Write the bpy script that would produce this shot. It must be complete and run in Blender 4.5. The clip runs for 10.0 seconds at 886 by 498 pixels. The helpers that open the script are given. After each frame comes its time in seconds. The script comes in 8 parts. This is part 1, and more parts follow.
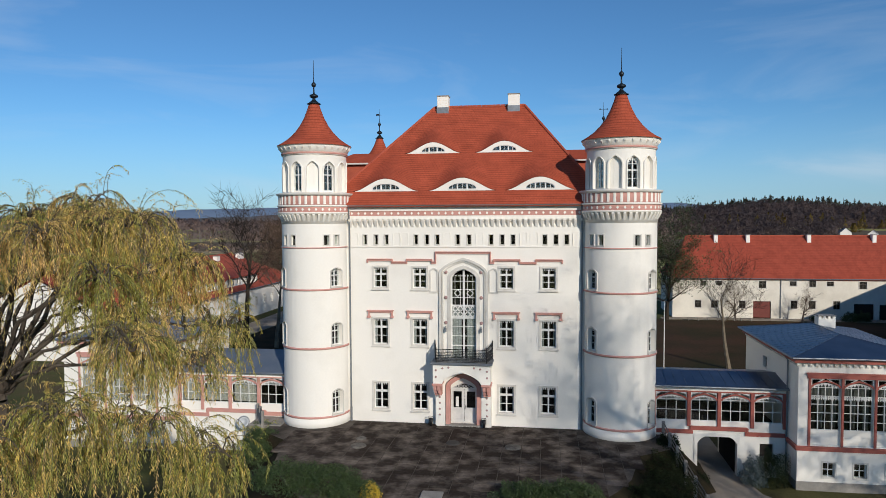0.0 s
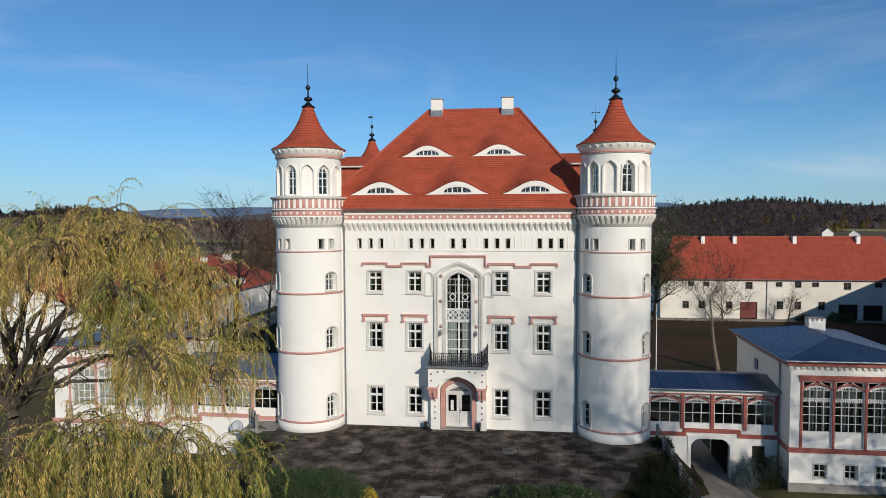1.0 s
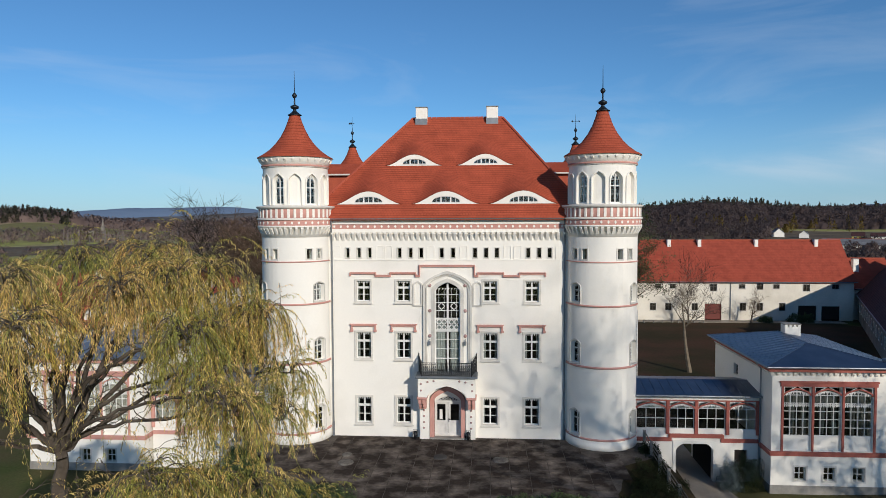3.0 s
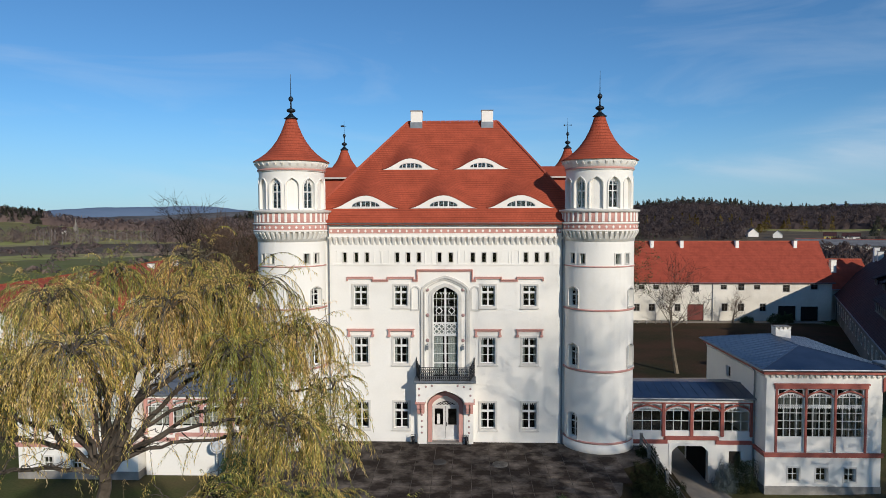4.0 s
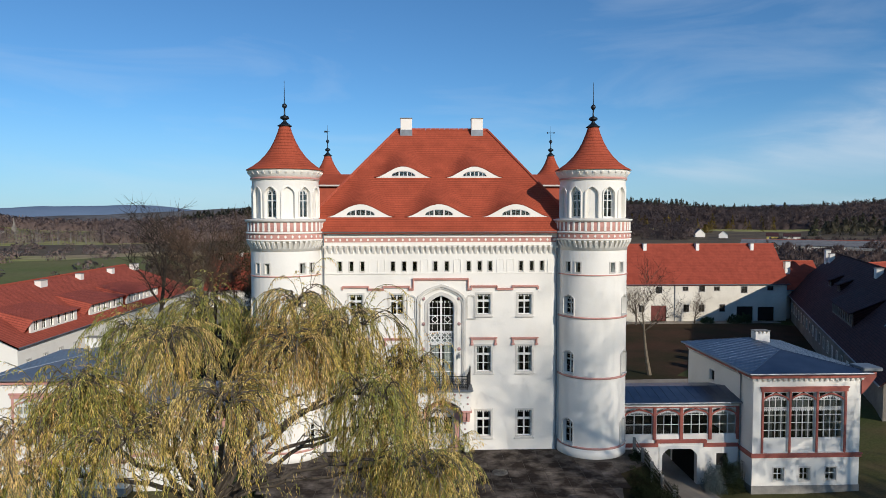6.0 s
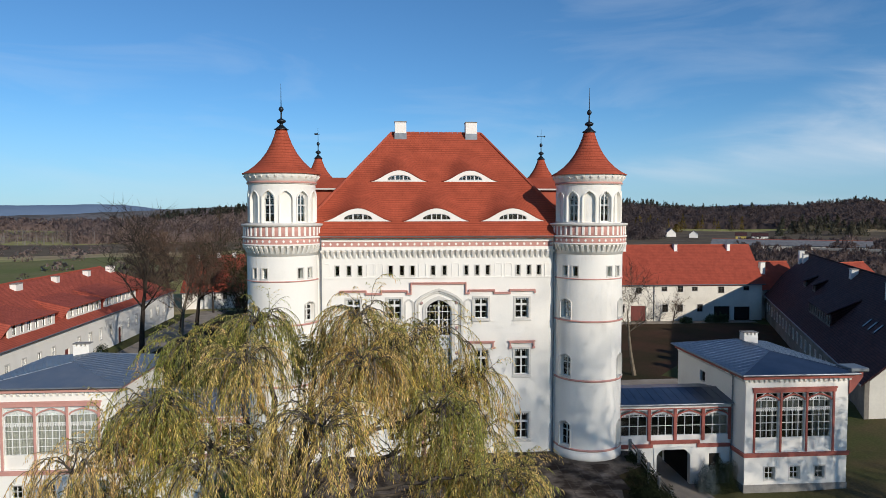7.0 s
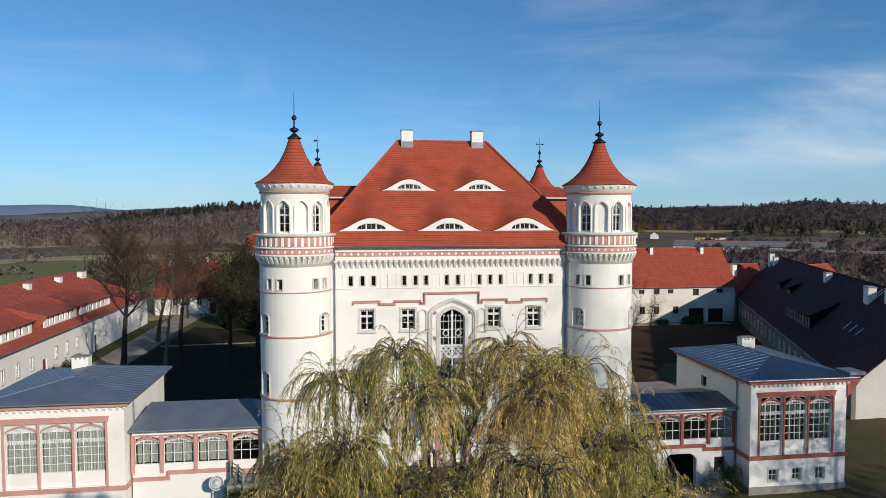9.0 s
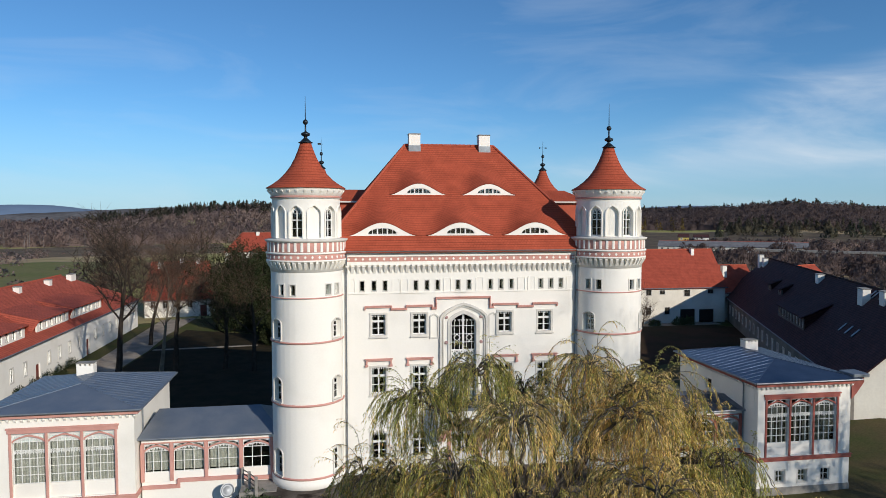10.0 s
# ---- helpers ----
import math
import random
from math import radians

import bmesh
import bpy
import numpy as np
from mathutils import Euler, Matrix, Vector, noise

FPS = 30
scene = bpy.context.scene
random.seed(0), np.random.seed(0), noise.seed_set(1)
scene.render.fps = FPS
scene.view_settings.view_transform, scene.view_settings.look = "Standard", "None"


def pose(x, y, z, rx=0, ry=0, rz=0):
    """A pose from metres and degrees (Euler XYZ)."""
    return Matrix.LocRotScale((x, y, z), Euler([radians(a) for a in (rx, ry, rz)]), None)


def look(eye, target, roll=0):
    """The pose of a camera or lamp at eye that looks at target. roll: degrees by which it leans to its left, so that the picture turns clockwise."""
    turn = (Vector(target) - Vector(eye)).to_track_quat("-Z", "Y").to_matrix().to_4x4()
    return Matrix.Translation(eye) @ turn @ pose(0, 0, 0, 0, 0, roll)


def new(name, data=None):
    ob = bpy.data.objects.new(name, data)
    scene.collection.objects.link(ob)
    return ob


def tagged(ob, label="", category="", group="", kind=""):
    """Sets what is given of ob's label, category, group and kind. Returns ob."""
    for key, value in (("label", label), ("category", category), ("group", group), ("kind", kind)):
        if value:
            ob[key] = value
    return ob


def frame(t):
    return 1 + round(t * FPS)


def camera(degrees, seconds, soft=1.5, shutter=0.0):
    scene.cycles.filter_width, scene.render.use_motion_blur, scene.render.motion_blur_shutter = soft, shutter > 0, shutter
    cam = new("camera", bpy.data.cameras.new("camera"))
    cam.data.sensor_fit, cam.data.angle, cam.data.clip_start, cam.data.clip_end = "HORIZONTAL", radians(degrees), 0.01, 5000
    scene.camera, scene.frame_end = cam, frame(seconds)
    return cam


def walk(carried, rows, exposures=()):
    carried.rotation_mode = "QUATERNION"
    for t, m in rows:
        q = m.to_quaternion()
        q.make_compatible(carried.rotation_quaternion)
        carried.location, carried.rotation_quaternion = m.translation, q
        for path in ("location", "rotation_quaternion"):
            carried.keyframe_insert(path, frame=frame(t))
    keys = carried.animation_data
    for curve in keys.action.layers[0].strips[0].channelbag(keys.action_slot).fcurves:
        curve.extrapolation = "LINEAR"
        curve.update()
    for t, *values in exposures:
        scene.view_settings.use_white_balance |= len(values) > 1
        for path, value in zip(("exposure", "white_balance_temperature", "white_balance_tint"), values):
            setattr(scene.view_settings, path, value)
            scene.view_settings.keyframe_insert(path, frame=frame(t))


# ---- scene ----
cam = camera(66.3, 10.0, soft=0.8)
METRES, EYE, TILT, LEAN, TURN = 14.4, 14.05, 0.0, 0.0, 8.55
ROWS = [
    (0.0, 0.0, 0.0, 0.0, -0.01, -2.74, 0.29),
    (0.5, -0.0197, -0.0002, 0.0091, -0.54, -2.77, 0.27),
    (1.0, -0.0435, 0.0008, 0.0199, -1.22, -2.79, 0.24),
    (1.5, -0.069, 0.0012, 0.0285, -2.32, -2.82, 0.2),
    (2.0, -0.1009, 0.0024, 0.0403, -3.32, -2.83, 0.2),
    (2.5, -0.1364, 0.0033, 0.0532, -3.9, -2.82, 0.21),
    (4.0, -0.2711, 0.0208, 0.0891, -6.51, -2.87, 0.16),
    (4.5, -0.3192, 0.0272, 0.0988, -7.48, -2.89, 0.13),
    (5.0, -0.3712, 0.0341, 0.1104, -8.36, -2.88, 0.15),
    (5.5, -0.4211, 0.0409, 0.1213, -9.36, -2.89, 0.12),
    (7.0, -0.5914, 0.0725, 0.1548, -12.95, -2.96, 0.05),
    (7.5, -0.6478, 0.0853, 0.1643, -13.66, -2.94, 0.07),
    (8.0, -0.7081, 0.0995, 0.175, -14.53, -2.92, 0.05),
    (8.5, -0.7662, 0.1167, 0.1852, -15.5, -2.92, 0.05),
    (9.0, -0.8284, 0.1347, 0.1964, -16.27, -2.91, 0.03),
    (9.5, -0.8887, 0.1535, 0.2067, -17.22, -2.9, 0.04),
    (10.0, -0.953, 0.1753, 0.218, -17.71, -2.91, 0.04),
]
walk(cam, [(t, pose(5.4, -44.91, EYE, TILT, LEAN, TURN) @ pose(METRES * x, METRES * y, METRES * z, 90 + pitch, roll, yaw)) for t, x, y, z, yaw, pitch, roll in ROWS],
     exposures=[(0.0, -0.12), (3.0, -0.10), (6.5, 0.0), (10.0, 0.02)])

# ---- world, sun, exposure ----
SUN_EL, SUN_AZ = 22.5, 149.0      # degrees above the horizon; clockwise from +y
world = bpy.data.worlds.new("sky_world")
scene.world = world
world.use_nodes = True
_wn, _wl = world.node_tree.nodes, world.node_tree.links
_wn.clear()
_sky = _wn.new("ShaderNodeTexSky")
_sky.sky_type = "NISHITA"
_sky.sun_disc = False
_sky.sun_elevation, _sky.sun_rotation = radians(SUN_EL), radians(SUN_AZ)
_sky.altitude, _sky.air_density, _sky.dust_density, _sky.ozone_density = 1000, 0.95, 0.4, 6.0
_bg = _wn.new("ShaderNodeBackground")
_bg.inputs["Strength"].default_value = 0.106
_out = _wn.new("ShaderNodeOutputWorld")
# thin high cloud, streaked along the horizon
_tc = _wn.new("ShaderNodeTexCoord")
_mp = _wn.new("ShaderNodeMapping")
_mp.inputs["Scale"].default_value = (1.3, 1.3, 6.0)
_mp.inputs["Rotation"].default_value = (radians(4), radians(-5), 0)
_nz = _wn.new("ShaderNodeTexNoise")
_nz.inputs["Scale"].default_value, _nz.inputs["Detail"].default_value = 2.1, 7.0
_nz.inputs["Roughness"].default_value, _nz.inputs["Distortion"].default_value = 0.55, 0.6
_rp = _wn.new("ShaderNodeValToRGB")
_rp.color_ramp.elements[0].position, _rp.color_ramp.elements[0].color = 0.50, (0, 0, 0, 1)
_rp.color_ramp.elements[1].position, _rp.color_ramp.elements[1].color = 0.88, (0.30, 0.30, 0.30, 1)
_mx = _wn.new("ShaderNodeMix")
_mx.data_type = "RGBA"
_mx.inputs["B"].default_value = (6.5, 7.2, 8.0, 1)
_wl.new(_tc.outputs["Generated"], _mp.inputs["Vector"])
_wl.new(_mp.outputs["Vector"], _nz.inputs["Vector"])
_wl.new(_nz.outputs["Fac"], _rp.inputs["Fac"])
# a soft bank of cloud low over the hills to the north-east
_sx = _wn.new("ShaderNodeSeparateXYZ")
_wl.new(_tc.outputs["Generated"], _sx.inputs[0])
_m1 = _wn.new("ShaderNodeMapRange")
_m1.interpolation_type = "SMOOTHSTEP"
_m1.inputs["From Min"].default_value, _m1.inputs["From Max"].default_value = 0.20, 0.45
_wl.new(_sx.outputs["X"], _m1.inputs["Value"])
_c0 = _wn.new("ShaderNodeMath")              # its upper edge climbs towards the east
_c0.operation = "MULTIPLY_ADD"
_c0.inputs[1].default_value, _c0.inputs[2].default_value = 0.375, -0.036
_wl.new(_sx.outputs["X"], _c0.inputs[0])
_c1 = _wn.new("ShaderNodeMath")
_c1.operation = "SUBTRACT"
_wl.new(_c0.outputs[0], _c1.inputs[0])
_wl.new(_sx.outputs["Z"], _c1.inputs[1])
_c3 = _wn.new("ShaderNodeMath")
_c3.operation = "MULTIPLY_ADD"
_c3.inputs[1].default_value = 0.10
_wl.new(_nz.outputs["Fac"], _c3.inputs[0])
_wl.new(_c1.outputs[0], _c3.inputs[2])
_m2 = _wn.new("ShaderNodeMapRange")
_m2.interpolation_type = "SMOOTHSTEP"
_m2.inputs["From Min"].default_value, _m2.inputs["From Max"].default_value = 0.04, 0.11
_wl.new(_c3.outputs[0], _m2.inputs["Value"])
_m4 = _wn.new("ShaderNodeMapRange")
_m4.interpolation_type = "SMOOTHSTEP"
_m4.inputs["From Min"].default_value, _m4.inputs["From Max"].default_value = 0.025, 0.085
_wl.new(_sx.outputs["Z"], _m4.inputs["Value"])
_p0 = _wn.new("ShaderNodeMath")
_p0.operation = "MULTIPLY"
_wl.new(_m2.outputs["Result"], _p0.inputs[0])
_wl.new(_m4.outputs["Result"], _p0.inputs[1])
_m3 = _wn.new("ShaderNodeMapRange")
_m3.inputs["From Min"].default_value, _m3.inputs["From Max"].default_value = 0.28, 0.56
_wl.new(_nz.outputs["Fac"], _m3.inputs["Value"])
_p1 = _wn.new("ShaderNodeMath")
_p1.operation = "MULTIPLY"
_wl.new(_m1.outputs["Result"], _p1.inputs[0])
_wl.new(_p0.outputs[0], _p1.inputs[1])
_p2 = _wn.new("ShaderNodeMath")
_p2.operation = "MULTIPLY"
_wl.new(_p1.outputs[0], _p2.inputs[0])
_wl.new(_m3.outputs["Result"], _p2.inputs[1])
_p3 = _wn.new("ShaderNodeMath")
_p3.operation = "MULTIPLY_ADD"
_p3.inputs[1].default_value = 0.62
_p3.use_clamp = True
_wl.new(_p2.outputs[0], _p3.inputs[0])
_wl.new(_rp.outputs["Color"], _p3.inputs[2])
_wl.new(_p3.outputs[0], _mx.inputs["Factor"])
_tint = _wn.new("ShaderNodeMix")            # clear cold autumn air
_tint.data_type, _tint.blend_type = "RGBA", "MULTIPLY"
_tint.inputs["Factor"].default_value = 1.0
_tint.inputs["B"].default_value = (0.79, 1.03, 1.065, 1)
_wl.new(_sky.outputs["Color"], _tint.inputs["A"])
_hz = _wn.new("ShaderNodeMapRange")          # pale haze low over the horizon
_hz.interpolation_type = "SMOOTHSTEP"
_hz.inputs["From Min"].default_value, _hz.inputs["From Max"].default_value = 0.0, 0.16
_hz.inputs["To Min"].default_value, _hz.inputs["To Max"].default_value = 0.46, 0.0
_wl.new(_sx.outputs["Z"], _hz.inputs["Value"])
_hm = _wn.new("ShaderNodeMix")
_hm.data_type = "RGBA"
_hm.inputs["B"].default_value = (3.3, 4.9, 7.0, 1)
_wl.new(_hz.outputs["Result"], _hm.inputs["Factor"])
_wl.new(_tint.outputs["Result"], _hm.inputs["A"])
_wl.new(_hm.outputs["Result"], _mx.inputs["A"])
_wl.new(_mx.outputs["Result"], _bg.inputs["Color"])
_wl.new(_bg.outputs["Background"], _out.inputs["Surface"])

sun_data = bpy.data.lights.new("sun", "SUN")
sun_data.energy, sun_data.angle, sun_data.color = 3.85, radians(0.6), (1.0, 0.922, 0.815)
sun = new("sun", sun_data)
_a, _e = radians(SUN_AZ), radians(SUN_EL)
SUN_DIR = Vector((math.sin(_a) * math.cos(_e), math.cos(_a) * math.cos(_e), math.sin(_e)))
sun.matrix_world = look(SUN_DIR * 200, (0, 0, 0))
scene.view_settings.exposure = 0.0


# ---- materials ----
def material(name, colour, rough=0.8, metal=0.0, second=None, scale=1.5, fine=25.0, fine_amt=0.12, bump=0.15,
             bump_scale=None, island=0.0, objvar=0.0, translucent=0.0, spec=0.5, contrast=(0.35, 0.7)):
    """A principled surface that varies at two scales: broad patches towards `second`, and fine grain with relief."""
    m = bpy.data.materials.new(name)
    m.use_nodes = True
    n, l = m.node_tree.nodes, m.node_tree.links
    b = n["Principled BSDF"]
    b.inputs["Roughness"].default_value, b.inputs["Metallic"].default_value = rough, metal
    b.inputs["Specular IOR Level"].default_value = spec
    second = second or tuple(c * 0.8 for c in colour)
    geo = n.new("ShaderNodeTexCoord")
    big = n.new("ShaderNodeTexNoise")
    big.inputs["Scale"].default_value, big.inputs["Detail"].default_value = scale, 6.0
    ramp = n.new("ShaderNodeValToRGB")
    ramp.color_ramp.elements[0].position, ramp.color_ramp.elements[1].position = contrast
    ramp.color_ramp.elements[0].color, ramp.color_ramp.elements[1].color = (*colour, 1), (*second, 1)
    small = n.new("ShaderNodeTexNoise")
    small.inputs["Scale"].default_value, small.inputs["Detail"].default_value = fine, 4.0
    where = n.new("ShaderNodeNewGeometry").outputs["Position"] if objvar else geo.outputs["Object"]
    l.new(where, big.inputs["Vector"])
    l.new(where, small.inputs["Vector"])
    l.new(big.outputs["Fac"], ramp.inputs["Fac"])
    val = n.new("ShaderNodeMath")
    val.operation = "MULTIPLY_ADD"
    val.inputs[1].default_value, val.inputs[2].default_value = 2 * fine_amt, 1 - fine_amt
    l.new(small.outputs["Fac"], val.inputs[0])
    last = val.outputs[0]
    if island or objvar:
        src = n.new("ShaderNodeNewGeometry").outputs["Random Per Island"] if island else n.new("ShaderNodeObjectInfo").outputs["Random"]
        amt = island or objvar
        mul = n.new("ShaderNodeMath")
        mul.operation = "MULTIPLY_ADD"
        mul.inputs[1].default_value, mul.inputs[2].default_value = 2 * amt, 1 - amt
        l.new(src, mul.inputs[0])
        both = n.new("ShaderNodeMath")
        both.operation = "MULTIPLY"
        l.new(mul.outputs[0], both.inputs[0])
        l.new(last, both.inputs[1])
        last = both.outputs[0]
    mix = n.new("ShaderNodeVectorMath")
    mix.operation = "SCALE"
    l.new(ramp.outputs["Color"], mix.inputs[0])
    l.new(last, mix.inputs["Scale"])
    l.new(mix.outputs["Vector"], b.inputs["Base Color"])
    if bump:
        bm_ = n.new("ShaderNodeBump")
        bm_.inputs["Strength"].default_value, bm_.inputs["Distance"].default_value = bump, 0.02
        l.new(small.outputs["Fac"], bm_.inputs["Height"])
        l.new(bm_.outputs["Normal"], b.inputs["Normal"])
    if translucent:
        tr = n.new("ShaderNodeBsdfTranslucent")
        l.new(mix.outputs["Vector"], tr.inputs["Color"])
        ms = n.new("ShaderNodeMixShader")
        ms.inputs[0].default_value = translucent
        l.new(b.outputs[0], ms.inputs[1])
        l.new(tr.outputs[0], ms.inputs[2])
        l.new(ms.outputs[0], n["Material Output"].inputs["Surface"])
    return m


def tile_material(name, colour, second, width=0.17, row=0.16, dark=0.45):
    """Plain clay tiles in courses, laid out by the roof's own u, v in metres."""
    m = bpy.data.materials.new(name)
    m.use_nodes = True
    n, l = m.node_tree.nodes, m.node_tree.links
    b = n["Principled BSDF"]
    b.inputs["Roughness"].default_value, b.inputs["Specular IOR Level"].default_value = 0.8, 0.12
    uv = n.new("ShaderNodeUVMap")
    br = n.new("ShaderNodeTexBrick")
    br.inputs["Scale"].default_value = 1.0
    br.inputs["Brick Width"].default_value, br.inputs["Row Height"].default_value = width, row
    br.inputs["Mortar Size"].default_value, br.inputs["Mortar Smooth"].default_value = 0.008, 0.3
    br.inputs["Color1"].default_value, br.inputs["Color2"].default_value = (*colour, 1), (*second, 1)
    br.inputs["Mortar"].default_value = (*(c * dark for c in colour), 1)
    l.new(uv.outputs["UV"], br.inputs["Vector"])
    tc = n.new("ShaderNodeTexCoord")
    nz = n.new("ShaderNodeTexNoise")
    nz.inputs["Scale"].default_value, nz.inputs["Detail"].default_value = 0.9, 7.0
    l.new(tc.outputs["Object"], nz.inputs["Vector"])
    sc = n.new("ShaderNodeMath")
    sc.operation = "MULTIPLY_ADD"
    sc.inputs[1].default_value, sc.inputs[2].default_value = 0.7, 0.65
    l.new(nz.outputs["Fac"], sc.inputs[0])
    mul = n.new("ShaderNodeVectorMath")
    mul.operation = "SCALE"
    l.new(br.outputs["Color"], mul.inputs[0])
    # every course steps out over the one below
    sep = n.new("ShaderNodeSeparateXYZ")
    l.new(uv.outputs["UV"], sep.inputs[0])
    fr = n.new("ShaderNodeMath")
    fr.operation = "DIVIDE"
    fr.inputs[1].default_value = row
    l.new(sep.outputs["Y"], fr.inputs[0])
    fc = n.new("ShaderNodeMath")
    fc.operation = "FRACT"
    l.new(fr.outputs[0], fc.inputs[0])
    # each course is darker towards its lower lip
    lip = n.new("ShaderNodeMapRange")
    lip.inputs["From Min"].default_value, lip.inputs["From Max"].default_value = 0.0, 0.34
    lip.inputs["To Min"].default_value, lip.inputs["To Max"].default_value = dark, 1.0
    l.new(fc.outputs[0], lip.inputs["Value"])
    course_tone = n.new("ShaderNodeMath")
    course_tone.operation = "MULTIPLY"
    l.new(lip.outputs["Result"], course_tone.inputs[0])
    l.new(sc.outputs[0], course_tone.inputs[1])
    l.new(course_tone.outputs[0], mul.inputs["Scale"])
    l.new(mul.outputs["Vector"], b.inputs["Base Color"])
    hh = n.new("ShaderNodeMath")
    hh.operation = "SUBTRACT"
    l.new(br.outputs["Fac"], hh.inputs[0])
    l.new(fc.outputs[0], hh.inputs[1])
    bp = n.new("ShaderNodeBump")
    bp.inputs["Strength"].default_value, bp.inputs["Distance"].default_value = 0.6, 0.03
    bp.invert = False
    l.new(hh.outputs[0], bp.inputs["Height"])
    l.new(bp.outputs["Normal"], b.inputs["Normal"])
    return m


def glass_material(name, tint=(0.9, 0.95, 0.95), gloss=1.0):
    m = bpy.data.materials.new(name)
    m.use_nodes = True
    n, l = m.node_tree.nodes, m.node_tree.links
    n.remove(n["Principled BSDF"])
    tr, gl, fr, ms = n.new("ShaderNodeBsdfTransparent"), n.new("ShaderNodeBsdfGlossy"), n.new("ShaderNodeFresnel"), n.new("ShaderNodeMixShader")
    tr.inputs["Color"].default_value = (*tint, 1)
    gl.inputs["Roughness"].default_value = 0.02
    gl.inputs["Color"].default_value = (gloss, gloss, gloss, 1)
    fr.inputs["IOR"].default_value = 1.5
    l.new(fr.outputs[0], ms.inputs[0])
    l.new(tr.outputs[0], ms.inputs[1])
    l.new(gl.outputs[0], ms.inputs[2])
    l.new(ms.outputs[0], n["Material Output"].inputs["Surface"])
    return m


PLASTER = material("white_plaster", (0.82, 0.785, 0.715), 0.9, second=(0.72, 0.685, 0.615), scale=0.35, fine=9, fine_amt=0.04, bump=0.08, contrast=(0.5, 0.8))
PLASTER_OLD = material("old_lime_plaster", (0.763, 0.721, 0.625), 0.9, second=(0.594, 0.551, 0.466), scale=0.3, fine=5, fine_amt=0.08, bump=0.1)
# near-black: the darkness of unlit rooms is painted in as colour
INTERIOR_SHADE = material("interior_shade", (0.035, 0.03, 0.026), 0.9, scale=0.5, bump=0.0, spec=0.08)
PINK = material("pink_painted_trim", (0.57, 0.295, 0.245), 0.8, second=(0.49, 0.24, 0.20), scale=1.2, fine=20, fine_amt=0.08)
REDTRIM = material("oxide_red_painted_wood", (0.38, 0.105, 0.075), 0.7, second=(0.31, 0.08, 0.06), scale=1.2, fine=30, fine_amt=0.1)
STONE = material("light_grey_window_stone", (0.66, 0.63, 0.57), 0.85, second=(0.56, 0.53, 0.48), scale=2.0, fine=30, fine_amt=0.1)
TILE = tile_material("red_clay_tile", (0.42, 0.088, 0.046), (0.385, 0.078, 0.041), width=0.20, row=0.23, dark=0.68)
TILE_NEW = tile_material("bright_red_clay_tile", (0.335, 0.070, 0.043), (0.305, 0.062, 0.038), width=0.3, row=0.34, dark=0.88)
TILE_OLD = tile_material("weathered_red_clay_tile", (0.45, 0.105, 0.066), (0.37, 0.085, 0.056), width=0.25, row=0.26, dark=0.5)
# dark tile; the shadow over the right wing's roof is deepened in this colour
SLATE = tile_material("dark_tile", (0.088, 0.040, 0.040), (0.058, 0.030, 0.032), width=0.25, row=0.26, dark=0.5)
ZINC = material("blue_grey_standing_seam_metal", (0.16, 0.195, 0.245), 0.45, 0.45, second=(0.22, 0.245, 0.28), scale=0.8, fine=12, fine_amt=0.1, bump=0.05)
# bluer metal of the right-hand roofs, with the trees' shade darkened into it
ZINC_BLUE_SHADE = material("shaded_blue_metal", (0.050, 0.072, 0.120), 0.32, 0.7, second=(0.085, 0.112, 0.165), scale=0.8, fine=12, fine_amt=0.12, bump=0.05)
LEAD = material("grey_lead_sheet", (0.25, 0.27, 0.29), 0.5, 0.6, scale=3)
IRON = material("black_wrought_iron", (0.02, 0.021, 0.024), 0.5, 0.6, scale=4)
FINIAL = material("dark_patinated_copper", (0.03, 0.04, 0.05), 0.45, 0.7, scale=4)
FRAME = material("white_painted_window_wood", (0.76, 0.75, 0.72), 0.5, scale=3, fine=30, fine_amt=0.05, bump=0.03)
DOORWHITE = material("white_painted_door_wood", (0.70, 0.68, 0.64), 0.5, scale=2, fine=25, fine_amt=0.06, bump=0.05)
GLASS = glass_material("window_glass")
CURTAIN = material("pale_curtain_cloth", (0.40, 0.40, 0.38), 0.9, second=(0.28, 0.29, 0.28), scale=5, fine=40, bump=0.0)
ROUNDEL = material("grey_pink_plaster_rosette", (0.42, 0.27, 0.25), 0.85, scale=8)
PAVE = material("dark_weathered_paving_slab", (0.034, 0.026, 0.021), 0.9, second=(0.190, 0.158, 0.132), scale=0.85, fine=4.5, fine_amt=0.55, bump=0.3, objvar=0.14, contrast=(0.43, 0.74), spec=0.08)
JOINT = material("pale_sandy_joint", (0.13, 0.112, 0.094), 0.95, second=(0.036, 0.030, 0.026), scale=0.8, fine=9, fine_amt=0.5, spec=0.08)
CONCRETE = material("weathered_concrete", (0.30, 0.28, 0.25), 0.9, second=(0.20, 0.185, 0.165), scale=1.5, fine=18, fine_amt=0.2)
GRAVEL = material("pale_gravel", (0.33, 0.29, 0.24), 0.95, second=(0.22, 0.185, 0.15), scale=0.5, fine=16, fine_amt=0.25, bump=0.4, spec=0.08)
ASPHALT = material("asphalt", (0.055, 0.052, 0.05), 0.9, second=(0.08, 0.074, 0.068), scale=0.6, fine=20, fine_amt=0.2, spec=0.08)
GRASS = material("rough_autumn_grass", (0.062, 0.078, 0.024), 0.95, second=(0.105, 0.080, 0.042), scale=0.22, fine=6, fine_amt=0.4, bump=0.5, spec=0.08)
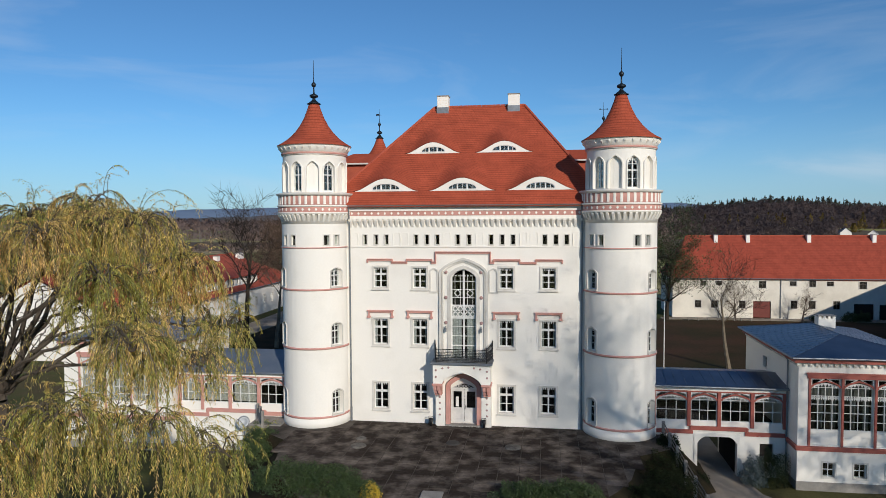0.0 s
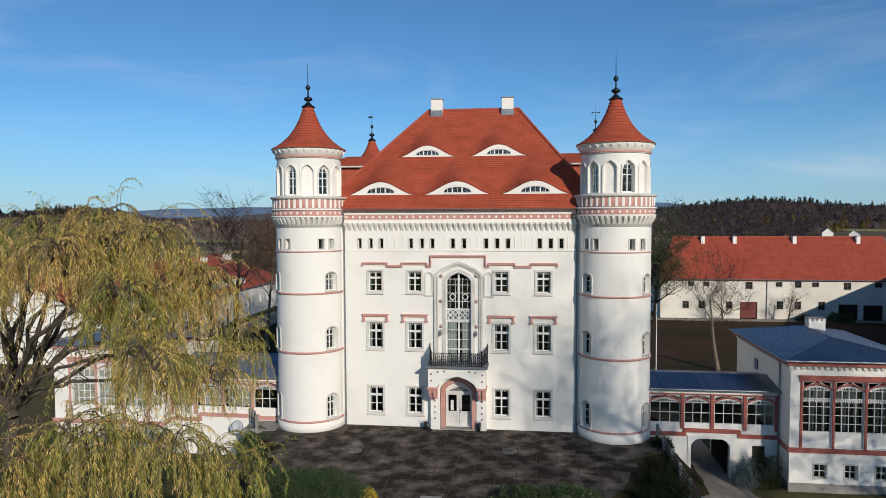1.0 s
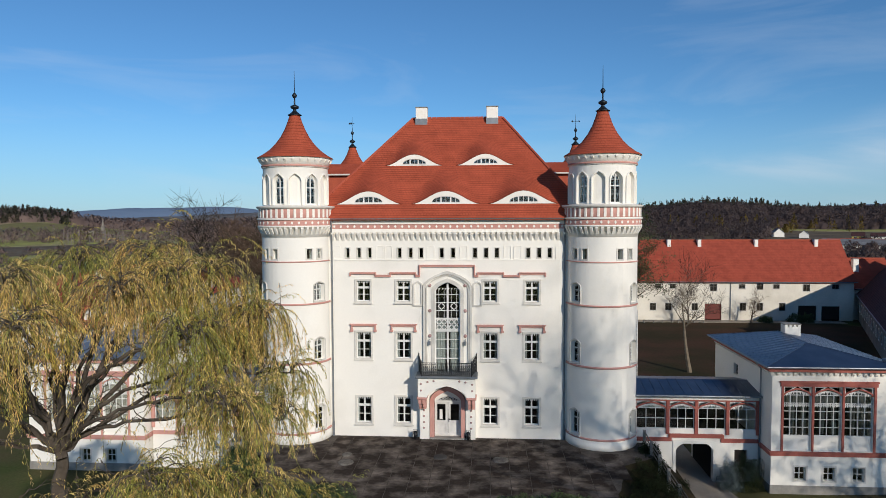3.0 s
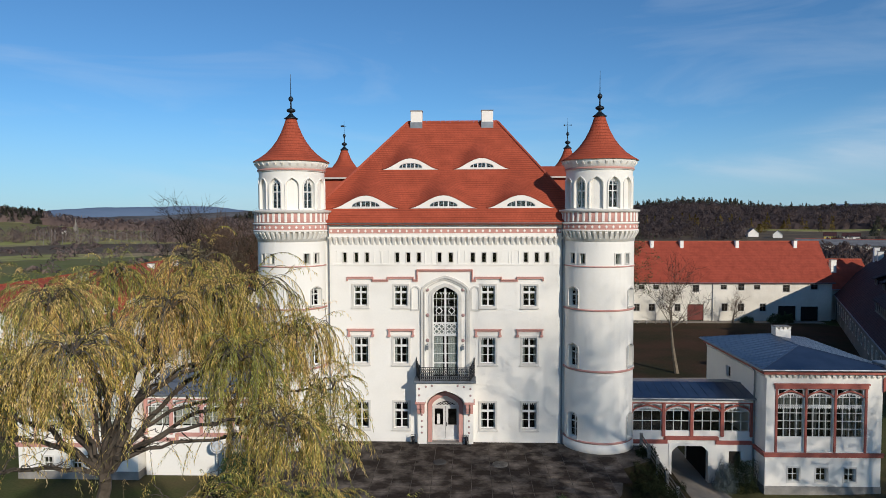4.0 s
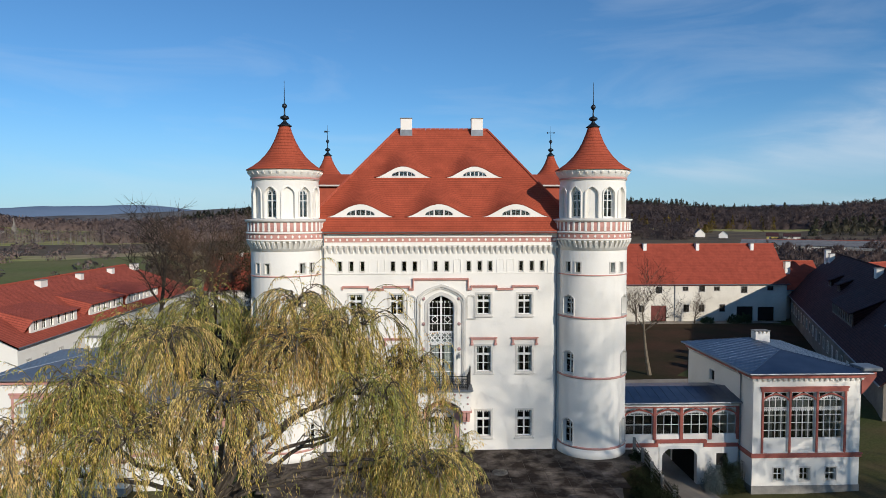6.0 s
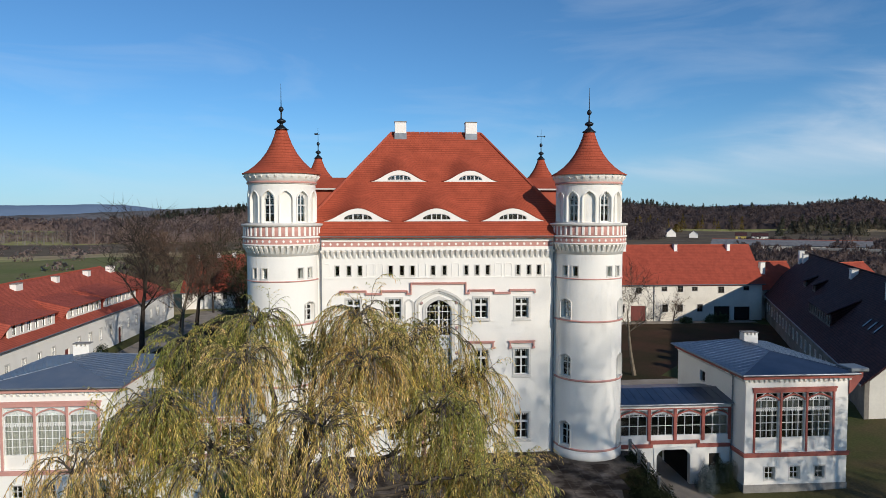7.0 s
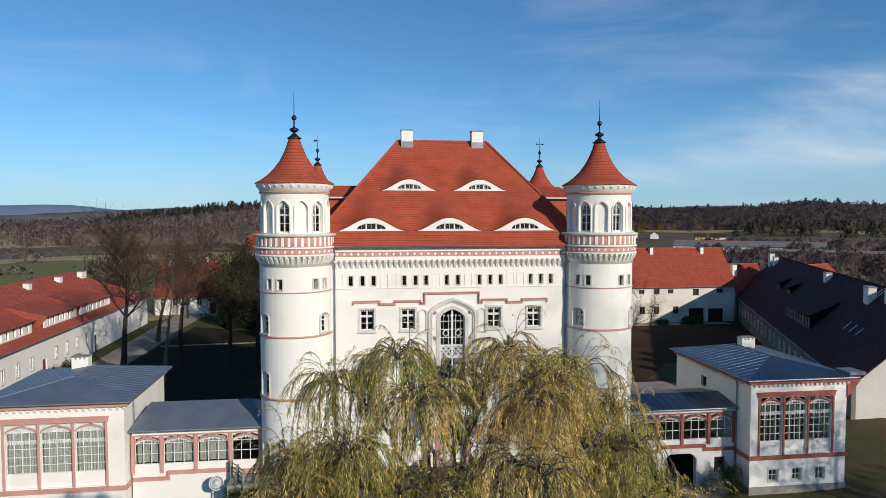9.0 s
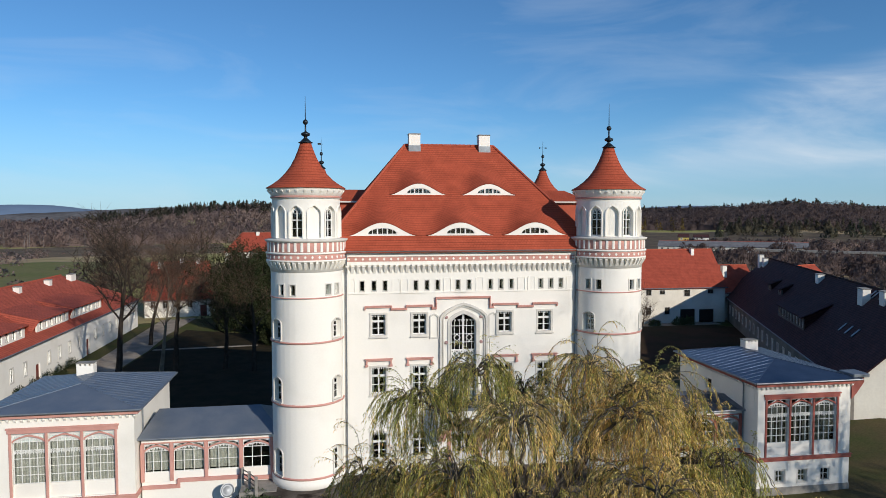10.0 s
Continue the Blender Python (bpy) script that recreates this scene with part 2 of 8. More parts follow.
# ivy of the terrace bank; its near-black also paints shade on the side lawn
BANK = material("ivy_bank_and_lawn_shade", (0.019, 0.018, 0.010), 0.95, second=(0.038, 0.028, 0.016), scale=0.6, fine=8, fine_amt=0.5, bump=0.6, spec=0.08)
LITTER = material("brown_leaf_litter", (0.072, 0.038, 0.024), 0.95, second=(0.032, 0.031, 0.014), scale=0.14, fine=5, fine_amt=0.4, bump=0.5, spec=0.08)
CURTAIN_PALE = material("cream_curtain_cloth", (0.40, 0.375, 0.325), 0.9, second=(0.27, 0.255, 0.22), scale=5, fine=40, bump=0.0)
BARK = material("grey_brown_bark", (0.065, 0.05, 0.038), 0.95, second=(0.11, 0.09, 0.07), scale=2.5, fine=18, fine_amt=0.35, bump=0.6)
BARK_PALE = material("pale_sunlit_bark", (0.20, 0.165, 0.12), 0.95, second=(0.12, 0.10, 0.075), scale=1.5, fine=14, fine_amt=0.35, bump=0.6, spec=0.08)
CLAY = material("red_clay_ridge_tile", (0.42, 0.10, 0.058), 0.8, second=(0.34, 0.08, 0.05), scale=1.5, fine=12, fine_amt=0.2, spec=0.1)
CURTAIN_DIM = material("dim_grey_curtain_cloth", (0.13, 0.13, 0.12), 0.9, second=(0.08, 0.08, 0.075), scale=5, fine=40, bump=0.0)
MANHOLE = material("worn_grey_cast_cover", (0.17, 0.155, 0.135), 0.9, second=(0.08, 0.072, 0.062), scale=3, fine=14, fine_amt=0.4, spec=0.1)
RIDGE_DARK = material("dark_ridge_tile", (0.05, 0.03, 0.028), 0.9, spec=0.08)
# shade on the right wing's cream front, put in as grey; also the chapel
PLASTER_SHADE_GREY = material("shade_grey_plaster", (0.26, 0.235, 0.20), 0.95, second=(0.15, 0.135, 0.115), scale=0.3, fine=4, fine_amt=0.25, spec=0.1)
BARK_DARK = material("dark_wet_bark", (0.036, 0.028, 0.022), 0.95, second=(0.06, 0.048, 0.038), scale=2.5, fine=18, fine_amt=0.3, bump=0.5, spec=0.08)
TWIG = material("bare_brown_twig", (0.10, 0.068, 0.05), 0.95, second=(0.14, 0.09, 0.06), scale=0.3, island=0.35, bump=0, spec=0.08)
WILLOW_YOUNG = material("yellow_green_willow_leaf", (0.653, 0.485, 0.094), 0.42, second=(0.800, 0.594, 0.225), scale=0.55, fine=3, fine_amt=0.2, island=0.5, translucent=0.42, bump=0)
WILLOW_GREEN = material("green_willow_leaf", (0.316, 0.327, 0.071), 0.42, second=(0.421, 0.376, 0.094), scale=0.6, fine=3, fine_amt=0.2, island=0.5, translucent=0.42, bump=0)
WILLOW_DRY = material("dry_ochre_willow_leaf", (0.695, 0.416, 0.122), 0.45, second=(0.821, 0.624, 0.318), scale=0.6, fine=3, fine_amt=0.2, island=0.5, translucent=0.42, bump=0)
STEM = material("olive_willow_stem", (0.12, 0.10, 0.045), 0.8, second=(0.09, 0.07, 0.04), scale=2, bump=0)
SHRUB = material("dark_green_shrub_leaf", (0.035, 0.065, 0.02), 0.6, second=(0.06, 0.09, 0.025), scale=0.8, island=0.5, translucent=0.2, bump=0)
SHRUB_DARK = material("deep_green_yew_needle", (0.016, 0.026, 0.012), 0.7, second=(0.03, 0.036, 0.016), scale=0.8, island=0.5, bump=0, spec=0.08)
YELLOW = material("yellow_blossom", (0.62, 0.42, 0.03), 0.7, second=(0.5, 0.36, 0.05), scale=3, island=0.3, bump=0)
WOOD = material("grey_weathered_wood", (0.11, 0.095, 0.08), 0.9, second=(0.17, 0.15, 0.13), scale=2, fine=25, fine_amt=0.2)
# passage walls coloured near-black to stand for the shade under the arch
ARCHWAY_SHADE = material("archway_shade", (0.027, 0.023, 0.020), 0.95, scale=1.0, spec=0.08)
REDDOOR = material("dark_red_door_wood", (0.16, 0.03, 0.02), 0.6, scale=3)
FIELD = material("meadow_and_scrub", (0.29, 0.295, 0.09), 0.95, second=(0.33, 0.25, 0.15), scale=0.012, fine=0.11, fine_amt=0.55, bump=0.0, contrast=(0.40, 0.58), spec=0.08)
WOODS_BROWN = material("bare_autumn_woods", (0.263, 0.189, 0.164), 0.95, second=(0.364, 0.267, 0.223), scale=0.012, fine=0.2, fine_amt=0.25, island=0.16, bump=0, translucent=0.5, spec=0.08)
WOODS_DARK = material("dark_pine_woods", (0.093, 0.101, 0.070), 0.95, second=(0.147, 0.124, 0.088), scale=0.012, fine=0.2, fine_amt=0.25, island=0.16, bump=0, translucent=0.5, spec=0.08)
WOODS_RUST = material("rusty_oak_woods", (0.166, 0.120, 0.108), 0.95, second=(0.126, 0.101, 0.098), scale=0.015, fine=0.2, fine_amt=0.25, island=0.16, bump=0, translucent=0.5, spec=0.08)
LARCH = material("golden_larch_needle", (0.24, 0.17, 0.05), 0.95, second=(0.17, 0.12, 0.045), scale=0.02, fine=0.2, island=0.3, bump=0, translucent=0.4, spec=0.05)
BIRCH = material("pale_birch_trunk", (0.225, 0.195, 0.180), 0.9, scale=0.5, bump=0)
# distance haze is mixed into these two colours, blue far off, greyer nearer
BLUE_HILL = material("haze_blue_mountain", (0.17, 0.235, 0.33), 1.0, second=(0.15, 0.21, 0.30), scale=0.002, fine=0.01, bump=0, spec=0.0)
HAZE_HILL = material("hazy_wooded_ridge", (0.15, 0.148, 0.155), 1.0, second=(0.095, 0.09, 0.088), scale=0.012, fine=0.06, fine_amt=0.5, bump=0, spec=0.0)


# ---- building helpers ----
def shade_free(me, mat):
    if mat and not me.materials:
        me.materials.append(mat)
    return me


def mesh_of(name, bm, mat):
    me = bpy.data.meshes.new(name)
    bmesh.ops.recalc_face_normals(bm, faces=bm.faces)
    bm.to_mesh(me)
    bm.free()
    return shade_free(me, mat)


def mesh_arrays(name, verts, faces, mat):
    me = bpy.data.meshes.new(name)
    me.from_pydata([tuple(v) for v in verts], [], [tuple(q) for q in faces])
    return shade_free(me, mat)


def thing(name, loc, label, category, group="", kind=""):
    ob = new(name)
    ob.empty_display_size = 0.2
    ob.location = loc
    return tagged(ob, label, category, group, kind)


def put(name, me, parent, m=None, label=""):
    """One mesh object under a thing or a part; m is its pose in the world when the parent is a thing, else in the part's own space."""
    ob = new(name, me)
    ob.parent = parent
    if parent is not None and parent.type == "EMPTY":
        ob.matrix_parent_inverse = Matrix.Translation(-parent.location)
    if m is not None:
        ob.matrix_basis = m
    if label:
        ob["label"] = label
    if name == "pane":                     # daylight passes the glass
        ob.visible_shadow = False
    return ob


def rounded(ob, angle=32):
    """Smooth the gentle turns of a mesh and keep its edges sharp."""
    me = ob.data
    me.polygons.foreach_set("use_smooth", [True] * len(me.polygons))
    me.set_sharp_from_angle(angle=radians(angle))
    return ob


def part(name, bm, mat, parent, label="", m=None):
    return put(name, mesh_of(name, bm, mat), parent, m, label)


def single(name, bm, mat, label, category, kind="", group=""):
    return tagged(new(name, mesh_of(name, bm, mat)), label, category, group, kind)


MESHES = {}


def cached(key, mat, build):
    if key not in MESHES:
        bm = bmesh.new()
        build(bm)
        MESHES[key] = mesh_of(str(key[0]), bm, mat)
    return MESHES[key]


def box(bm, x0, y0, z0, x1, y1, z1, m=None):
    vs = [bm.verts.new(m @ Vector(p) if m else p) for p in
          ((x0, y0, z0), (x1, y0, z0), (x1, y1, z0), (x0, y1, z0), (x0, y0, z1), (x1, y0, z1), (x1, y1, z1), (x0, y1, z1))]
    for f in ((0, 3, 2, 1), (4, 5, 6, 7), (0, 1, 5, 4), (1, 2, 6, 5), (2, 3, 7, 6), (3, 0, 4, 7)):
        bm.faces.new([vs[i] for i in f])


def bevelled(bm, x0, y0, z0, x1, y1, z1, b=0.02):
    n0 = len(bm.verts)
    box(bm, x0, y0, z0, x1, y1, z1)
    bm.verts.ensure_lookup_table()
    es = {e for v in bm.verts[n0:] for e in v.link_edges}
    bmesh.ops.bevel(bm, geom=list(es), offset=b, segments=1, affect="EDGES")


def prism(bm, pts, y0, y1, m=None):
    """A polygon of (x, z) points, drawn through from y0 to y1."""
    a = [bm.verts.new(m @ Vector((x, y0, z)) if m else (x, y0, z)) for x, z in pts]
    b = [bm.verts.new(m @ Vector((x, y1, z)) if m else (x, y1, z)) for x, z in pts]
    bm.faces.new(a)
    bm.faces.new(b[::-1])
    for i in range(len(pts)):
        j = (i + 1) % len(pts)
        bm.faces.new((a[i], a[j], b[j], b[i]))


def strip(bm, path, w, y0, y1, close=False, m=None):
    """A flat moulding of width w that follows (x, z) points, from y0 to y1 deep; mitred."""
    n = len(path)
    left, right = [], []
    for i, p in enumerate(path):
        p = Vector(p)
        a = Vector(path[(i - 1) % n]) if (close or i) else None
        c = Vector(path[(i + 1) % n]) if (close or i < n - 1) else None
        d1 = (p - a).normalized() if a is not None else (c - p).normalized()
        d2 = (c - p).normalized() if c is not None else d1
        nrm = Vector((-(d1 + d2).y, (d1 + d2).x)).normalized()
        k = w / 2 / max(0.35, nrm.dot(Vector((-d1.y, d1.x))))
        left.append(p + nrm * k)
        right.append(p - nrm * k)
    for i in range(n if close else n - 1):
        j = (i + 1) % n
        prism(bm, [left[i], left[j], right[j], right[i]], y0, y1, m)


def lathe(bm, profile, cx=0, cy=0, n=48, a0=0.0, a1=360.0, uv=False):
    """Turn (r, z) points round the upright axis at cx, cy; angles from -y towards +x."""
    full = abs(a1 - a0) > 359.9
    cols = n if full else n + 1
    rings = [[bm.verts.new((cx + r * math.sin(radians(a0 + (a1 - a0) * i / n)), cy - r * math.cos(radians(a0 + (a1 - a0) * i / n)), z))
              for i in range(cols)] for r, z in profile]
    lay = bm.loops.layers.uv.verify() if uv else None
    v = 0.0
    for k in range(len(profile) - 1):
        dv = math.dist(profile[k], profile[k + 1])
        for i in range(n):
            j = (i + 1) % cols
            f = bm.faces.new((rings[k][i], rings[k][j], rings[k + 1][j], rings[k + 1][i]))
            f.smooth = True
            if lay:
                rr = max(p[0] for p in profile) * 0.75
                w = 2 * math.pi * rr / n
                for lp, q in zip(f.loops, ((i * w, v), ((i + 1) * w, v), ((i + 1) * w, v + dv), (i * w, v + dv))):
                    lp[lay].uv = q
        v += dv


def rod(bm, p, q, r0, r1=None, n=6):
    p, q = Vector(p), Vector(q)
    r1 = r0 if r1 is None else r1
    d = (q - p).normalized()
    u = d.orthogonal().normalized()
    w = d.cross(u)
    a = [bm.verts.new(p + (u * math.cos(t) + w * math.sin(t)) * r0) for t in (2 * math.pi * i / n for i in range(n))]
    b = [bm.verts.new(q + (u * math.cos(t) + w * math.sin(t)) * r1) for t in (2 * math.pi * i / n for i in range(n))]
    for i in range(n):
        j = (i + 1) % n
        bm.faces.new((a[i], a[j], b[j], b[i]))
    bm.faces.new(a[::-1])
    bm.faces.new(b)


def quad_uv(bm, pts, uvs):
    lay = bm.loops.layers.uv.verify()
    f = bm.faces.new([bm.verts.new(p) for p in pts])
    for lp, q in zip(f.loops, uvs):
        lp[lay].uv = q
    return f


def slope(bm, pts):
    """A plane roof face with u along its first edge and v up the slope, in metres."""
    pts = [Vector(p) for p in pts]
    u = (pts[1] - pts[0]).normalized()
    nrm = (pts[1] - pts[0]).cross(pts[2] - pts[0]).normalized()
    v = nrm.cross(u)
    return quad_uv(bm, pts, [((p - pts[0]).dot(u), (p - pts[0]).dot(v)) for p in pts])


def arch_height(o, s):
    """Lower edge of the wall over an opening o = (centre, half width, sill, spring, top) at s."""
    u = min(1.0, abs(s - o[0]) / o[1])
    return o[3] + (o[4] - o[3]) * (0.6 * math.sqrt(max(0.0, 1 - u * u)) + 0.4 * (1 - u))


ARCH_U = (-1, -0.93, -0.75, -0.5, -0.25, 0, 0.25, 0.5, 0.75, 0.93, 1)


def wall(bm, s0, s1, z0, z1, openings, place, depth=0.5, step=None):
    """A wall with real openings. place(s, z, d) maps run, height and depth to the world."""
    ss, zs = {round(s0, 4), round(s1, 4)}, {z0, z1}
    if step:
        k = max(1, round((s1 - s0) / step))
        ss |= {round(s0 + (s1 - s0) * i / k, 4) for i in range(k + 1)}
    for o in openings:
        for u in (ARCH_U if o[4] > o[3] else (-1, 1)):
            ss.add(round(o[0] + o[1] * u, 4))
        zs |= {o[2], o[3], o[4]}
    ss, zs = sorted(ss), sorted(zs)
    pool = {}

    def vert(s, z, d):
        key = (round(s, 4), round(z, 4), d)
        if key not in pool:
            pool[key] = bm.verts.new(place(s, z, d))
        return pool[key]

    for a, b in zip(ss, ss[1:]):
        mid = (a + b) / 2
        here = [o for o in openings if abs(mid - o[0]) < o[1]]
        for c, e in zip(zs, zs[1:]):
            zm, la, lb = (c + e) / 2, c, c
            skip = False
            for o in here:
                if o[2] < zm < o[3]:
                    skip = True
                elif o[3] <= zm < o[4]:
                    la, lb = max(c, min(e, arch_height(o, a))), max(c, min(e, arch_height(o, b)))
                    skip = la >= e - 1e-4 and lb >= e - 1e-4
            if skip:
                continue
            for d in (0.0, depth):
                q = []
                for s, z in ((a, la), (b, lb), (b, e), (a, e)):
                    v = vert(s, z, d)
                    if v not in q:
                        q.append(v)
                if len(q) > 2:
                    try:
                        bm.faces.new(q if d == 0 else q[::-1])
                    except ValueError:
                        pass
    for o in openings:
        ring = [(o[0] - o[1], o[2]), (o[0] + o[1], o[2])]
        ring += [(o[0] + o[1] * u, arch_height(o, o[0] + o[1] * u)) for u in (ARCH_U[::-1] if o[4] > o[3] else (1, -1))]
        for (a, c), (b, e) in zip(ring, ring[1:] + ring[:1]):
            if (a, c) != (b, e):
                bm.faces.new([bm.verts.new(place(*q)) for q in ((a, c, 0.0), (b, e, 0.0), (b, e, depth), (a, c, depth))])
    rim = [(ss[0], z) for z in zs] + [(s, zs[-1]) for s in ss] + [(ss[-1], z) for z in zs[::-1]]
    for (a, c), (b, e) in zip(rim, rim[1:]):
        if (a, c) != (b, e):
            bm.faces.new([bm.verts.new(place(*q)) for q in ((a, c, 0.0), (b, e, 0.0), (b, e, depth), (a, c, depth))])
    bmesh.ops.remove_doubles(bm, verts=bm.verts[:], dist=0.0008)


def flat_at(m):
    return lambda s, z, d: m @ Vector((s, d, z))


def round_at(cx, cy, r):
    return lambda s, z, d: Vector((cx + (r - d) * math.sin(s / r), cy - (r - d) * math.cos(s / r), z))


# ---- ground ----
GROUND = -2.5


def land_height(x, y):
    """Level round the palace, a bank at the right-hand wing, low wooded hills far off."""
    r = math.hypot(x, y)
    az = math.degrees(math.atan2(x, y))
    h = GROUND
    if 28 < x < 90 and -30 < y < 40:
        k = min(1, max(0, (x - 30) / 7)) * min(1, max(0, (y + 30) / 12)) * min(1, max(0, (40 - y) / 20))
        h += 1.6 * k * k * (3 - 2 * k)
    if r > 170:
        far = min(1.0, (r - 170) / 900)
        h += far * 3.0 * noise.noise(Vector((x * 0.004, y * 0.004, 1.7)))
        # wooded rise on the right, a lower one on the left
        right = 17 / (1 + math.exp((7 - az) / 1.5)) + 11 * math.exp(-((az - 18.5) / 5) ** 2) + 12 * math.exp(-((az - 38) / 5) ** 2)
        left = math.exp(-((az + 8) / 9) ** 2) + 0.8 * math.exp(-((az + 37) / 5) ** 2)
        bump = math.exp(-((r - 1050) / 330) ** 2)
        h += bump * (right + 22 * left)
    return h


def ground_sheet():
    bm = bmesh.new()
    radii = [0, 14, 24, 32, 40, 50, 62, 76, 95, 120, 150, 190, 240, 300, 380, 470, 570, 680, 800, 930, 1080, 1250, 1500, 1900, 2500, 3300, 4800]
    n = 120
    rows = [[bm.verts.new((0, 0, land_height(0, 0)))]]
    for r in radii[1:]:
        rows.append([bm.verts.new((r * math.sin(2 * math.pi * i / n), r * math.cos(2 * math.pi * i / n),
                                   land_height(r * math.sin(2 * math.pi * i / n), r * math.cos(2 * math.pi * i / n)))) for i in range(n)])
    for i in range(n):
        bm.faces.new((rows[0][0], rows[1][(i + 1) % n], rows[1][i]))
    for a, b in zip(rows[1:], rows[2:]):
        for i in range(n):
            bm.faces.new((a[i], a[(i + 1) % n], b[(i + 1) % n], b[i]))
    for f in bm.faces:
        f.smooth = True
        f.material_index = 1 if f.calc_center_median().length < 100 else 0
    me = mesh_of("ground", bm, FIELD)
    me.materials.append(GRASS)
    return tagged(new("ground", me), "autumn meadow and rough lawn that runs out to the hills", "ground", kind="structure")


ground_sheet()


def patch(name, pts, z, mat, label, category, cell=None):
    bm = bmesh.new()
    bm.faces.new([bm.verts.new((x, y, z)) for x, y in pts])
    ext = bmesh.ops.extrude_face_region(bm, geom=bm.faces[:])
    bmesh.ops.translate(bm, vec=(0, 0, -0.3), verts=[g for g in ext["geom"] if isinstance(g, bmesh.types.BMVert)])
    return single(name, bm, mat, label, category, "structure")


patch("yard", [(-8, 22), (12, 20), (40, 26), (52, 40), (61, 62), (58, 66.5), (24, 66.5), (-6, 70), (-30, 60), (-28, 30)], GROUND + 0.02, LITTER, "lawn strewn with brown fallen leaves", "ground")
patch("gravel_path", [(12, 24.5), (30, 25.5), (40, 22), (41, 25), (30, 29.0), (12, 28.5)], GROUND + 0.035, GRAVEL, "pale gravel path behind the gallery", "path")
patch("gravel_path", [(24, 66.8), (60, 66.8), (60, 69.1), (24, 69.1)], GROUND + 0.035, GRAVEL, "pale gravel strip along the outbuilding", "path")
patch("side_yard", [(-40.3, 24), (-37.2, 24), (-35.9, 44), (-35.2, 58), (-35.6, 72), (-34.5, 90), (-40.3, 88)], GROUND + 0.03, GRAVEL, "pale gravel yard before the long wing", "yard")
# near-black patch: the palace's shadow is put into this lawn's colour
patch("side_lawn", [(-36.8, 24), (-13.6, 21.5), (-14, 66), (-33.5, 76), (-34.9, 58), (-35.5, 44)], GROUND + 0.045, BANK, "lawn under the park trees, coloured dark for the palace's shadow", "ground")
patch("side_path", [(-34.6, 58.2), (-20.0, 59.6), (-20.0, 60.4), (-34.6, 59.2)], GROUND + 0.06, GRAVEL, "narrow pale path across the shaded lawn", "path")
patch("driveway", [(14.9, 8), (17.5, 8), (17.6, 0), (18.2, -3.2), (21, -6), (33, -5), (60, -2), (60, -6), (33, -9), (20, -11), (16.5, -16), (14.2, -16), (15.0, -6), (14.9, 0)], GROUND + 0.03, GRAVEL, "worn gravel driveway through the archway", "driveway")


# ---- terrace before the palace ----
def terrace():
    root = thing("terrace", (0, -7, 0), "dark weathered stone terrace before the palace entrance", "terrace", kind="structure")
    top = []
    for i in range(25):                      # front edge bows out
        t = i / 24
        top.append((-10.9 + 21.8 * t, -4.6 - 11.5 * math.sin(math.pi * t) ** 0.55))
    top += [(12.9, -3.2), (13.2, 1.5), (9.0, 4), (-9.0, 4), (-13.2, 1.5), (-12.9, -3.2)]
    bm = bmesh.new()
    up = [bm.verts.new((x, y, -0.012)) for x, y in top]
    lo = []
    for x, y in top:
        k = 1.0 + 2.9 / max(3.0, math.hypot(x, y + 4))
        lo.append(bm.verts.new((x * k, -4 + (y + 4) * k if y < -4 else y, GROUND - 0.2)))
    f = bm.faces.new(up)
    for i in range(len(top)):
        j = (i + 1) % len(top)
        bm.faces.new((up[i], lo[i], lo[j], up[j]))
    f.material_index = 1
    me = mesh_of("bank", bm, BANK)
    me.materials.append(JOINT)
    put("bank", me, root, label="steep bank covered in dark grass and ivy")
    return root


TERRACE = terrace()

# ---- palace ----
EAVE, RIDGE = 14.85, 22.5
PAL = thing("palace", (0, 7.5, 0), "white plastered palace with pink trim and red hipped tile roof", "palace")
WIN_X = (-5.68, -2.96, 2.88, 5.65)
FLOORS = ((0.92, 2.70, 0.50), (5.36, 7.12, 0.50), (9.24, 10.62, 0.46))
SLITS = (-6.73, -5.96, -5.23, -3.2, -2.45, -1.74, -0.36, 0.40, 1.87, 2.61, 3.32, 5.40, 6.12, 6.81)
BLIND = (-7.45, -4.52, -3.95, -1.08, 1.12, 4.02, 4.70, 7.45)
facade_open = [(x, hw, a, b, b) for x in WIN_X for a, b, hw in FLOORS]
facade_open += [(x, 0.13, 12.18, 12.83, 12.83) for x in SLITS]
facade_open += [(0.02, 0.86, 4.36, 9.95, 10.56), (0.02, 0.93, 0.12, 2.35, 2.85)]
bm = bmesh.new()
wall(bm, -9.2, 9.2, -0.3, EAVE - 0.1, facade_open, flat_at(Matrix.Identity(4)), 0.45)
part("front_wall", bm, PLASTER, PAL)
SIDE_OPEN = [(s, 0.5, a, b, b) for s in (3.6, 6.4, 9.4, 12.2) for a, b, _ in FLOORS]
for sx in (-1, 1):
    m = pose(sx * 9.2, 0 if sx > 0 else 15.6, 0, 0, 0, 90 * sx)
    bm = bmesh.new()
    wall(bm, 0.46, 15.14, -2.6, EAVE - 0.1, SIDE_OPEN, flat_at(m), 0.45)
    part("side_wall", bm, PLASTER, PAL)
bm = bmesh.new()
wall(bm, -9.2, 9.2, -2.6, EAVE - 0.1, [(-x, 0.5, a, b, b) for x in WIN_X for a, b, _ in FLOORS], flat_at(pose(0, 15.6, 0, 0, 0, 180)), 0.45)
part("rear_wall", bm, PLASTER, PAL)
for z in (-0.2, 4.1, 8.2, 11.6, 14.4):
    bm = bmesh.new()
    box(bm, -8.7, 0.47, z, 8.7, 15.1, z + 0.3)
    part("floor_slab", bm, INTERIOR_SHADE, PAL)
# added near-black backing, so the rooms read as shade behind the panes
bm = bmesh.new()
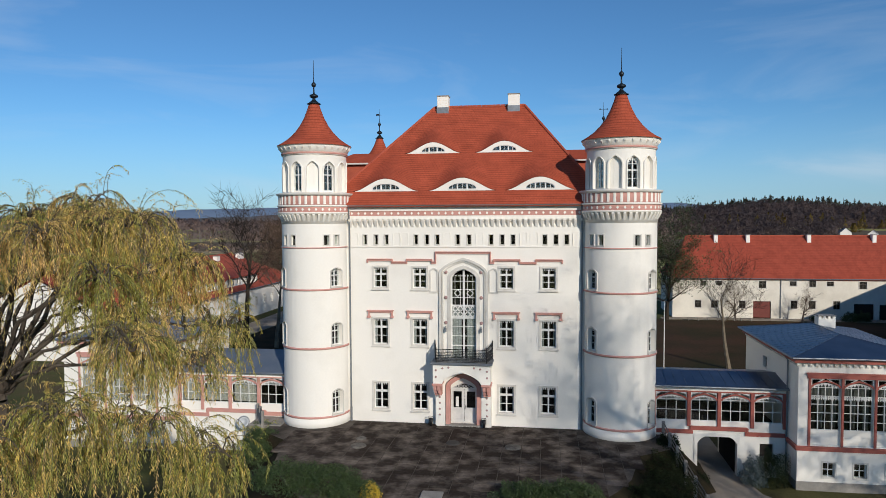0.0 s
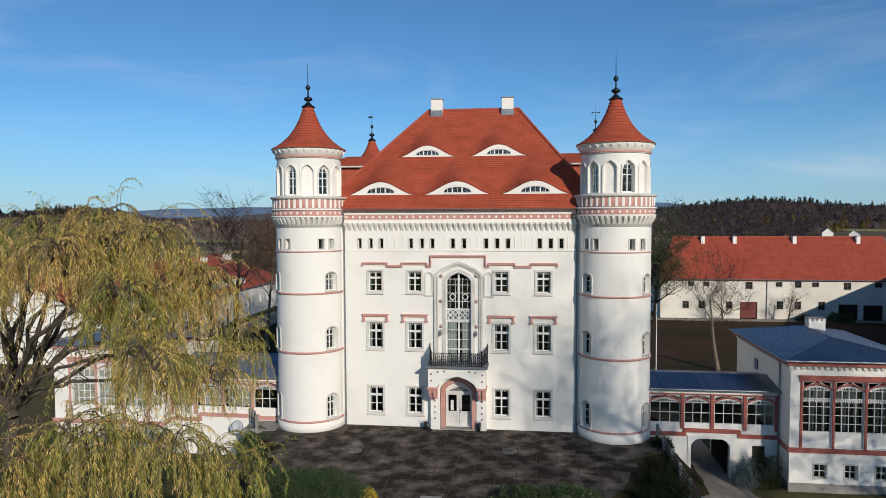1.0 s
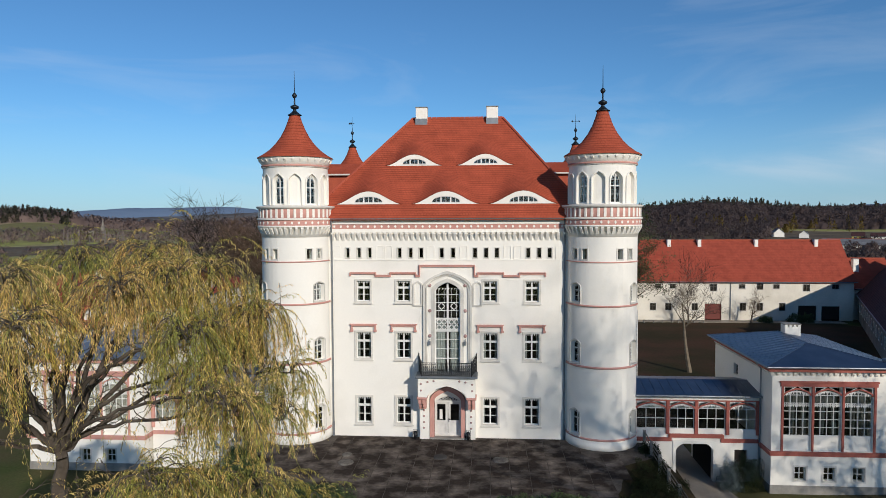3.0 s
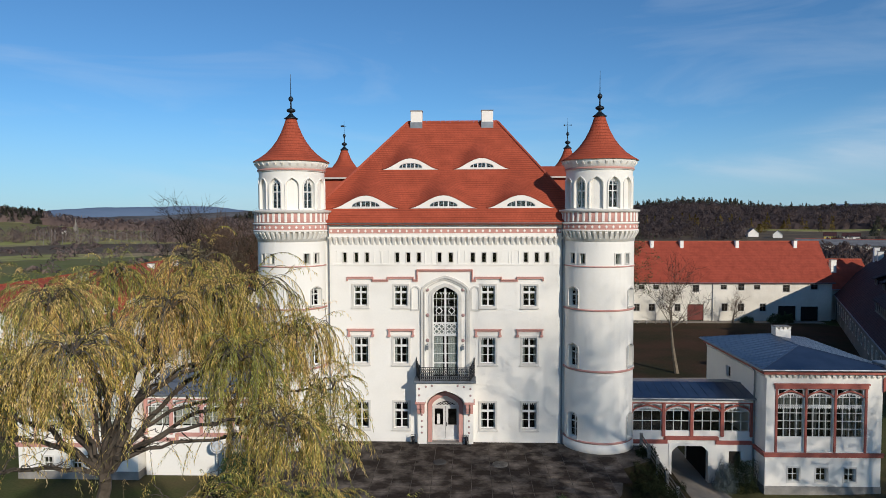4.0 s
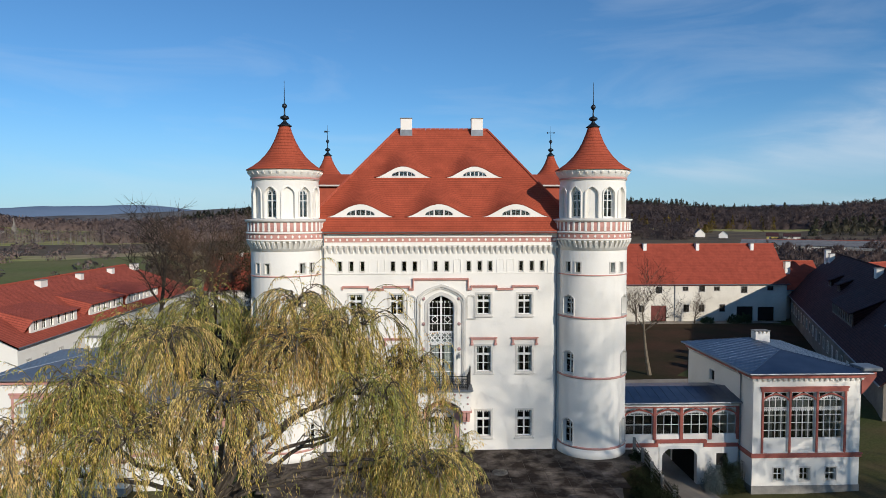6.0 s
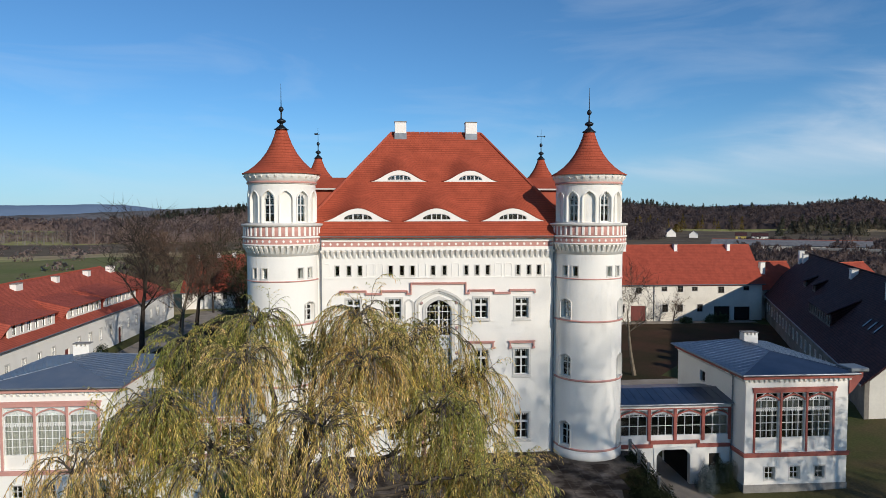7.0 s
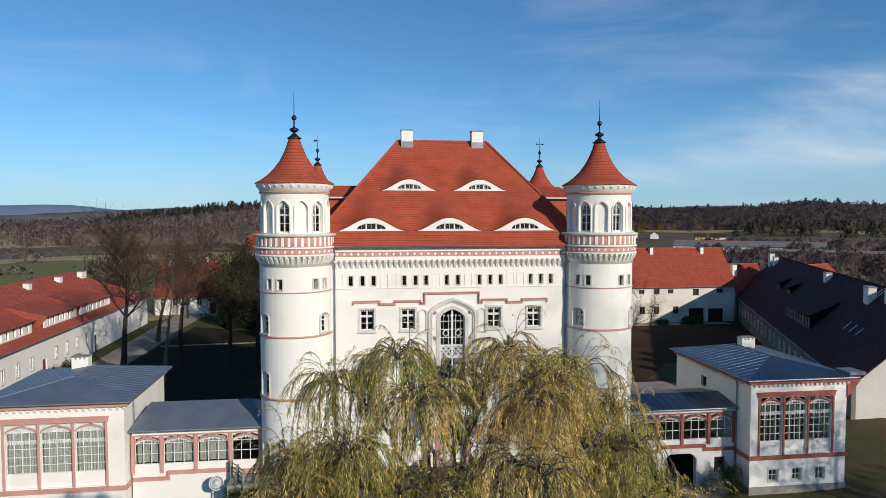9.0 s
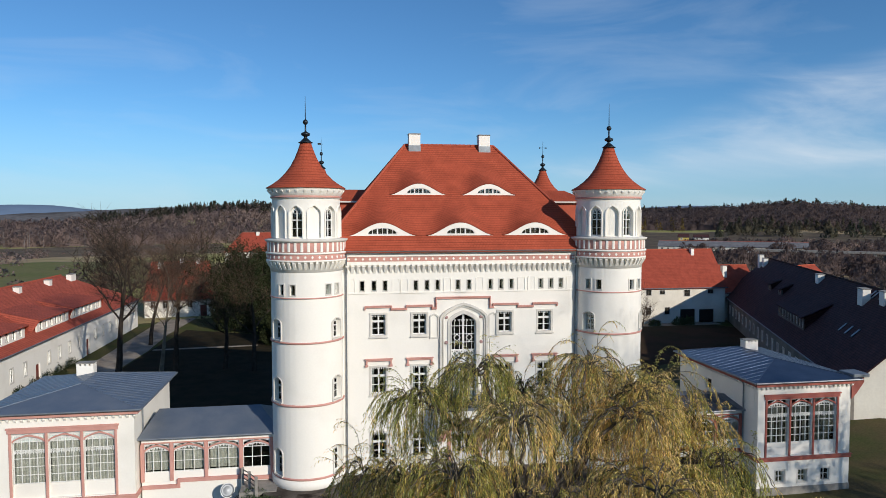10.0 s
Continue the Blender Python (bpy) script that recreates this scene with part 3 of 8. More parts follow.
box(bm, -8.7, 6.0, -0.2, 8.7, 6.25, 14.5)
part("inner_wall", bm, INTERIOR_SHADE, PAL)


# windows
def curtain_build(w, h, gap):
    def build(bm):
        for side in (-1, 1):
            n = 14
            cols = []
            for i in range(n + 1):
                x = side * (w / 2 - (w / 2 - gap) * i / n)
                y = 0.10 + 0.025 * math.sin(i * 1.9)
                cols.append((bm.verts.new((x, y, 0)), bm.verts.new((x, y, h))))
            for a, b in zip(cols, cols[1:]):
                bm.faces.new((a[0], b[0], b[1], a[1]))
    return build


def casement_build(w, h, rows=2, fret=True):
    """White wooden cross window with fretted heads, in an opening w by h."""
    def build(bm):
        b, y0, y1 = 0.055, -0.03, 0.04
        tz = h * 0.66
        for x0, x1 in ((-w / 2, -w / 2 + b), (w / 2 - b, w / 2)):
            box(bm, x0, y0, 0, x1, y1, h)
        box(bm, -0.05, y0 - 0.015, b, 0.05, y1 - 0.004, h - b)
        box(bm, -w / 2 + b, y0, 0, w / 2 - b, y1, b)
        box(bm, -w / 2 + b, y0, h - b, w / 2 - b, y1, h)
        box(bm, -w / 2 + b, y0 - 0.02, tz - 0.07, w / 2 - b, y1 - 0.002, tz + 0.07)
        for i in range(1, rows):
            z = b + (tz - 0.07 - b) * i / rows
            box(bm, -w / 2 + b, y0 + 0.01, z - 0.018, w / 2 - b, y1 - 0.006, z + 0.018)
        if fret:
            for s in (-1, 1):
                c = s * (w / 2 - b + 0.05) / 2
                e = (w / 2 - b - 0.05) / 2
                for k in (-1, -0.33, 0.33, 1):
                    x = c + k * e * 0.96
                    prism(bm, [(x - e * 0.24, h - b), (x + e * 0.24, h - b), (x + e * 0.1, h - b - 0.12), (x - e * 0.1, h - b - 0.12)], y0 + 0.012, y1 - 0.02)
    return build


def casement(parent, m, w, h, rows=2, name="window", surround=True, sill=True, gap=0.16, sw=0.13):
    """A window as a part: stone surround, with its frame, panes and curtain. m: the middle of the sill, -y outwards, at the wall's face."""
    def surround_build(bm):
        strip(bm, [(-w / 2 - sw / 2 + 0.005, -sw / 2 + 0.005), (w / 2 + sw / 2 - 0.005, -sw / 2 + 0.005), (w / 2 + sw / 2 - 0.005, h + sw / 2 - 0.005), (-w / 2 - sw / 2 + 0.005, h + sw / 2 - 0.005)], sw, -0.05, 0.06, True)
        if sill:
            box(bm, -w / 2 - sw - 0.03, -0.12, -sw - 0.05, w / 2 + sw + 0.03, 0.0, -sw + 0.015)
    ob = put(name, cached(("surround", w, h, sw, sill), STONE, surround_build), parent, m)
    d = Matrix.Translation((0, 0.2, 0))
    put("window_frame", cached(("window_frame", w, h, rows), FRAME, casement_build(w, h, rows)), ob, d)
    tz = h * 0.66

    def pane_build(z0, z1):
        return lambda bm: box(bm, 0.05, -0.004, z0, w / 2 - 0.055, 0.004, z1)
    for s in (0, 180):
        put("pane", cached(("pane", w, h, 0), GLASS, pane_build(0.055, tz - 0.07)), ob, d @ pose(0, 0.01, 0, 0, 0, s))
        put("pane", cached(("pane", w, h, 1), GLASS, pane_build(tz + 0.07, h - 0.055)), ob, d @ pose(0, 0.01, 0, 0, 0, s))
    put("curtain", cached(("curtain", w, h, gap), CURTAIN, curtain_build(w, h, gap)), ob, d)
    return ob


for x in WIN_X:
    for k, (a, b, hw) in enumerate(FLOORS):
        casement(PAL, pose(x, 0, a), hw * 2, b - a, gap=(0.36, 0.30, 0.34)[k])
for sx in (-1, 1):
    m = pose(sx * 9.2, 0 if sx > 0 else 15.6, 0, 0, 0, 90 * sx)
    for o in SIDE_OPEN:
        casement(PAL, m @ pose(o[0], 0, o[2]), 1.0, o[3] - o[2])


def slit_build(bm):
    strip(bm, [(-0.16, -0.03), (0.16, -0.03), (0.16, 0.68), (-0.16, 0.68)], 0.065, -0.03, 0.05, True)


for x in SLITS:
    ob = put("loophole_window", cached(("loophole",), STONE, slit_build), PAL, pose(x, 0, 12.18))
    put("pane", cached(("slit_pane",), GLASS, lambda bm: box(bm, -0.13, 0.17, 0, 0.13, 0.178, 0.65)), ob)
for x in BLIND:
    put("blind_panel", cached(("blind_panel",), PLASTER, lambda bm: strip(bm, [(-0.24, -0.1), (0.24, -0.1), (0.24, 0.72), (0.16, 0.8), (-0.16, 0.8), (-0.24, 0.72)], 0.05, -0.035, 0.02, True)), PAL, pose(x, 0, 12.18))
bm = bmesh.new()
box(bm, -7.95, -0.05, 11.99, 7.95, 0.02, 12.06)
part("string_course", bm, PLASTER, PAL)

# pink hood moulds
for x in WIN_X:
    def hood_build(bm):
        strip(bm, [(-0.80, 0.0), (-0.80, 0.30), (0.80, 0.30), (0.80, 0.0)], 0.11, -0.14, 0.02)
        for s in (-1, 1):
            box(bm, s * 0.80 - 0.10, -0.17, -0.13, s * 0.80 + 0.10, 0.02, -0.002)
        box(bm, -0.92, -0.19, 0.345, 0.92, 0.02, 0.40)
    put("hood_mould", cached(("hood_mould",), PINK, hood_build), PAL, pose(x, 0, 7.30))
bm = bmesh.new()
path = [(-6.62, 10.86), (-6.52, 10.95)]
run = []
for x in WIN_X[:2]:
    run += [(x - 0.88, 10.94), (x - 0.88, 11.12), (x + 0.84, 11.12), (x + 0.84, 10.94)]
run += [(-1.86, 10.94), (-1.86, 11.62), (1.82, 11.62), (1.82, 10.94)]
for x in WIN_X[2:]:
    run += [(x - 0.84, 10.94), (x - 0.84, 11.12), (x + 0.88, 11.12), (x + 0.88, 10.94)]
strip(bm, run, 0.10, -0.12, 0.02)
strip(bm, [(p[0], p[1] + 0.07) for p in run[1:-1]], 0.05, -0.17, 0.02)
part("stepped_string_course", bm, PINK, PAL)

# great window over the entrance
bm = bmesh.new()


def tudor(hw, z0, spring, top, cx=0.02):
    o = (cx, hw, z0, spring, top)
    return [(cx - hw, z0)] + [(cx + hw * u, arch_height(o, cx + hw * u)) for u in ARCH_U] + [(cx + hw, z0)]


strip(bm, tudor(1.56, 4.3, 10.25, 11.22), 0.16, -0.16, 0.02)
strip(bm, tudor(1.40, 4.3, 10.15, 11.04), 0.07, -0.09, 0.02)
strip(bm, tudor(0.98, 4.3, 9.98, 10.68), 0.22, -0.06, 0.02)
strip(bm, tudor(0.88, 4.3, 9.95, 10.58), 0.06, -0.10, 0.03)
GREAT = part("great_window", bm, STONE, PAL, "tall pointed window in layered pale stone mouldings")
bm = bmesh.new()
y0, y1 = 0.16, 0.24
box(bm, -0.84, y0, 4.36, -0.76, y1, 10.1)
box(bm, 0.80, y0, 4.36, 0.88, y1, 10.1)
box(bm, -0.045, y0 - 0.03, 4.36, 0.085, y1, 10.5)
for z, t in ((5.35, 0.035), (6.0, 0.02), (6.65, 0.02), (7.25, 0.08), (8.05, 0.06), (8.6, 0.02), (9.15, 0.02), (9.7, 0.02)):
    box(bm, -0.76, y0 + 0.012, z - t, 0.80, y1 - 0.006, z + t)
for cx in (-0.40, 0.44):
    strip(bm, [(cx, 8.66), (cx + 0.22, 8.9), (cx, 9.14), (cx - 0.22, 8.9)], 0.045, y0, y1 - 0.02, True)
    for s in (-0.18, 0.18):
        box(bm, cx + s - 0.012, y0 + 0.02, 8.11, cx + s + 0.012, y1 - 0.012, 10.15)
    for ix in (-0.17, 0.17):
        for iz in (7.47, 7.83):
            c = [(cx + ix + 0.15 * math.cos(radians(a)), iz + 0.15 * math.sin(radians(a))) for a in range(45, 405, 45)]
            strip(bm, c, 0.05, y0 + 0.01, y1 - 0.01, True)
            for a in (45, 135, 225, 315):
                prism(bm, [(cx + ix + 0.17 * math.cos(radians(a + d)) * k, iz + 0.17 * math.sin(radians(a + d)) * k) for d, k in ((-26, 1.1), (26, 1.1), (0, 0.45))], y0 + 0.006, y1 - 0.014)
for i in range(8):
    x = -0.72 + 0.205 * i
    prism(bm, [(x - 0.05, 10.12), (x + 0.05, 10.12), (x, 10.0)], y0 + 0.02, y1 - 0.02)
strip(bm, tudor(0.84, 9.9, 9.95, 10.54), 0.09, y0 + 0.005, y1)
part("window_frame", bm, FRAME, GREAT)
bm = bmesh.new()
for cx in (-0.40, 0.44):
    for a, b in ((4.38, 7.18), (7.3, 8.0), (8.1, 10.2)):
        box(bm, cx - 0.36, 0.2, a, cx + 0.36, 0.206, b)
part("pane", bm, GLASS, GREAT)
bm = bmesh.new()
for cx, w in ((-0.45, 0.30), (0.50, 0.30)):
    pts = [(cx - w + 2 * w * i / 20, 0.30 + 0.03 * math.sin(i * 1.7)) for i in range(21)]
    vs = [(bm.verts.new((x, y, 4.5)), bm.verts.new((x, y, 7.9))) for x, y in pts]
    for a, b in zip(vs, vs[1:]):
        bm.faces.new((a[0], b[0], b[1], a[1]))
part("curtain", bm, CURTAIN, GREAT, "long grey-green curtain")
for sx in (-1, 1):
    for z in (10.33, 8.62, 6.92):
        put("rosette", cached(("rosette",), ROUNDEL, lambda bm: (lathe(bm, [(0.001, -0.07), (0.07, -0.06), (0.12, -0.03), (0.12, 0.02)], n=10))), PAL, pose(0.02 + sx * 1.19, -0.03, z) @ pose(0, 0, 0, -90))
    bm = bmesh.new()
    box(bm, -0.03, -0.22, 0.10, 0.03, 0.02, 0.14)
    bevelled(bm, -0.07, -0.30, -0.22, 0.07, -0.16, 0.06, 0.02)
    part("wall_lantern", bm, LEAD, PAL, "small grey wall lantern", pose(0.02 + sx * 1.2, -0.02, 6.55))
    # blind niche beside the great window
    put("blind_niche", cached(("niche",), STONE, lambda bm: (strip(bm, tudor(0.27, 0, 1.38, 1.58, 0), 0.10, -0.08, 0.02), box(bm, -0.32, -0.08, -0.06, 0.32, 0.02, 0.04))), PAL, pose(0.02 + sx * 2.0, 0, 8.98))

# entrance: slightly proud porch, pink brackets, balcony
bm = bmesh.new()
porch_open = [(0.0, 1.22, 0.0, 2.75, 3.60)]
wall(bm, -1.86, 1.86, -0.02, 4.30, porch_open, flat_at(pose(0.02, -0.42, 0)), 0.42)
prism(bm, [(-1.86, 4.38), (1.86, 4.38), (1.86, 4.305), (-1.86, 4.305)], -0.421, -0.002, pose(0.02, 0, 0))
for sx in (-1, 1):
    box(bm, 0.02 + sx * 1.86 - 0.01, -0.42, 0, 0.02 + sx * 1.86 + 0.01, 0, 4.05)
PORCH = part("porch", bm, PLASTER, PAL)
bm = bmesh.new()
strip(bm, [(p[0], p[1]) for p in tudor(1.04, 0.0, 2.62, 3.40, 0.02)], 0.28, -0.36, -0.012)
part("door_surround", bm, PINK, PORCH)
for sx in (-1, 1):
    bm = bmesh.new()
    for k, (h, d) in enumerate(((0.30, 1.05), (0.26, 0.75), (0.22, 0.45))):
        z1 = 2.94 - sum((0.30, 0.26, 0.22)[:k])
        for e in (-0.13, 0.13):
            box(bm, 0.02 + sx * 1.62 + e - 0.10, -0.42 - d + 0.05, z1 - h, 0.02 + sx * 1.62 + e + 0.10, -0.425, z1)
    bevelled(bm, 0.02 + sx * 1.62 - 0.34, -1.50, 2.945, 0.02 + sx * 1.62 + 0.34, -0.43, 3.09, 0.03)
    part("bracket", bm, PINK, PORCH, "pink stepped corbel bracket")
bm = bmesh.new()
wall(bm, -1.88, 1.88, 3.095, 4.38, [(0.0, 1.28, 3.095, 3.12, 3.86)], flat_at(pose(0.02, -1.42, 0)), 0.99)
bmesh.ops.delete(bm, geom=[f for f in bm.faces if max(v.co.z for v in f.verts) < 3.10 and abs(f.calc_center_median().x - 0.02) < 0.5], context="FACES_ONLY")
part("balcony_front", bm, PLASTER, PORCH)
bm = bmesh.new()
bevelled(bm, -2.02, -1.62, 4.385, 2.06, -0.005, 4.52, 0.03)
part("balcony_slab", bm, LEAD, PORCH)
for x, z in [(-1.66, 3.98), (-1.66, 3.55), (1.7, 3.98), (1.7, 3.55), (-1.22, 4.12), (-0.82, 4.18), (0.86, 4.18), (1.26, 4.12)]:
    put("rosette", cached(("small_rosette",), ROUNDEL, lambda bm: lathe(bm, [(0.001, -0.05), (0.05, -0.045), (0.075, 0.0)], n=8)), PORCH, pose(x, -1.425, z) @ pose(0, 0, 0, -90))
for sx in (-1, 1):
    for z in (0.75, 1.15, 1.55, 1.95):
        put("rosette", cached(("small_rosette",), ROUNDEL, lambda bm: None), PORCH, pose(0.02 + sx * 1.58, -0.425, z) @ pose(0, 0, 0, -90))

bm = bmesh.new()
rail = [(-1.92, -0.06), (-1.62, -1.52), (1.66, -1.52), (1.96, -0.06)]
lift = (0.22, 0.0, 0.0, 0.22)
for (p, q), (lp, lq) in zip(zip(rail, rail[1:]), zip(lift, lift[1:])):
    P0, P1 = Vector((*p, 4.52)), Vector((*q, 4.52))
    for h, r in ((0.06, 0.018), (0.88, 0.028), (0.77, 0.016)):
        k = 1 if h > 0.5 else 0
        rod(bm, P0 + Vector((0, 0, h + lp * k)), P1 + Vector((0, 0, h + lq * k)), r)
    n = max(6, int((P1 - P0).length / 0.13))
    for i in range(n + 1):
        t = i / n
        b0 = P0.lerp(P1, t)
        up = lp + (lq - lp) * t
        rod(bm, b0 + Vector((0, 0, 0.02)), b0 + Vector((0, 0, 0.87 + up)), 0.015 if i % 5 else 0.026, n=4)
        if i < n:                                   # scrollwork between the bars
            d = (P1 - P0) / n
            c = b0 + d / 2
            for zc in (0.20, 0.41, 0.62):
                ring = [c + d * 0.42 * math.cos(a) + Vector((0, 0, zc + 0.085 * math.sin(a))) for a in (k * math.pi / 3 for k in range(7))]
                for u, v in zip(ring, ring[1:]):
                    rod(bm, u, v, 0.017, n=3)
for p, up in zip(rail, lift):
    rod(bm, (*p, 4.52), (*p, 5.46 + up), 0.032)
    rod(bm, (*p, 5.46 + up), (*p, 5.58 + up), 0.045, 0.005)
part("balcony_railing", bm, IRON, PORCH, "black wrought-iron balcony railing with scrollwork")

# entrance door
bm = bmesh.new()
for s in (-1, 1):
    x0, x1 = (0.02 - 0.90, 0.02 - 0.012) if s < 0 else (0.02 + 0.012, 0.02 + 0.90)
    for a, b, c, d in ((x0, 0.12, x0 + 0.16, 2.38), (x1 - 0.16, 0.12, x1, 2.38), (x0 + 0.16, 0.12, x1 - 0.16, 0.36), (x0 + 0.16, 0.95, x1 - 0.16, 1.1), (x0 + 0.16, 2.22, x1 - 0.16, 2.38)):
        box(bm, a, 0.20, b, c, 0.27, d)
    box(bm, x0 + 0.16, 0.225, 0.36, x1 - 0.16, 0.25, 0.95)
    box(bm, x0 + 0.22, 0.212, 0.44, x1 - 0.22, 0.226, 0.87)
DOOR = part("entrance_door", bm, DOORWHITE, PAL, "white double door with glazed upper panels")
bm = bmesh.new()
strip(bm, tudor(0.86, 2.36, 2.40, 2.80), 0.10, 0.19, 0.28)
box(bm, -0.86, 0.195, 2.38, 0.90, 0.275, 2.46)
for i in range(7):
    x = -0.66 + i * 0.227
    strip(bm, [(x + 0.09 * math.cos(radians(a)), 2.57 + 0.09 * math.sin(radians(a))) for a in range(0, 360, 60)], 0.03, 0.21, 0.25, True)
part("fanlight", bm, FRAME, DOOR)
for s in (-1, 1):
    bm = bmesh.new()
    cx = 0.02 + s * 0.456
    box(bm, cx - 0.284, 0.235, 1.1, cx + 0.284, 0.241, 2.22)
    part("pane", bm, GLASS, DOOR)
bm = bmesh.new()
box(bm, 0.07, 0.15, 1.02, 0.10, 0.20, 1.28)
box(bm, 0.07, 0.13, 1.16, 0.2, 0.16, 1.19)
part("door_handle", bm, IRON, DOOR)
bm = bmesh.new()
bevelled(bm, -0.56, 0.232, 1.16, -0.36, 0.234, 1.85, 0.001)
part("notice", bm, FRAME, DOOR, "white paper notice behind the glass")
bm = bmesh.new()
bevelled(bm, -1.2, -0.44, 0.0, 1.24, 0.2, 0.10, 0.02)
part("doorstep", bm, CONCRETE, PAL)

# cornice: corbels, pink band with white lozenges, gutter
bm = bmesh.new()
box(bm, -7.9, -0.10, 13.88, 7.9, 0.02, 14.08)
box(bm, -7.9, -0.16, 14.44, 7.9, 0.02, 14.62)
box(bm, -7.9, -0.26, 14.62, 7.9, 0.02, 14.72)
box(bm, -7.9, -0.08, 14.08, 7.9, 0.02, 14.12)
part("cornice", bm, PLASTER, PAL)
bm = bmesh.new()
box(bm, -7.9, -0.105, 14.12, 7.9, 0.02, 14.44)
part("painted_band", bm, PINK, PAL)


def corbel_build(bm):
    prism(bm, [(-0.002, 0.0), (0.30, 0.0), (0.30, -0.10), (0.02, -0.56), (-0.002, -0.56)], -0.085, 0.085, Matrix.Rotation(radians(-90), 4, "Z"))


def lozenge_build(bm):
    prism(bm, [(-0.09, 0), (0, 0.11), (0.09, 0), (0, -0.11)], -0.012, 0.01)


n = 44
for i in range(n):
    put("corbel", cached(("corbel",), PLASTER, corbel_build), PAL, pose(-7.72 + 15.44 * i / (n - 1), -0.0, 13.90))
n = 34
for i in range(n):
    put("lozenge", cached(("lozenge",), PLASTER, lozenge_build), PAL, pose(-7.6 + 15.2 * i / (n - 1), -0.108, 14.28))
bm = bmesh.new()
for i in range(16):
    a0, a1 = math.pi * i / 16, math.pi * (i + 1) / 16
    prism(bm, [(0.09 * math.cos(a0), -0.09 * math.sin(a0)), (0.09 * math.cos(a1), -0.09 * math.sin(a1)), (0.075 * math.cos(a1), -0.075 * math.sin(a1)), (0.075 * math.cos(a0), -0.075 * math.sin(a0))], -7.9, 7.9, pose(0, -0.45, 14.83, 0, 0, 90))
bmesh.ops.remove_doubles(bm, verts=bm.verts[:], dist=0.001)
part("gutter", bm, LEAD, PAL)
for sx in (-1, 1):
    bm = bmesh.new()
    rod(bm, (sx * 7.78, -0.10, 0.0), (sx * 7.78, -0.10, 13.2), 0.055)
    rod(bm, (sx * 7.78, -0.10, 13.2), (sx * 7.74, -0.45, 14.78), 0.055)
    rod(bm, (sx * 7.78, -0.10, 0.0), (sx * 7.78, -0.10, 1.0), 0.075)
    part("downpipe", bm, LEAD, PAL)

# main roof: hipped, with low eaves
RX, RY0, RY1 = 9.55, -0.50, 15.9
A = [(-RX, RY0, EAVE), (RX, RY0, EAVE), (RX, RY1, EAVE), (-RX, RY1, EAVE)]
RL, RR = (-3.1, 7.7, RIDGE), (3.85, 7.7, RIDGE)
PITCH = (RIDGE - EAVE) / (7.7 - RY0)
bm = bmesh.new()
slope(bm, [A[0], A[1], RR, RL])
slope(bm, [A[1], A[2], RR])
slope(bm, [A[2], A[3], RL, RR])
slope(bm, [A[3], A[0], RL])
slope(bm, [(x, y, z - 0.14) for x, y, z in (A[3], A[2], A[1], A[0])])
for p, q in zip(A, A[1:] + A[:1]):
    slope(bm, [(p[0], p[1], p[2] - 0.14), (q[0], q[1], q[2] - 0.14), q, p])
ROOF = part("roof", bm, TILE, PAL)
bm = bmesh.new()
for p, q in ((RL, RR), (A[0], RL), (A[1], RR), (A[2], RR), (A[3], RL)):
    p, q = Vector(p), Vector(q)
    k = max(1, int((q - p).length / 0.36))
    for i in range(k):
        a, b = p.lerp(q, i / k), p.lerp(q, (i + 0.93) / k)
        rod(bm, a + Vector((0, 0, 0.02)), b + Vector((0, 0, 0.05)), 0.10, 0.085, 6)
part("ridge_tiles", bm, CLAY, ROOF)


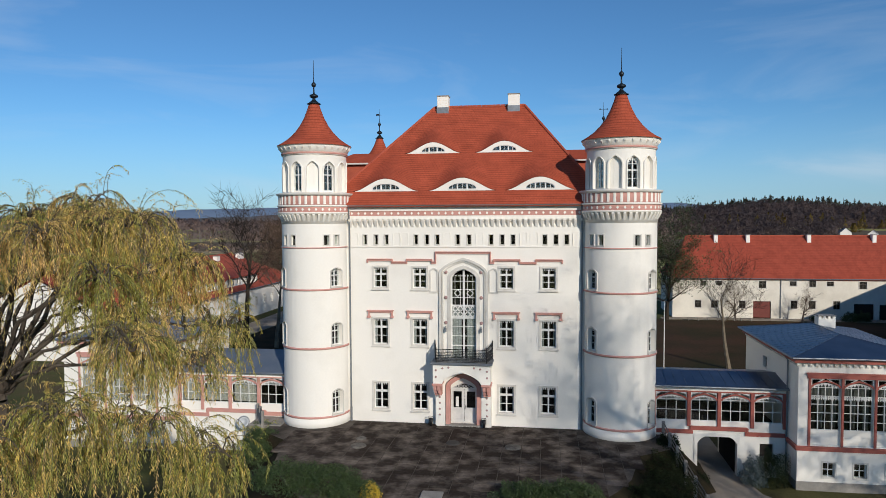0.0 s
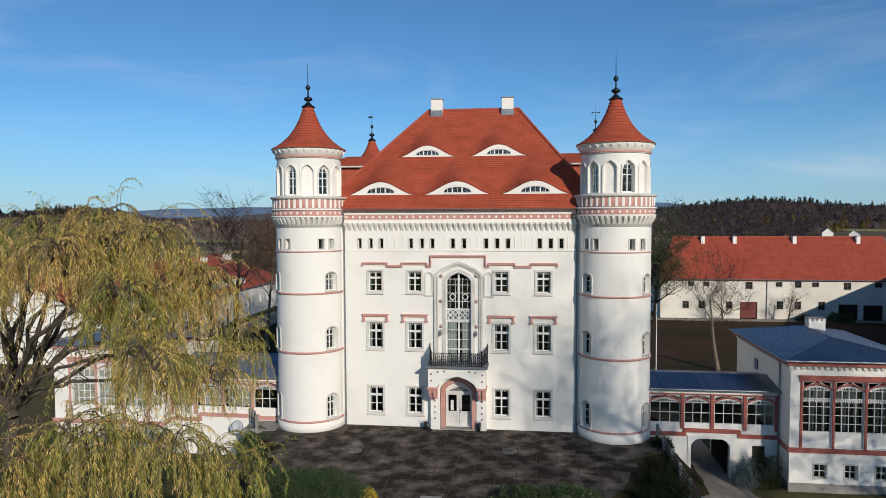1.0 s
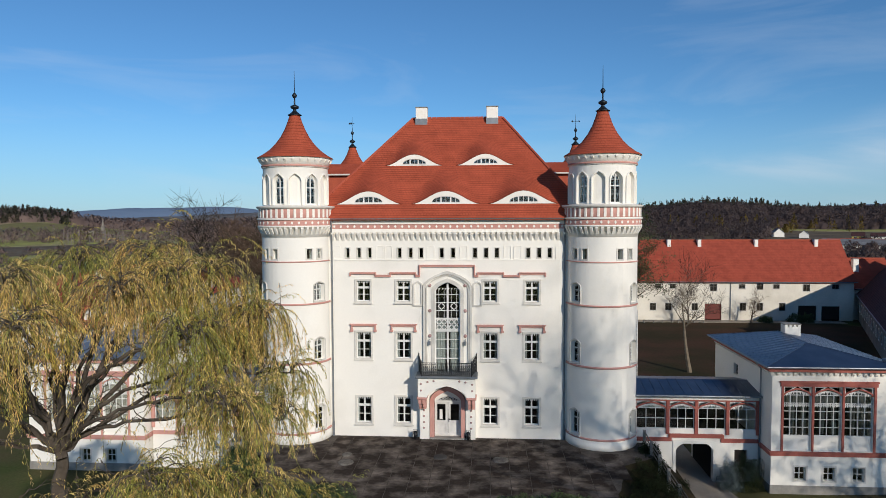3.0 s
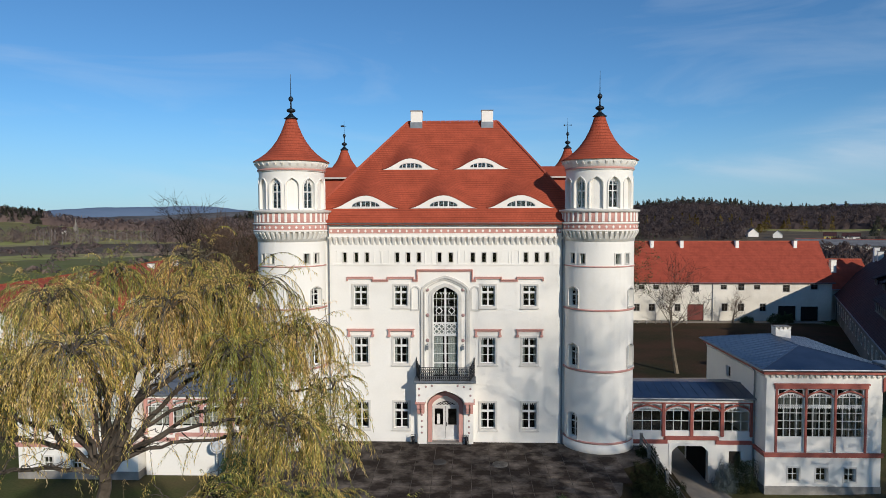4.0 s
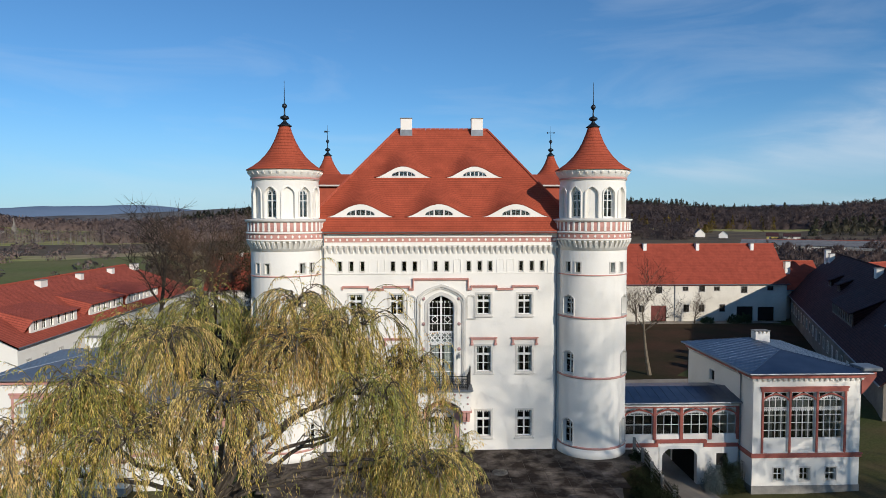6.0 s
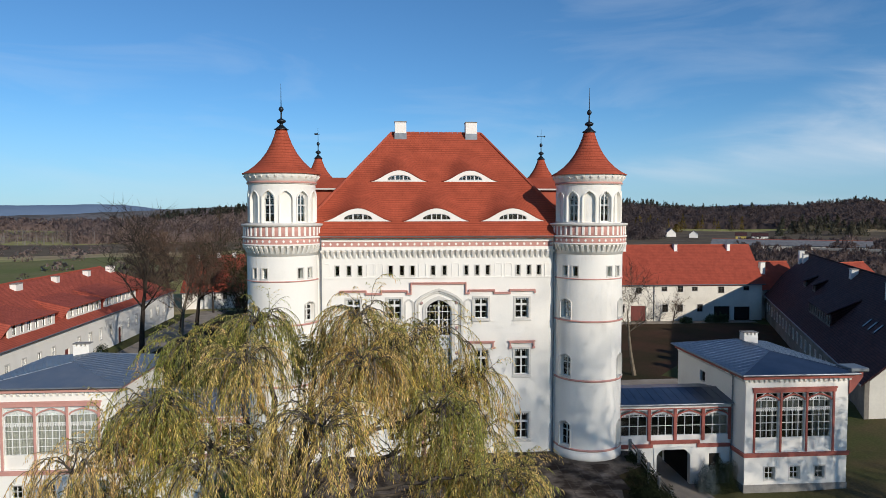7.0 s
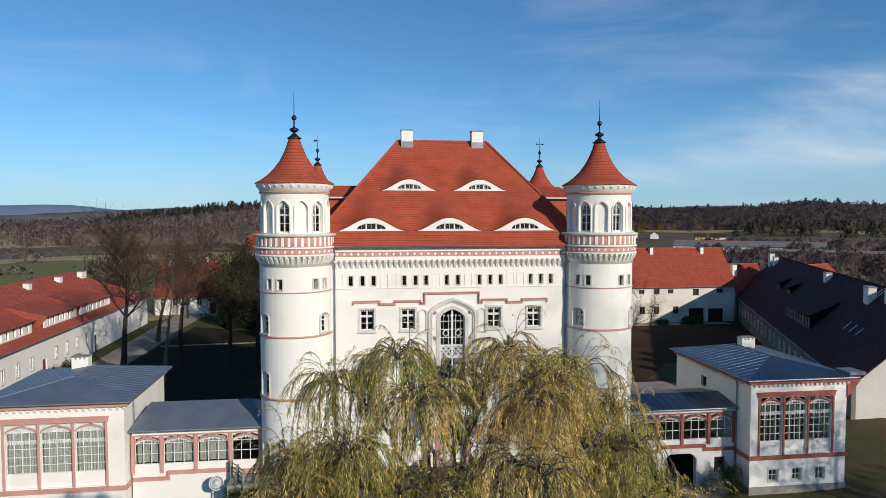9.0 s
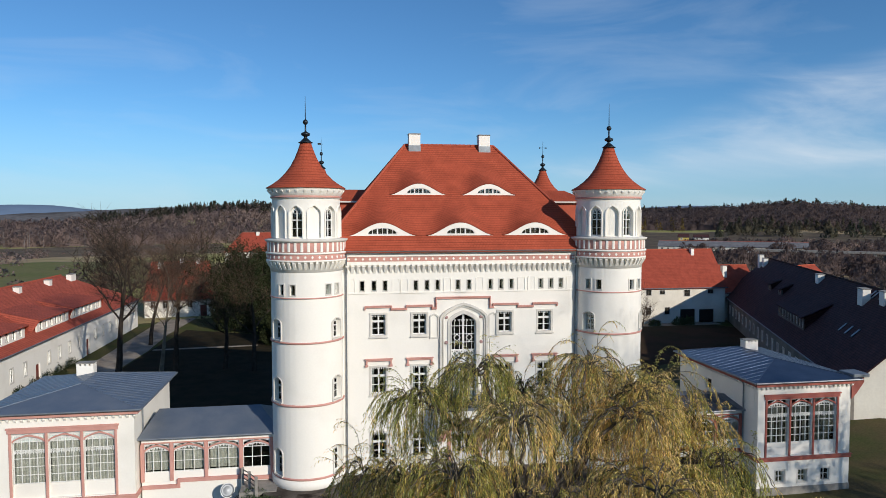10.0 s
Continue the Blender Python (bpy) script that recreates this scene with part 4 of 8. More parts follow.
def eyebrow(cx, y, w, h, back):
    """A low bow-shaped dormer: white front with three small lights, tiles sweeping over it."""
    z = EAVE + (y - RY0) * PITCH
    prof = lambda u: h * (0.5 + 0.5 * math.cos(math.pi * u)) ** 0.85
    bm = bmesh.new()
    n, k = 28, 8
    grid = []
    for i in range(n + 1):
        u = -1 + 2 * i / n
        hh = prof(u)
        row = []
        for j in range(k + 1):
            t = j / k
            yy = y - 0.10 + (back * (0.35 + 0.65 * hh / h) + 0.10) * t
            base = EAVE + (yy - RY0) * PITCH
            lift = hh * (1 - t) ** 2 * (1 + 1.1 * t) + (0.10 * PITCH if j == 0 else 0)
            row.append(Vector((cx + u * w / 2, yy, base + lift + 0.012 * (1 - t) + 0.004)))
        grid.append(row)
    for i in range(n):
        for j in range(k):
            q = [grid[i][j], grid[i + 1][j], grid[i + 1][j + 1], grid[i][j + 1]]
            vv = [(p.y - RY0) * math.hypot(1, PITCH) for p in q]
            f = quad_uv(bm, q, [(p.x, v) for p, v in zip(q, vv)])
            f.smooth = True
    bmesh.ops.remove_doubles(bm, verts=bm.verts, dist=0.0005)
    hood = part("dormer", bm, TILE, PAL, "eyebrow dormer swept over with roof tiles")
    bm = bmesh.new()
    ww, wh = w * 0.21, h * 0.60
    # white lunette front in one sheet with a thickness, lights set into it
    top = [(cx + u * w / 2, z + prof(u) - 0.005) for u in (-0.97 + 1.94 * i / 24 for i in range(25))]
    inner = [(cx + ww * math.cos(a), z + 0.10 + (wh - 0.10) * math.sin(a) ** 0.8) for a in (math.pi - math.pi * i / 24 for i in range(25))]
    for i in range(24):
        prism(bm, [inner[i], inner[i + 1], top[i + 1], top[i]], y - 0.06, y + 0.08)
    prism(bm, [(cx - ww, z + 0.10), (cx + ww, z + 0.10), (cx + w * 0.485, z), (cx - w * 0.485, z)], y - 0.06, y + 0.08)
    part("dormer_front", bm, PLASTER, hood)
    bm = bmesh.new()
    for fx in (-0.34, 0.34):
        box(bm, cx + ww * fx - 0.045, y - 0.03, z + 0.1, cx + ww * fx + 0.045, y + 0.05, z + wh - 0.03)
    for fx in (-0.68, 0.0, 0.68):
        box(bm, cx + ww * fx - 0.012, y - 0.01, z + 0.1, cx + ww * fx + 0.012, y + 0.04, z + wh * (0.97 if fx == 0 else 0.78))
    strip(bm, inner[::2], 0.06, y - 0.03, y + 0.05)
    box(bm, cx - ww, y - 0.08, z + 0.08, cx + ww, y + 0.04, z + 0.135)
    part("window_frame", bm, FRAME, hood)
    bm = bmesh.new()
    prism(bm, [(p[0], p[1]) for p in inner[::3]], y + 0.02, y + 0.026)
    part("pane", bm, GLASS, hood)
    # near-black sheet close behind the pane, in place of the loft's shade
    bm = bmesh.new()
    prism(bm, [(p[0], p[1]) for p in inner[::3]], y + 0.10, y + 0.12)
    part("dark_loft", bm, INTERIOR_SHADE, hood)


for cx in (-5.36, -0.10, 5.10):
    eyebrow(cx, 0.50, 4.6, 0.87, 3.0)
for cx in (-2.56, 2.54):
    eyebrow(cx, 3.50, 4.1, 0.80, 2.8)

for cx in (-2.4, 3.04):
    bm = bmesh.new()
    bevelled(bm, cx - 0.44, 7.2, 21.6, cx + 0.44, 8.0, 23.28, 0.02)
    ch = part("chimney", bm, PLASTER, PAL, "white chimney with a grey lead apron")
    bm = bmesh.new()
    bevelled(bm, cx - 0.47, 7.16, 23.281, cx + 0.47, 8.04, 23.36, 0.02)
    part("chimney_cap", bm, CONCRETE, ch)
    bm = bmesh.new()
    box(bm, cx - 0.46, 7.15, 21.7, cx + 0.46, 7.197, 22.45)
    part("apron", bm, LEAD, ch)

# cross wings between the corner towers
for sx in (-1, 1):
    x0, x1 = 7.0, 11.0
    bm = bmesh.new()
    box(bm, sx * 9.21, 5.3, -2.6, sx * 10.8, 11.0, 15.9)
    wing = part("side_bay", bm, PLASTER, PAL)
    bm = bmesh.new()
    e, r, ya, yb, ym = 18.15, 19.1, 5.9, 10.4, 8.15
    pts = lambda *p: [(sx * q[0], q[1], q[2]) for q in (p if sx > 0 else p[::-1])]
    slope(bm, pts((4.5, ya, e), (x1 + 0.3, ya, e), (x1 - 1.2, ym, r), (4.5, ym, r)))
    slope(bm, pts((x1 + 0.3, ya, e), (x1 + 0.3, yb, e), (x1 - 1.2, ym, r)))
    slope(bm, pts((x1 + 0.3, yb, e), (4.5, yb, e), (4.5, ym, r), (x1 - 1.2, ym, r)))
    slope(bm, pts((4.5, ya, e - 0.1), (4.5, yb, e - 0.1), (x1 + 0.3, yb, e - 0.1), (x1 + 0.3, ya, e - 0.1)))
    part("side_bay_roof", bm, TILE, wing)
    bm = bmesh.new()
    box(bm, min(sx * 6.6, sx * 10.9), 6.1, 15.902, max(sx * 6.6, sx * 10.9), 10.2, 18.04)
    part("side_bay_upper_wall", bm, CLAY, wing, "tile-hung upper wall")
    bm = bmesh.new()
    rod(bm, (sx * 6.8, ya - 0.05, e - 0.03), (sx * (x1 + 0.3), ya - 0.05, e - 0.03), 0.07, n=8)
    part("side_bay_gutter", bm, STONE, wing)


# ---- corner towers ----
def lancet_build(w, h, spring):
    """White two-light frame for a small pointed opening."""
    def build(bm):
        b = 0.058
        o = (0, w / 2, 0, spring, h)
        pts = [(-w / 2 + b / 2, 0.02)] + [(w / 2 * u * 0.93, arch_height(o, w / 2 * u) - b / 2) for u in ARCH_U] + [(w / 2 - b / 2, 0.02)]
        strip(bm, pts, b, 0.0, 0.06, True)
        box(bm, -0.032, -0.012, 0.04, 0.032, 0.05, h - 0.04)
        box(bm, -w / 2 + b, -0.012, spring * 0.70, w / 2 - b, 0.05, spring * 0.70 + 0.07)
        for z in (spring * 0.36, spring * 0.98):
            box(bm, -w / 2 + b, 0.005, z, w / 2 - b, 0.04, z + 0.022)
        for s in (-1, 1):
            for k in (0.3, 0.62):
                prism(bm, [(s * w * k / 2 - 0.05, spring + (h - spring) * (0.98 - k)), (s * w * k / 2 + 0.05, spring + (h - spring) * (0.98 - k)), (s * w * k / 2, spring + (h - spring) * (0.98 - k) - 0.13)], 0.01, 0.04)
    return build


def lancet(parent, m, w, h, spring, name="window", label="", deep=0.22):
    def sur(bm):
        o = (0, w / 2 + 0.05, 0, spring, h + 0.05)
        strip(bm, [(-w / 2 - 0.05, -0.02)] + [((w / 2 + 0.05) * u, arch_height(o, (w / 2 + 0.05) * u)) for u in ARCH_U] + [(w / 2 + 0.05, -0.02)], 0.06, -0.015, 0.05)
        box(bm, -w / 2 - 0.08, -0.06, -0.08, w / 2 + 0.08, 0.05, 0.0)
    ob = put(name, cached(("lancet_surround", w, h), STONE, sur), parent, m, label)
    d = Matrix.Translation((0, deep, 0))
    put("window_frame", cached(("lancet_frame", w, h), FRAME, lancet_build(w, h, spring)), ob, d)
    o = (0, w / 2, 0, spring, h)
    put("pane", cached(("lancet_pane", w, h), GLASS, lambda bm: prism(bm, [(-w / 2 + 0.02, 0)] + [(w / 2 * u * 0.97, arch_height(o, w / 2 * u) - 0.01) for u in ARCH_U] + [(w / 2 - 0.02, 0)], 0.02, 0.026)), ob, d)
    return ob


def tower(cx, cy, mirror, front, group):
    """Round plastered tower with painted belt, arcaded lantern storey and a flared tile cone."""
    R = 2.28
    t = thing("corner_tower", (cx, cy, 0), "round white plastered tower with pink bands and flared red cone roof", "tower", group)
    rot = lambda a: pose(cx, cy, 0, 0, 0, a * mirror)
    per = 2 * math.pi * R
    ang = lambda a: radians(a * mirror) * R
    shaft_w = [(55, 0.78, 1.42, 1.66), (55, 5.46, 1.28, 1.50), (55, 9.40, 1.02, 1.24), (-54, 0.78, 1.42, 1.66), (-54, 5.46, 1.28, 1.50), (-54, 9.40, 1.02, 1.24)]
    shaft_w += [(180 + a, b, c, d) for a, b, c, d in shaft_w]
    slits = (37, 56, -21, -41, 128, 147, -112, -131)
    fold = lambda s: (s + per / 2) % per - per / 2
    op = [(fold(ang(a)), 0.42, z, z + sp, z + h) for a, z, sp, h in shaft_w]
    op += [(fold(ang(a)), 0.20, 12.2, 12.86, 12.86) for a in slits]
    base = -0.15 if front else -2.6
    bm = bmesh.new()
    wall(bm, -per / 2, per / 2, base, 13.9, op, round_at(cx, cy, R), 0.4, step=per / 40)
    rounded(part("shaft", bm, PLASTER, t))
    # added dark lining that blacks out the hollow shaft behind its windows
    bm = bmesh.new()
    lathe(bm, [(R - 0.62, base + 0.2), (R - 0.62, 13.8)], cx, cy, 32)
    part("inner_wall", bm, INTERIOR_SHADE, t)
    for a, z, sp, h in shaft_w:
        lancet(t, rot(a) @ pose(0, -R, z), 0.84, h, sp, deep=0.27)
    for a in slits:
        ob = put("loophole_window", cached(("loophole",), STONE, slit_build), t, rot(a) @ pose(0, -R + 0.01, 12.2) @ Matrix.Diagonal((1.36, 1, 1, 1)))
        put("pane", cached(("slit_pane",), GLASS, lambda bm: None), ob)
    for z, h, d in ((0.58, 0.16, 0.06), (5.22, 0.16, 0.07), (9.16, 0.14, 0.07), (11.97, 0.10, 0.06)):
        bm = bmesh.new()
        lathe(bm, [(R - 0.05, z), (R + d, z + 0.02), (R + d, z + h - 0.03), (R - 0.05, z + h)], cx, cy, 48)
        part("string_course", bm, PINK, t)
    bm = bmesh.new()
    lathe(bm, [(R - 0.05, base), (R + 0.07, base), (R + 0.07, 0.52), (R - 0.05, 0.57)], cx, cy, 48)
    part("plinth", bm, PLASTER, t)
    # corbelled belt
    n = 44
    for i in range(n):
        put("corbel", cached(("tower_corbel",), PLASTER, lambda bm: prism(bm, [(-0.03, 0.0), (0.26, 0.0), (0.26, -0.10), (0.02, -0.50), (-0.03, -0.50)], -0.08, 0.08, Matrix.Rotation(radians(-90), 4, "Z"))), t, rot(360 * i / n) @ pose(0, -R, 14.28))
    bm = bmesh.new()
    lathe(bm, [(R - 0.1, 13.62), (R + 0.03, 13.62), (R + 0.03, 14.26), (R + 0.28, 14.28), (R + 0.28, 14.36), (R + 0.22, 14.38)], cx, cy, 48)
    part("belt_base", bm, PLASTER, t)
    bm = bmesh.new()
    lathe(bm, [(R + 0.215, 14.37), (R + 0.225, 14.40), (R + 0.225, 14.72), (R + 0.215, 14.74)], cx, cy, 48)
    part("lozenge_band", bm, PINK, t)
    n = 36
    for i in range(n):
        put("lozenge", cached(("lozenge",), PLASTER, lozenge_build), t, rot(360 * i / n) @ pose(0, -R - 0.232, 14.56))
    bm = bmesh.new()
    lathe(bm, [(R + 0.2, 14.73), (R + 0.30, 14.75), (R + 0.30, 14.84), (R + 0.2, 14.86)], cx, cy, 48)
    part("belt_moulding", bm, PLASTER, t)
    bm = bmesh.new()
    lathe(bm, [(R + 0.16, 14.85), (R + 0.18, 14.86), (R + 0.18, 15.48), (R + 0.16, 15.50)], cx, cy, 48)
    part("striped_band", bm, PINK, t)
    n = 38
    for i in range(n):
        put("belt_bar", cached(("belt_bar",), PLASTER, lambda bm: bevelled(bm, -0.085, -0.035, 0.0, 0.085, 0.02, 0.58, 0.02)), t, rot(360 * (i + 0.5) / n) @ pose(0, -R - 0.18, 14.89))
    bm = bmesh.new()
    lathe(bm, [(R + 0.16, 15.46), (R + 0.30, 15.50), (R + 0.36, 15.60), (R + 0.34, 15.64), (R - 0.2, 15.70)], cx, cy, 48)
    part("belt_coping", bm, STONE, t)
    # lantern storey, twelve niches, every fourth side glazed; the rear lanterns stand taller
    up = 0.0 if front else 0.6
    D = 2.15
    per2 = 2 * math.pi * D
    fold2 = lambda s: (s + per2 / 2) % per2 - per2 / 2
    nich = [15 + 30 * k for k in range(12)]
    glazed = [45, -15, 105, 165, -75, -135]
    op2 = [(fold2(radians(a * mirror) * D), 0.40, 15.74, 17.30, 17.74) for a in nich]
    bm = bmesh.new()
    wall(bm, -per2 / 2, per2 / 2, 15.6, 18.25 + up, op2, round_at(cx, cy, D), 0.16, step=per2 / 40)
    rounded(part("lantern_wall", bm, PLASTER, t))
    op3 = [(fold2(radians(a * mirror) * D) * (D - 0.165) / D, 0.37, 15.78, 17.26, 17.66) for a in glazed]
    per3 = 2 * math.pi * (D - 0.165)
    bm = bmesh.new()
    wall(bm, -per3 / 2, per3 / 2, 15.6, 18.2 + up, op3, round_at(cx, cy, D - 0.165), 0.18, step=per3 / 40)
    part("lantern_inner_wall", bm, PLASTER, t)
    bm = bmesh.new()
    lathe(bm, [(0.01, 15.62), (D - 0.3, 15.62)], cx, cy, 24)
    part("lantern_floor", bm, INTERIOR_SHADE, t)
    # added dark core, painted shade behind the lantern's glass
    bm = bmesh.new()
    lathe(bm, [(1.4, 15.63), (1.4, 18.2)], cx, cy, 20)
    part("lantern_core", bm, INTERIOR_SHADE, t)
    for z in (0.1, 4.6, 8.6, 12.0):
        bm = bmesh.new()
        lathe(bm, [(0.01, z), (R - 0.4, z), (R - 0.4, z + 0.1), (0.01, z + 0.1)], cx, cy, 24)
        part("floor_slab", bm, INTERIOR_SHADE, t)
    for a in nich:
        m = rot(a) @ pose(0, -D, 15.74)
        ob = put("niche_moulding", cached(("niche_moulding",), PLASTER, lambda bm: (strip(bm, tudor(0.435, 0.0, 1.56, 2.04, 0), 0.07, -0.03, 0.04))), t, m)
        if a - 360 * (a > 180) in glazed or a in glazed:
            d = Matrix.Translation((0, 0.22, 0.04))
            put("window_frame", cached(("lantern_frame",), FRAME, lancet_build(0.74, 1.88, 1.48)), ob, d)
            put("pane", cached(("lantern_pane",), GLASS, lambda bm: prism(bm, tudor(0.36, 0.0, 1.48, 1.86, 0), 0.02, 0.026)), ob, d)
    # cornice
    bm = bmesh.new()
    lathe(bm, [(D - 0.02, 18.20 + up), (D + 0.08, 18.20 + up), (D + 0.08, 18.23 + up)], cx, cy, 48)
    lathe(bm, [(r, z + up) for r, z in ((D + 0.03, 18.36), (D + 0.10, 18.42), (D + 0.25, 18.74), (D + 0.27, 18.86), (D - 0.3, 18.90))], cx, cy, 48)
    part("cornice", bm, PLASTER, t)
    bm = bmesh.new()
    lathe(bm, [(r, z + up) for r, z in ((D - 0.02, 18.22), (D + 0.10, 18.24), (D + 0.10, 18.34), (D - 0.02, 18.37))], cx, cy, 48)
    part("cornice_band", bm, PINK, t)
    n = 30
    for i in range(n):
        put("dentil", cached(("dentil",), PLASTER, lambda bm: prism(bm, [(0, 0), (0.27, 0.0), (0.25, -0.08), (0.05, -0.30), (0, -0.30)], -0.06, 0.06, Matrix.Rotation(radians(-90), 4, "Z"))), t, rot(360 * i / n) @ pose(0, -D - 0.03, 18.74 + up))
    # cone roof
    bm = bmesh.new()
    prof = [(2.72, 18.84), (2.70, 18.90), (2.30, 19.12), (1.85, 19.45), (1.42, 19.88), (1.05, 20.38), (0.74, 20.95), (0.52, 21.50), (0.36, 22.0)]
    lathe(bm, [(r * 0.925, 18.84 + up + (z - 18.84) * (0.945 - up * 0.317)) for r, z in prof], cx, cy, 48, uv=True)
    roof = part("cone_roof", bm, TILE, t)
    bm = bmesh.new()
    lathe(bm, [(2.15, 18.82 + up), (2.51, 18.83 + up)], cx, cy, 48)
    part("soffit", bm, PLASTER, roof)
    bm = bmesh.new()
    z0 = 21.80
    lathe(bm, [(0.46, z0 - 0.03), (0.48, z0), (0.36, z0 + 0.06), (0.14, z0 + 0.26), (0.09, z0 + 0.34), (0.12, z0 + 0.38), (0.27, z0 + 0.46), (0.30, z0 + 0.53), (0.27, z0 + 0.60), (0.10, z0 + 0.68), (0.055, z0 + 0.72), (0.045, z0 + 1.12), (0.12, z0 + 1.18), (0.175, z0 + 1.30), (0.12, z0 + 1.42), (0.03, z0 + 1.48), (0.012, z0 + (2.95 if front else 2.75))], cx, cy, 16)
    part("finial", bm, FINIAL, t, "dark metal finial with ball and spike")
    if not front:
        bm = bmesh.new()
        zf = z0 + 2.1
        if mirror < 0:
            box(bm, cx - 0.38, cy - 0.01, zf, cx - 0.02, cy + 0.01, zf + 0.16)
            box(bm, cx - 0.02, cy - 0.008, zf + 0.05, cx + 0.22, cy + 0.008, zf + 0.09)
        else:
            rod(bm, (cx - 0.45, cy, zf), (cx + 0.45, cy, zf), 0.022)
            for s in (-1, 1):
                lathe(bm, [(0.01, zf - 0.09), (0.09, zf), (0.01, zf + 0.09)], cx + s * 0.36, cy, 8)
        part("weather_vane", bm, FINIAL, t)
    return t


tower(-10.27, 0.16, 1, True, "corner towers of the palace")
tower(10.22, 0.16, -1, True, "corner towers of the palace")
for rear in (tower(-9.55, 15.9, -1, False, "corner towers of the palace"), tower(10.4, 15.7, 1, False, "corner towers of the palace")):
    rear.scale = (0.82, 0.82, 0.973)          # the rear pair is slimmer and a little lower


# ---- glazed galleries and side pavilions ----
def gothic_bay(bm, x0, x1, z0, z1, cols, rows, y, zig=None):
    """White glazing bars with cusped heads in one bay."""
    w = (x1 - x0) / cols
    b = 0.019
    rise = 0.28
    mid = (x0 + x1) / 2
    o = (mid, (x1 - x0) / 2, z0, z1 - rise, z1)
    for i in range(cols + 1):
        x = x0 + w * i
        box(bm, x - b, y, z0, x + b, y + 0.06, arch_height(o, min(max(x, x0 + 0.02), x1 - 0.02)))
    for k in range(rows + 1):
        z = z0 + (z1 - rise - z0) * k / rows
        box(bm, x0, y + 0.012, z - 0.02, x1, y + 0.05, z + 0.02)
    strip(bm, [(x0 + (x1 - x0) * (u + 1) / 2, arch_height(o, x0 + (x1 - x0) * (u + 1) / 2) - 0.03) for u in ARCH_U], 0.06, y + 0.005, y + 0.055)
    for i in range(cols * 3):                # cusps hang under the arch
        x = x0 + (x1 - x0) * (i + 0.5) / (cols * 3)
        z = arch_height(o, x) - 0.05
        q = (x1 - x0) / (cols * 6)
        prism(bm, [(x - q, z + 0.03), (x + q, z + 0.03), (x, z - (0.16 if i % 3 == 1 else 0.10))], y + 0.015, y + 0.045)
    if zig:
        n = cols * 3
        for i in range(n):
            x = x0 + (x1 - x0) * (i + 0.5) / n
            q = (x1 - x0) / (n * 2)
            prism(bm, [(x - q, zig), (x + q, zig), (x, zig - 0.14)], y + 0.014, y + 0.046)
            prism(bm, [(x - q, zig + 0.02), (x, zig + 0.1), (x + q, zig + 0.02)], y + 0.014, y + 0.046)


def spandrels(bm, x0, x1, z0, z1, y):
    """Pink pointed head of a bay with two fretted triangles."""
    mid = (x0 + x1) / 2
    o = (mid, (x1 - x0) / 2, z0, z0, z1)
    pts = [(x0 + (x1 - x0) * (u + 1) / 2, arch_height(o, x0 + (x1 - x0) * (u + 1) / 2)) for u in ARCH_U]
    strip(bm, pts, 0.09, y - 0.03, y + 0.06)
    bmesh.ops.remove_doubles(bm, verts=bm.verts[:], dist=0.002)


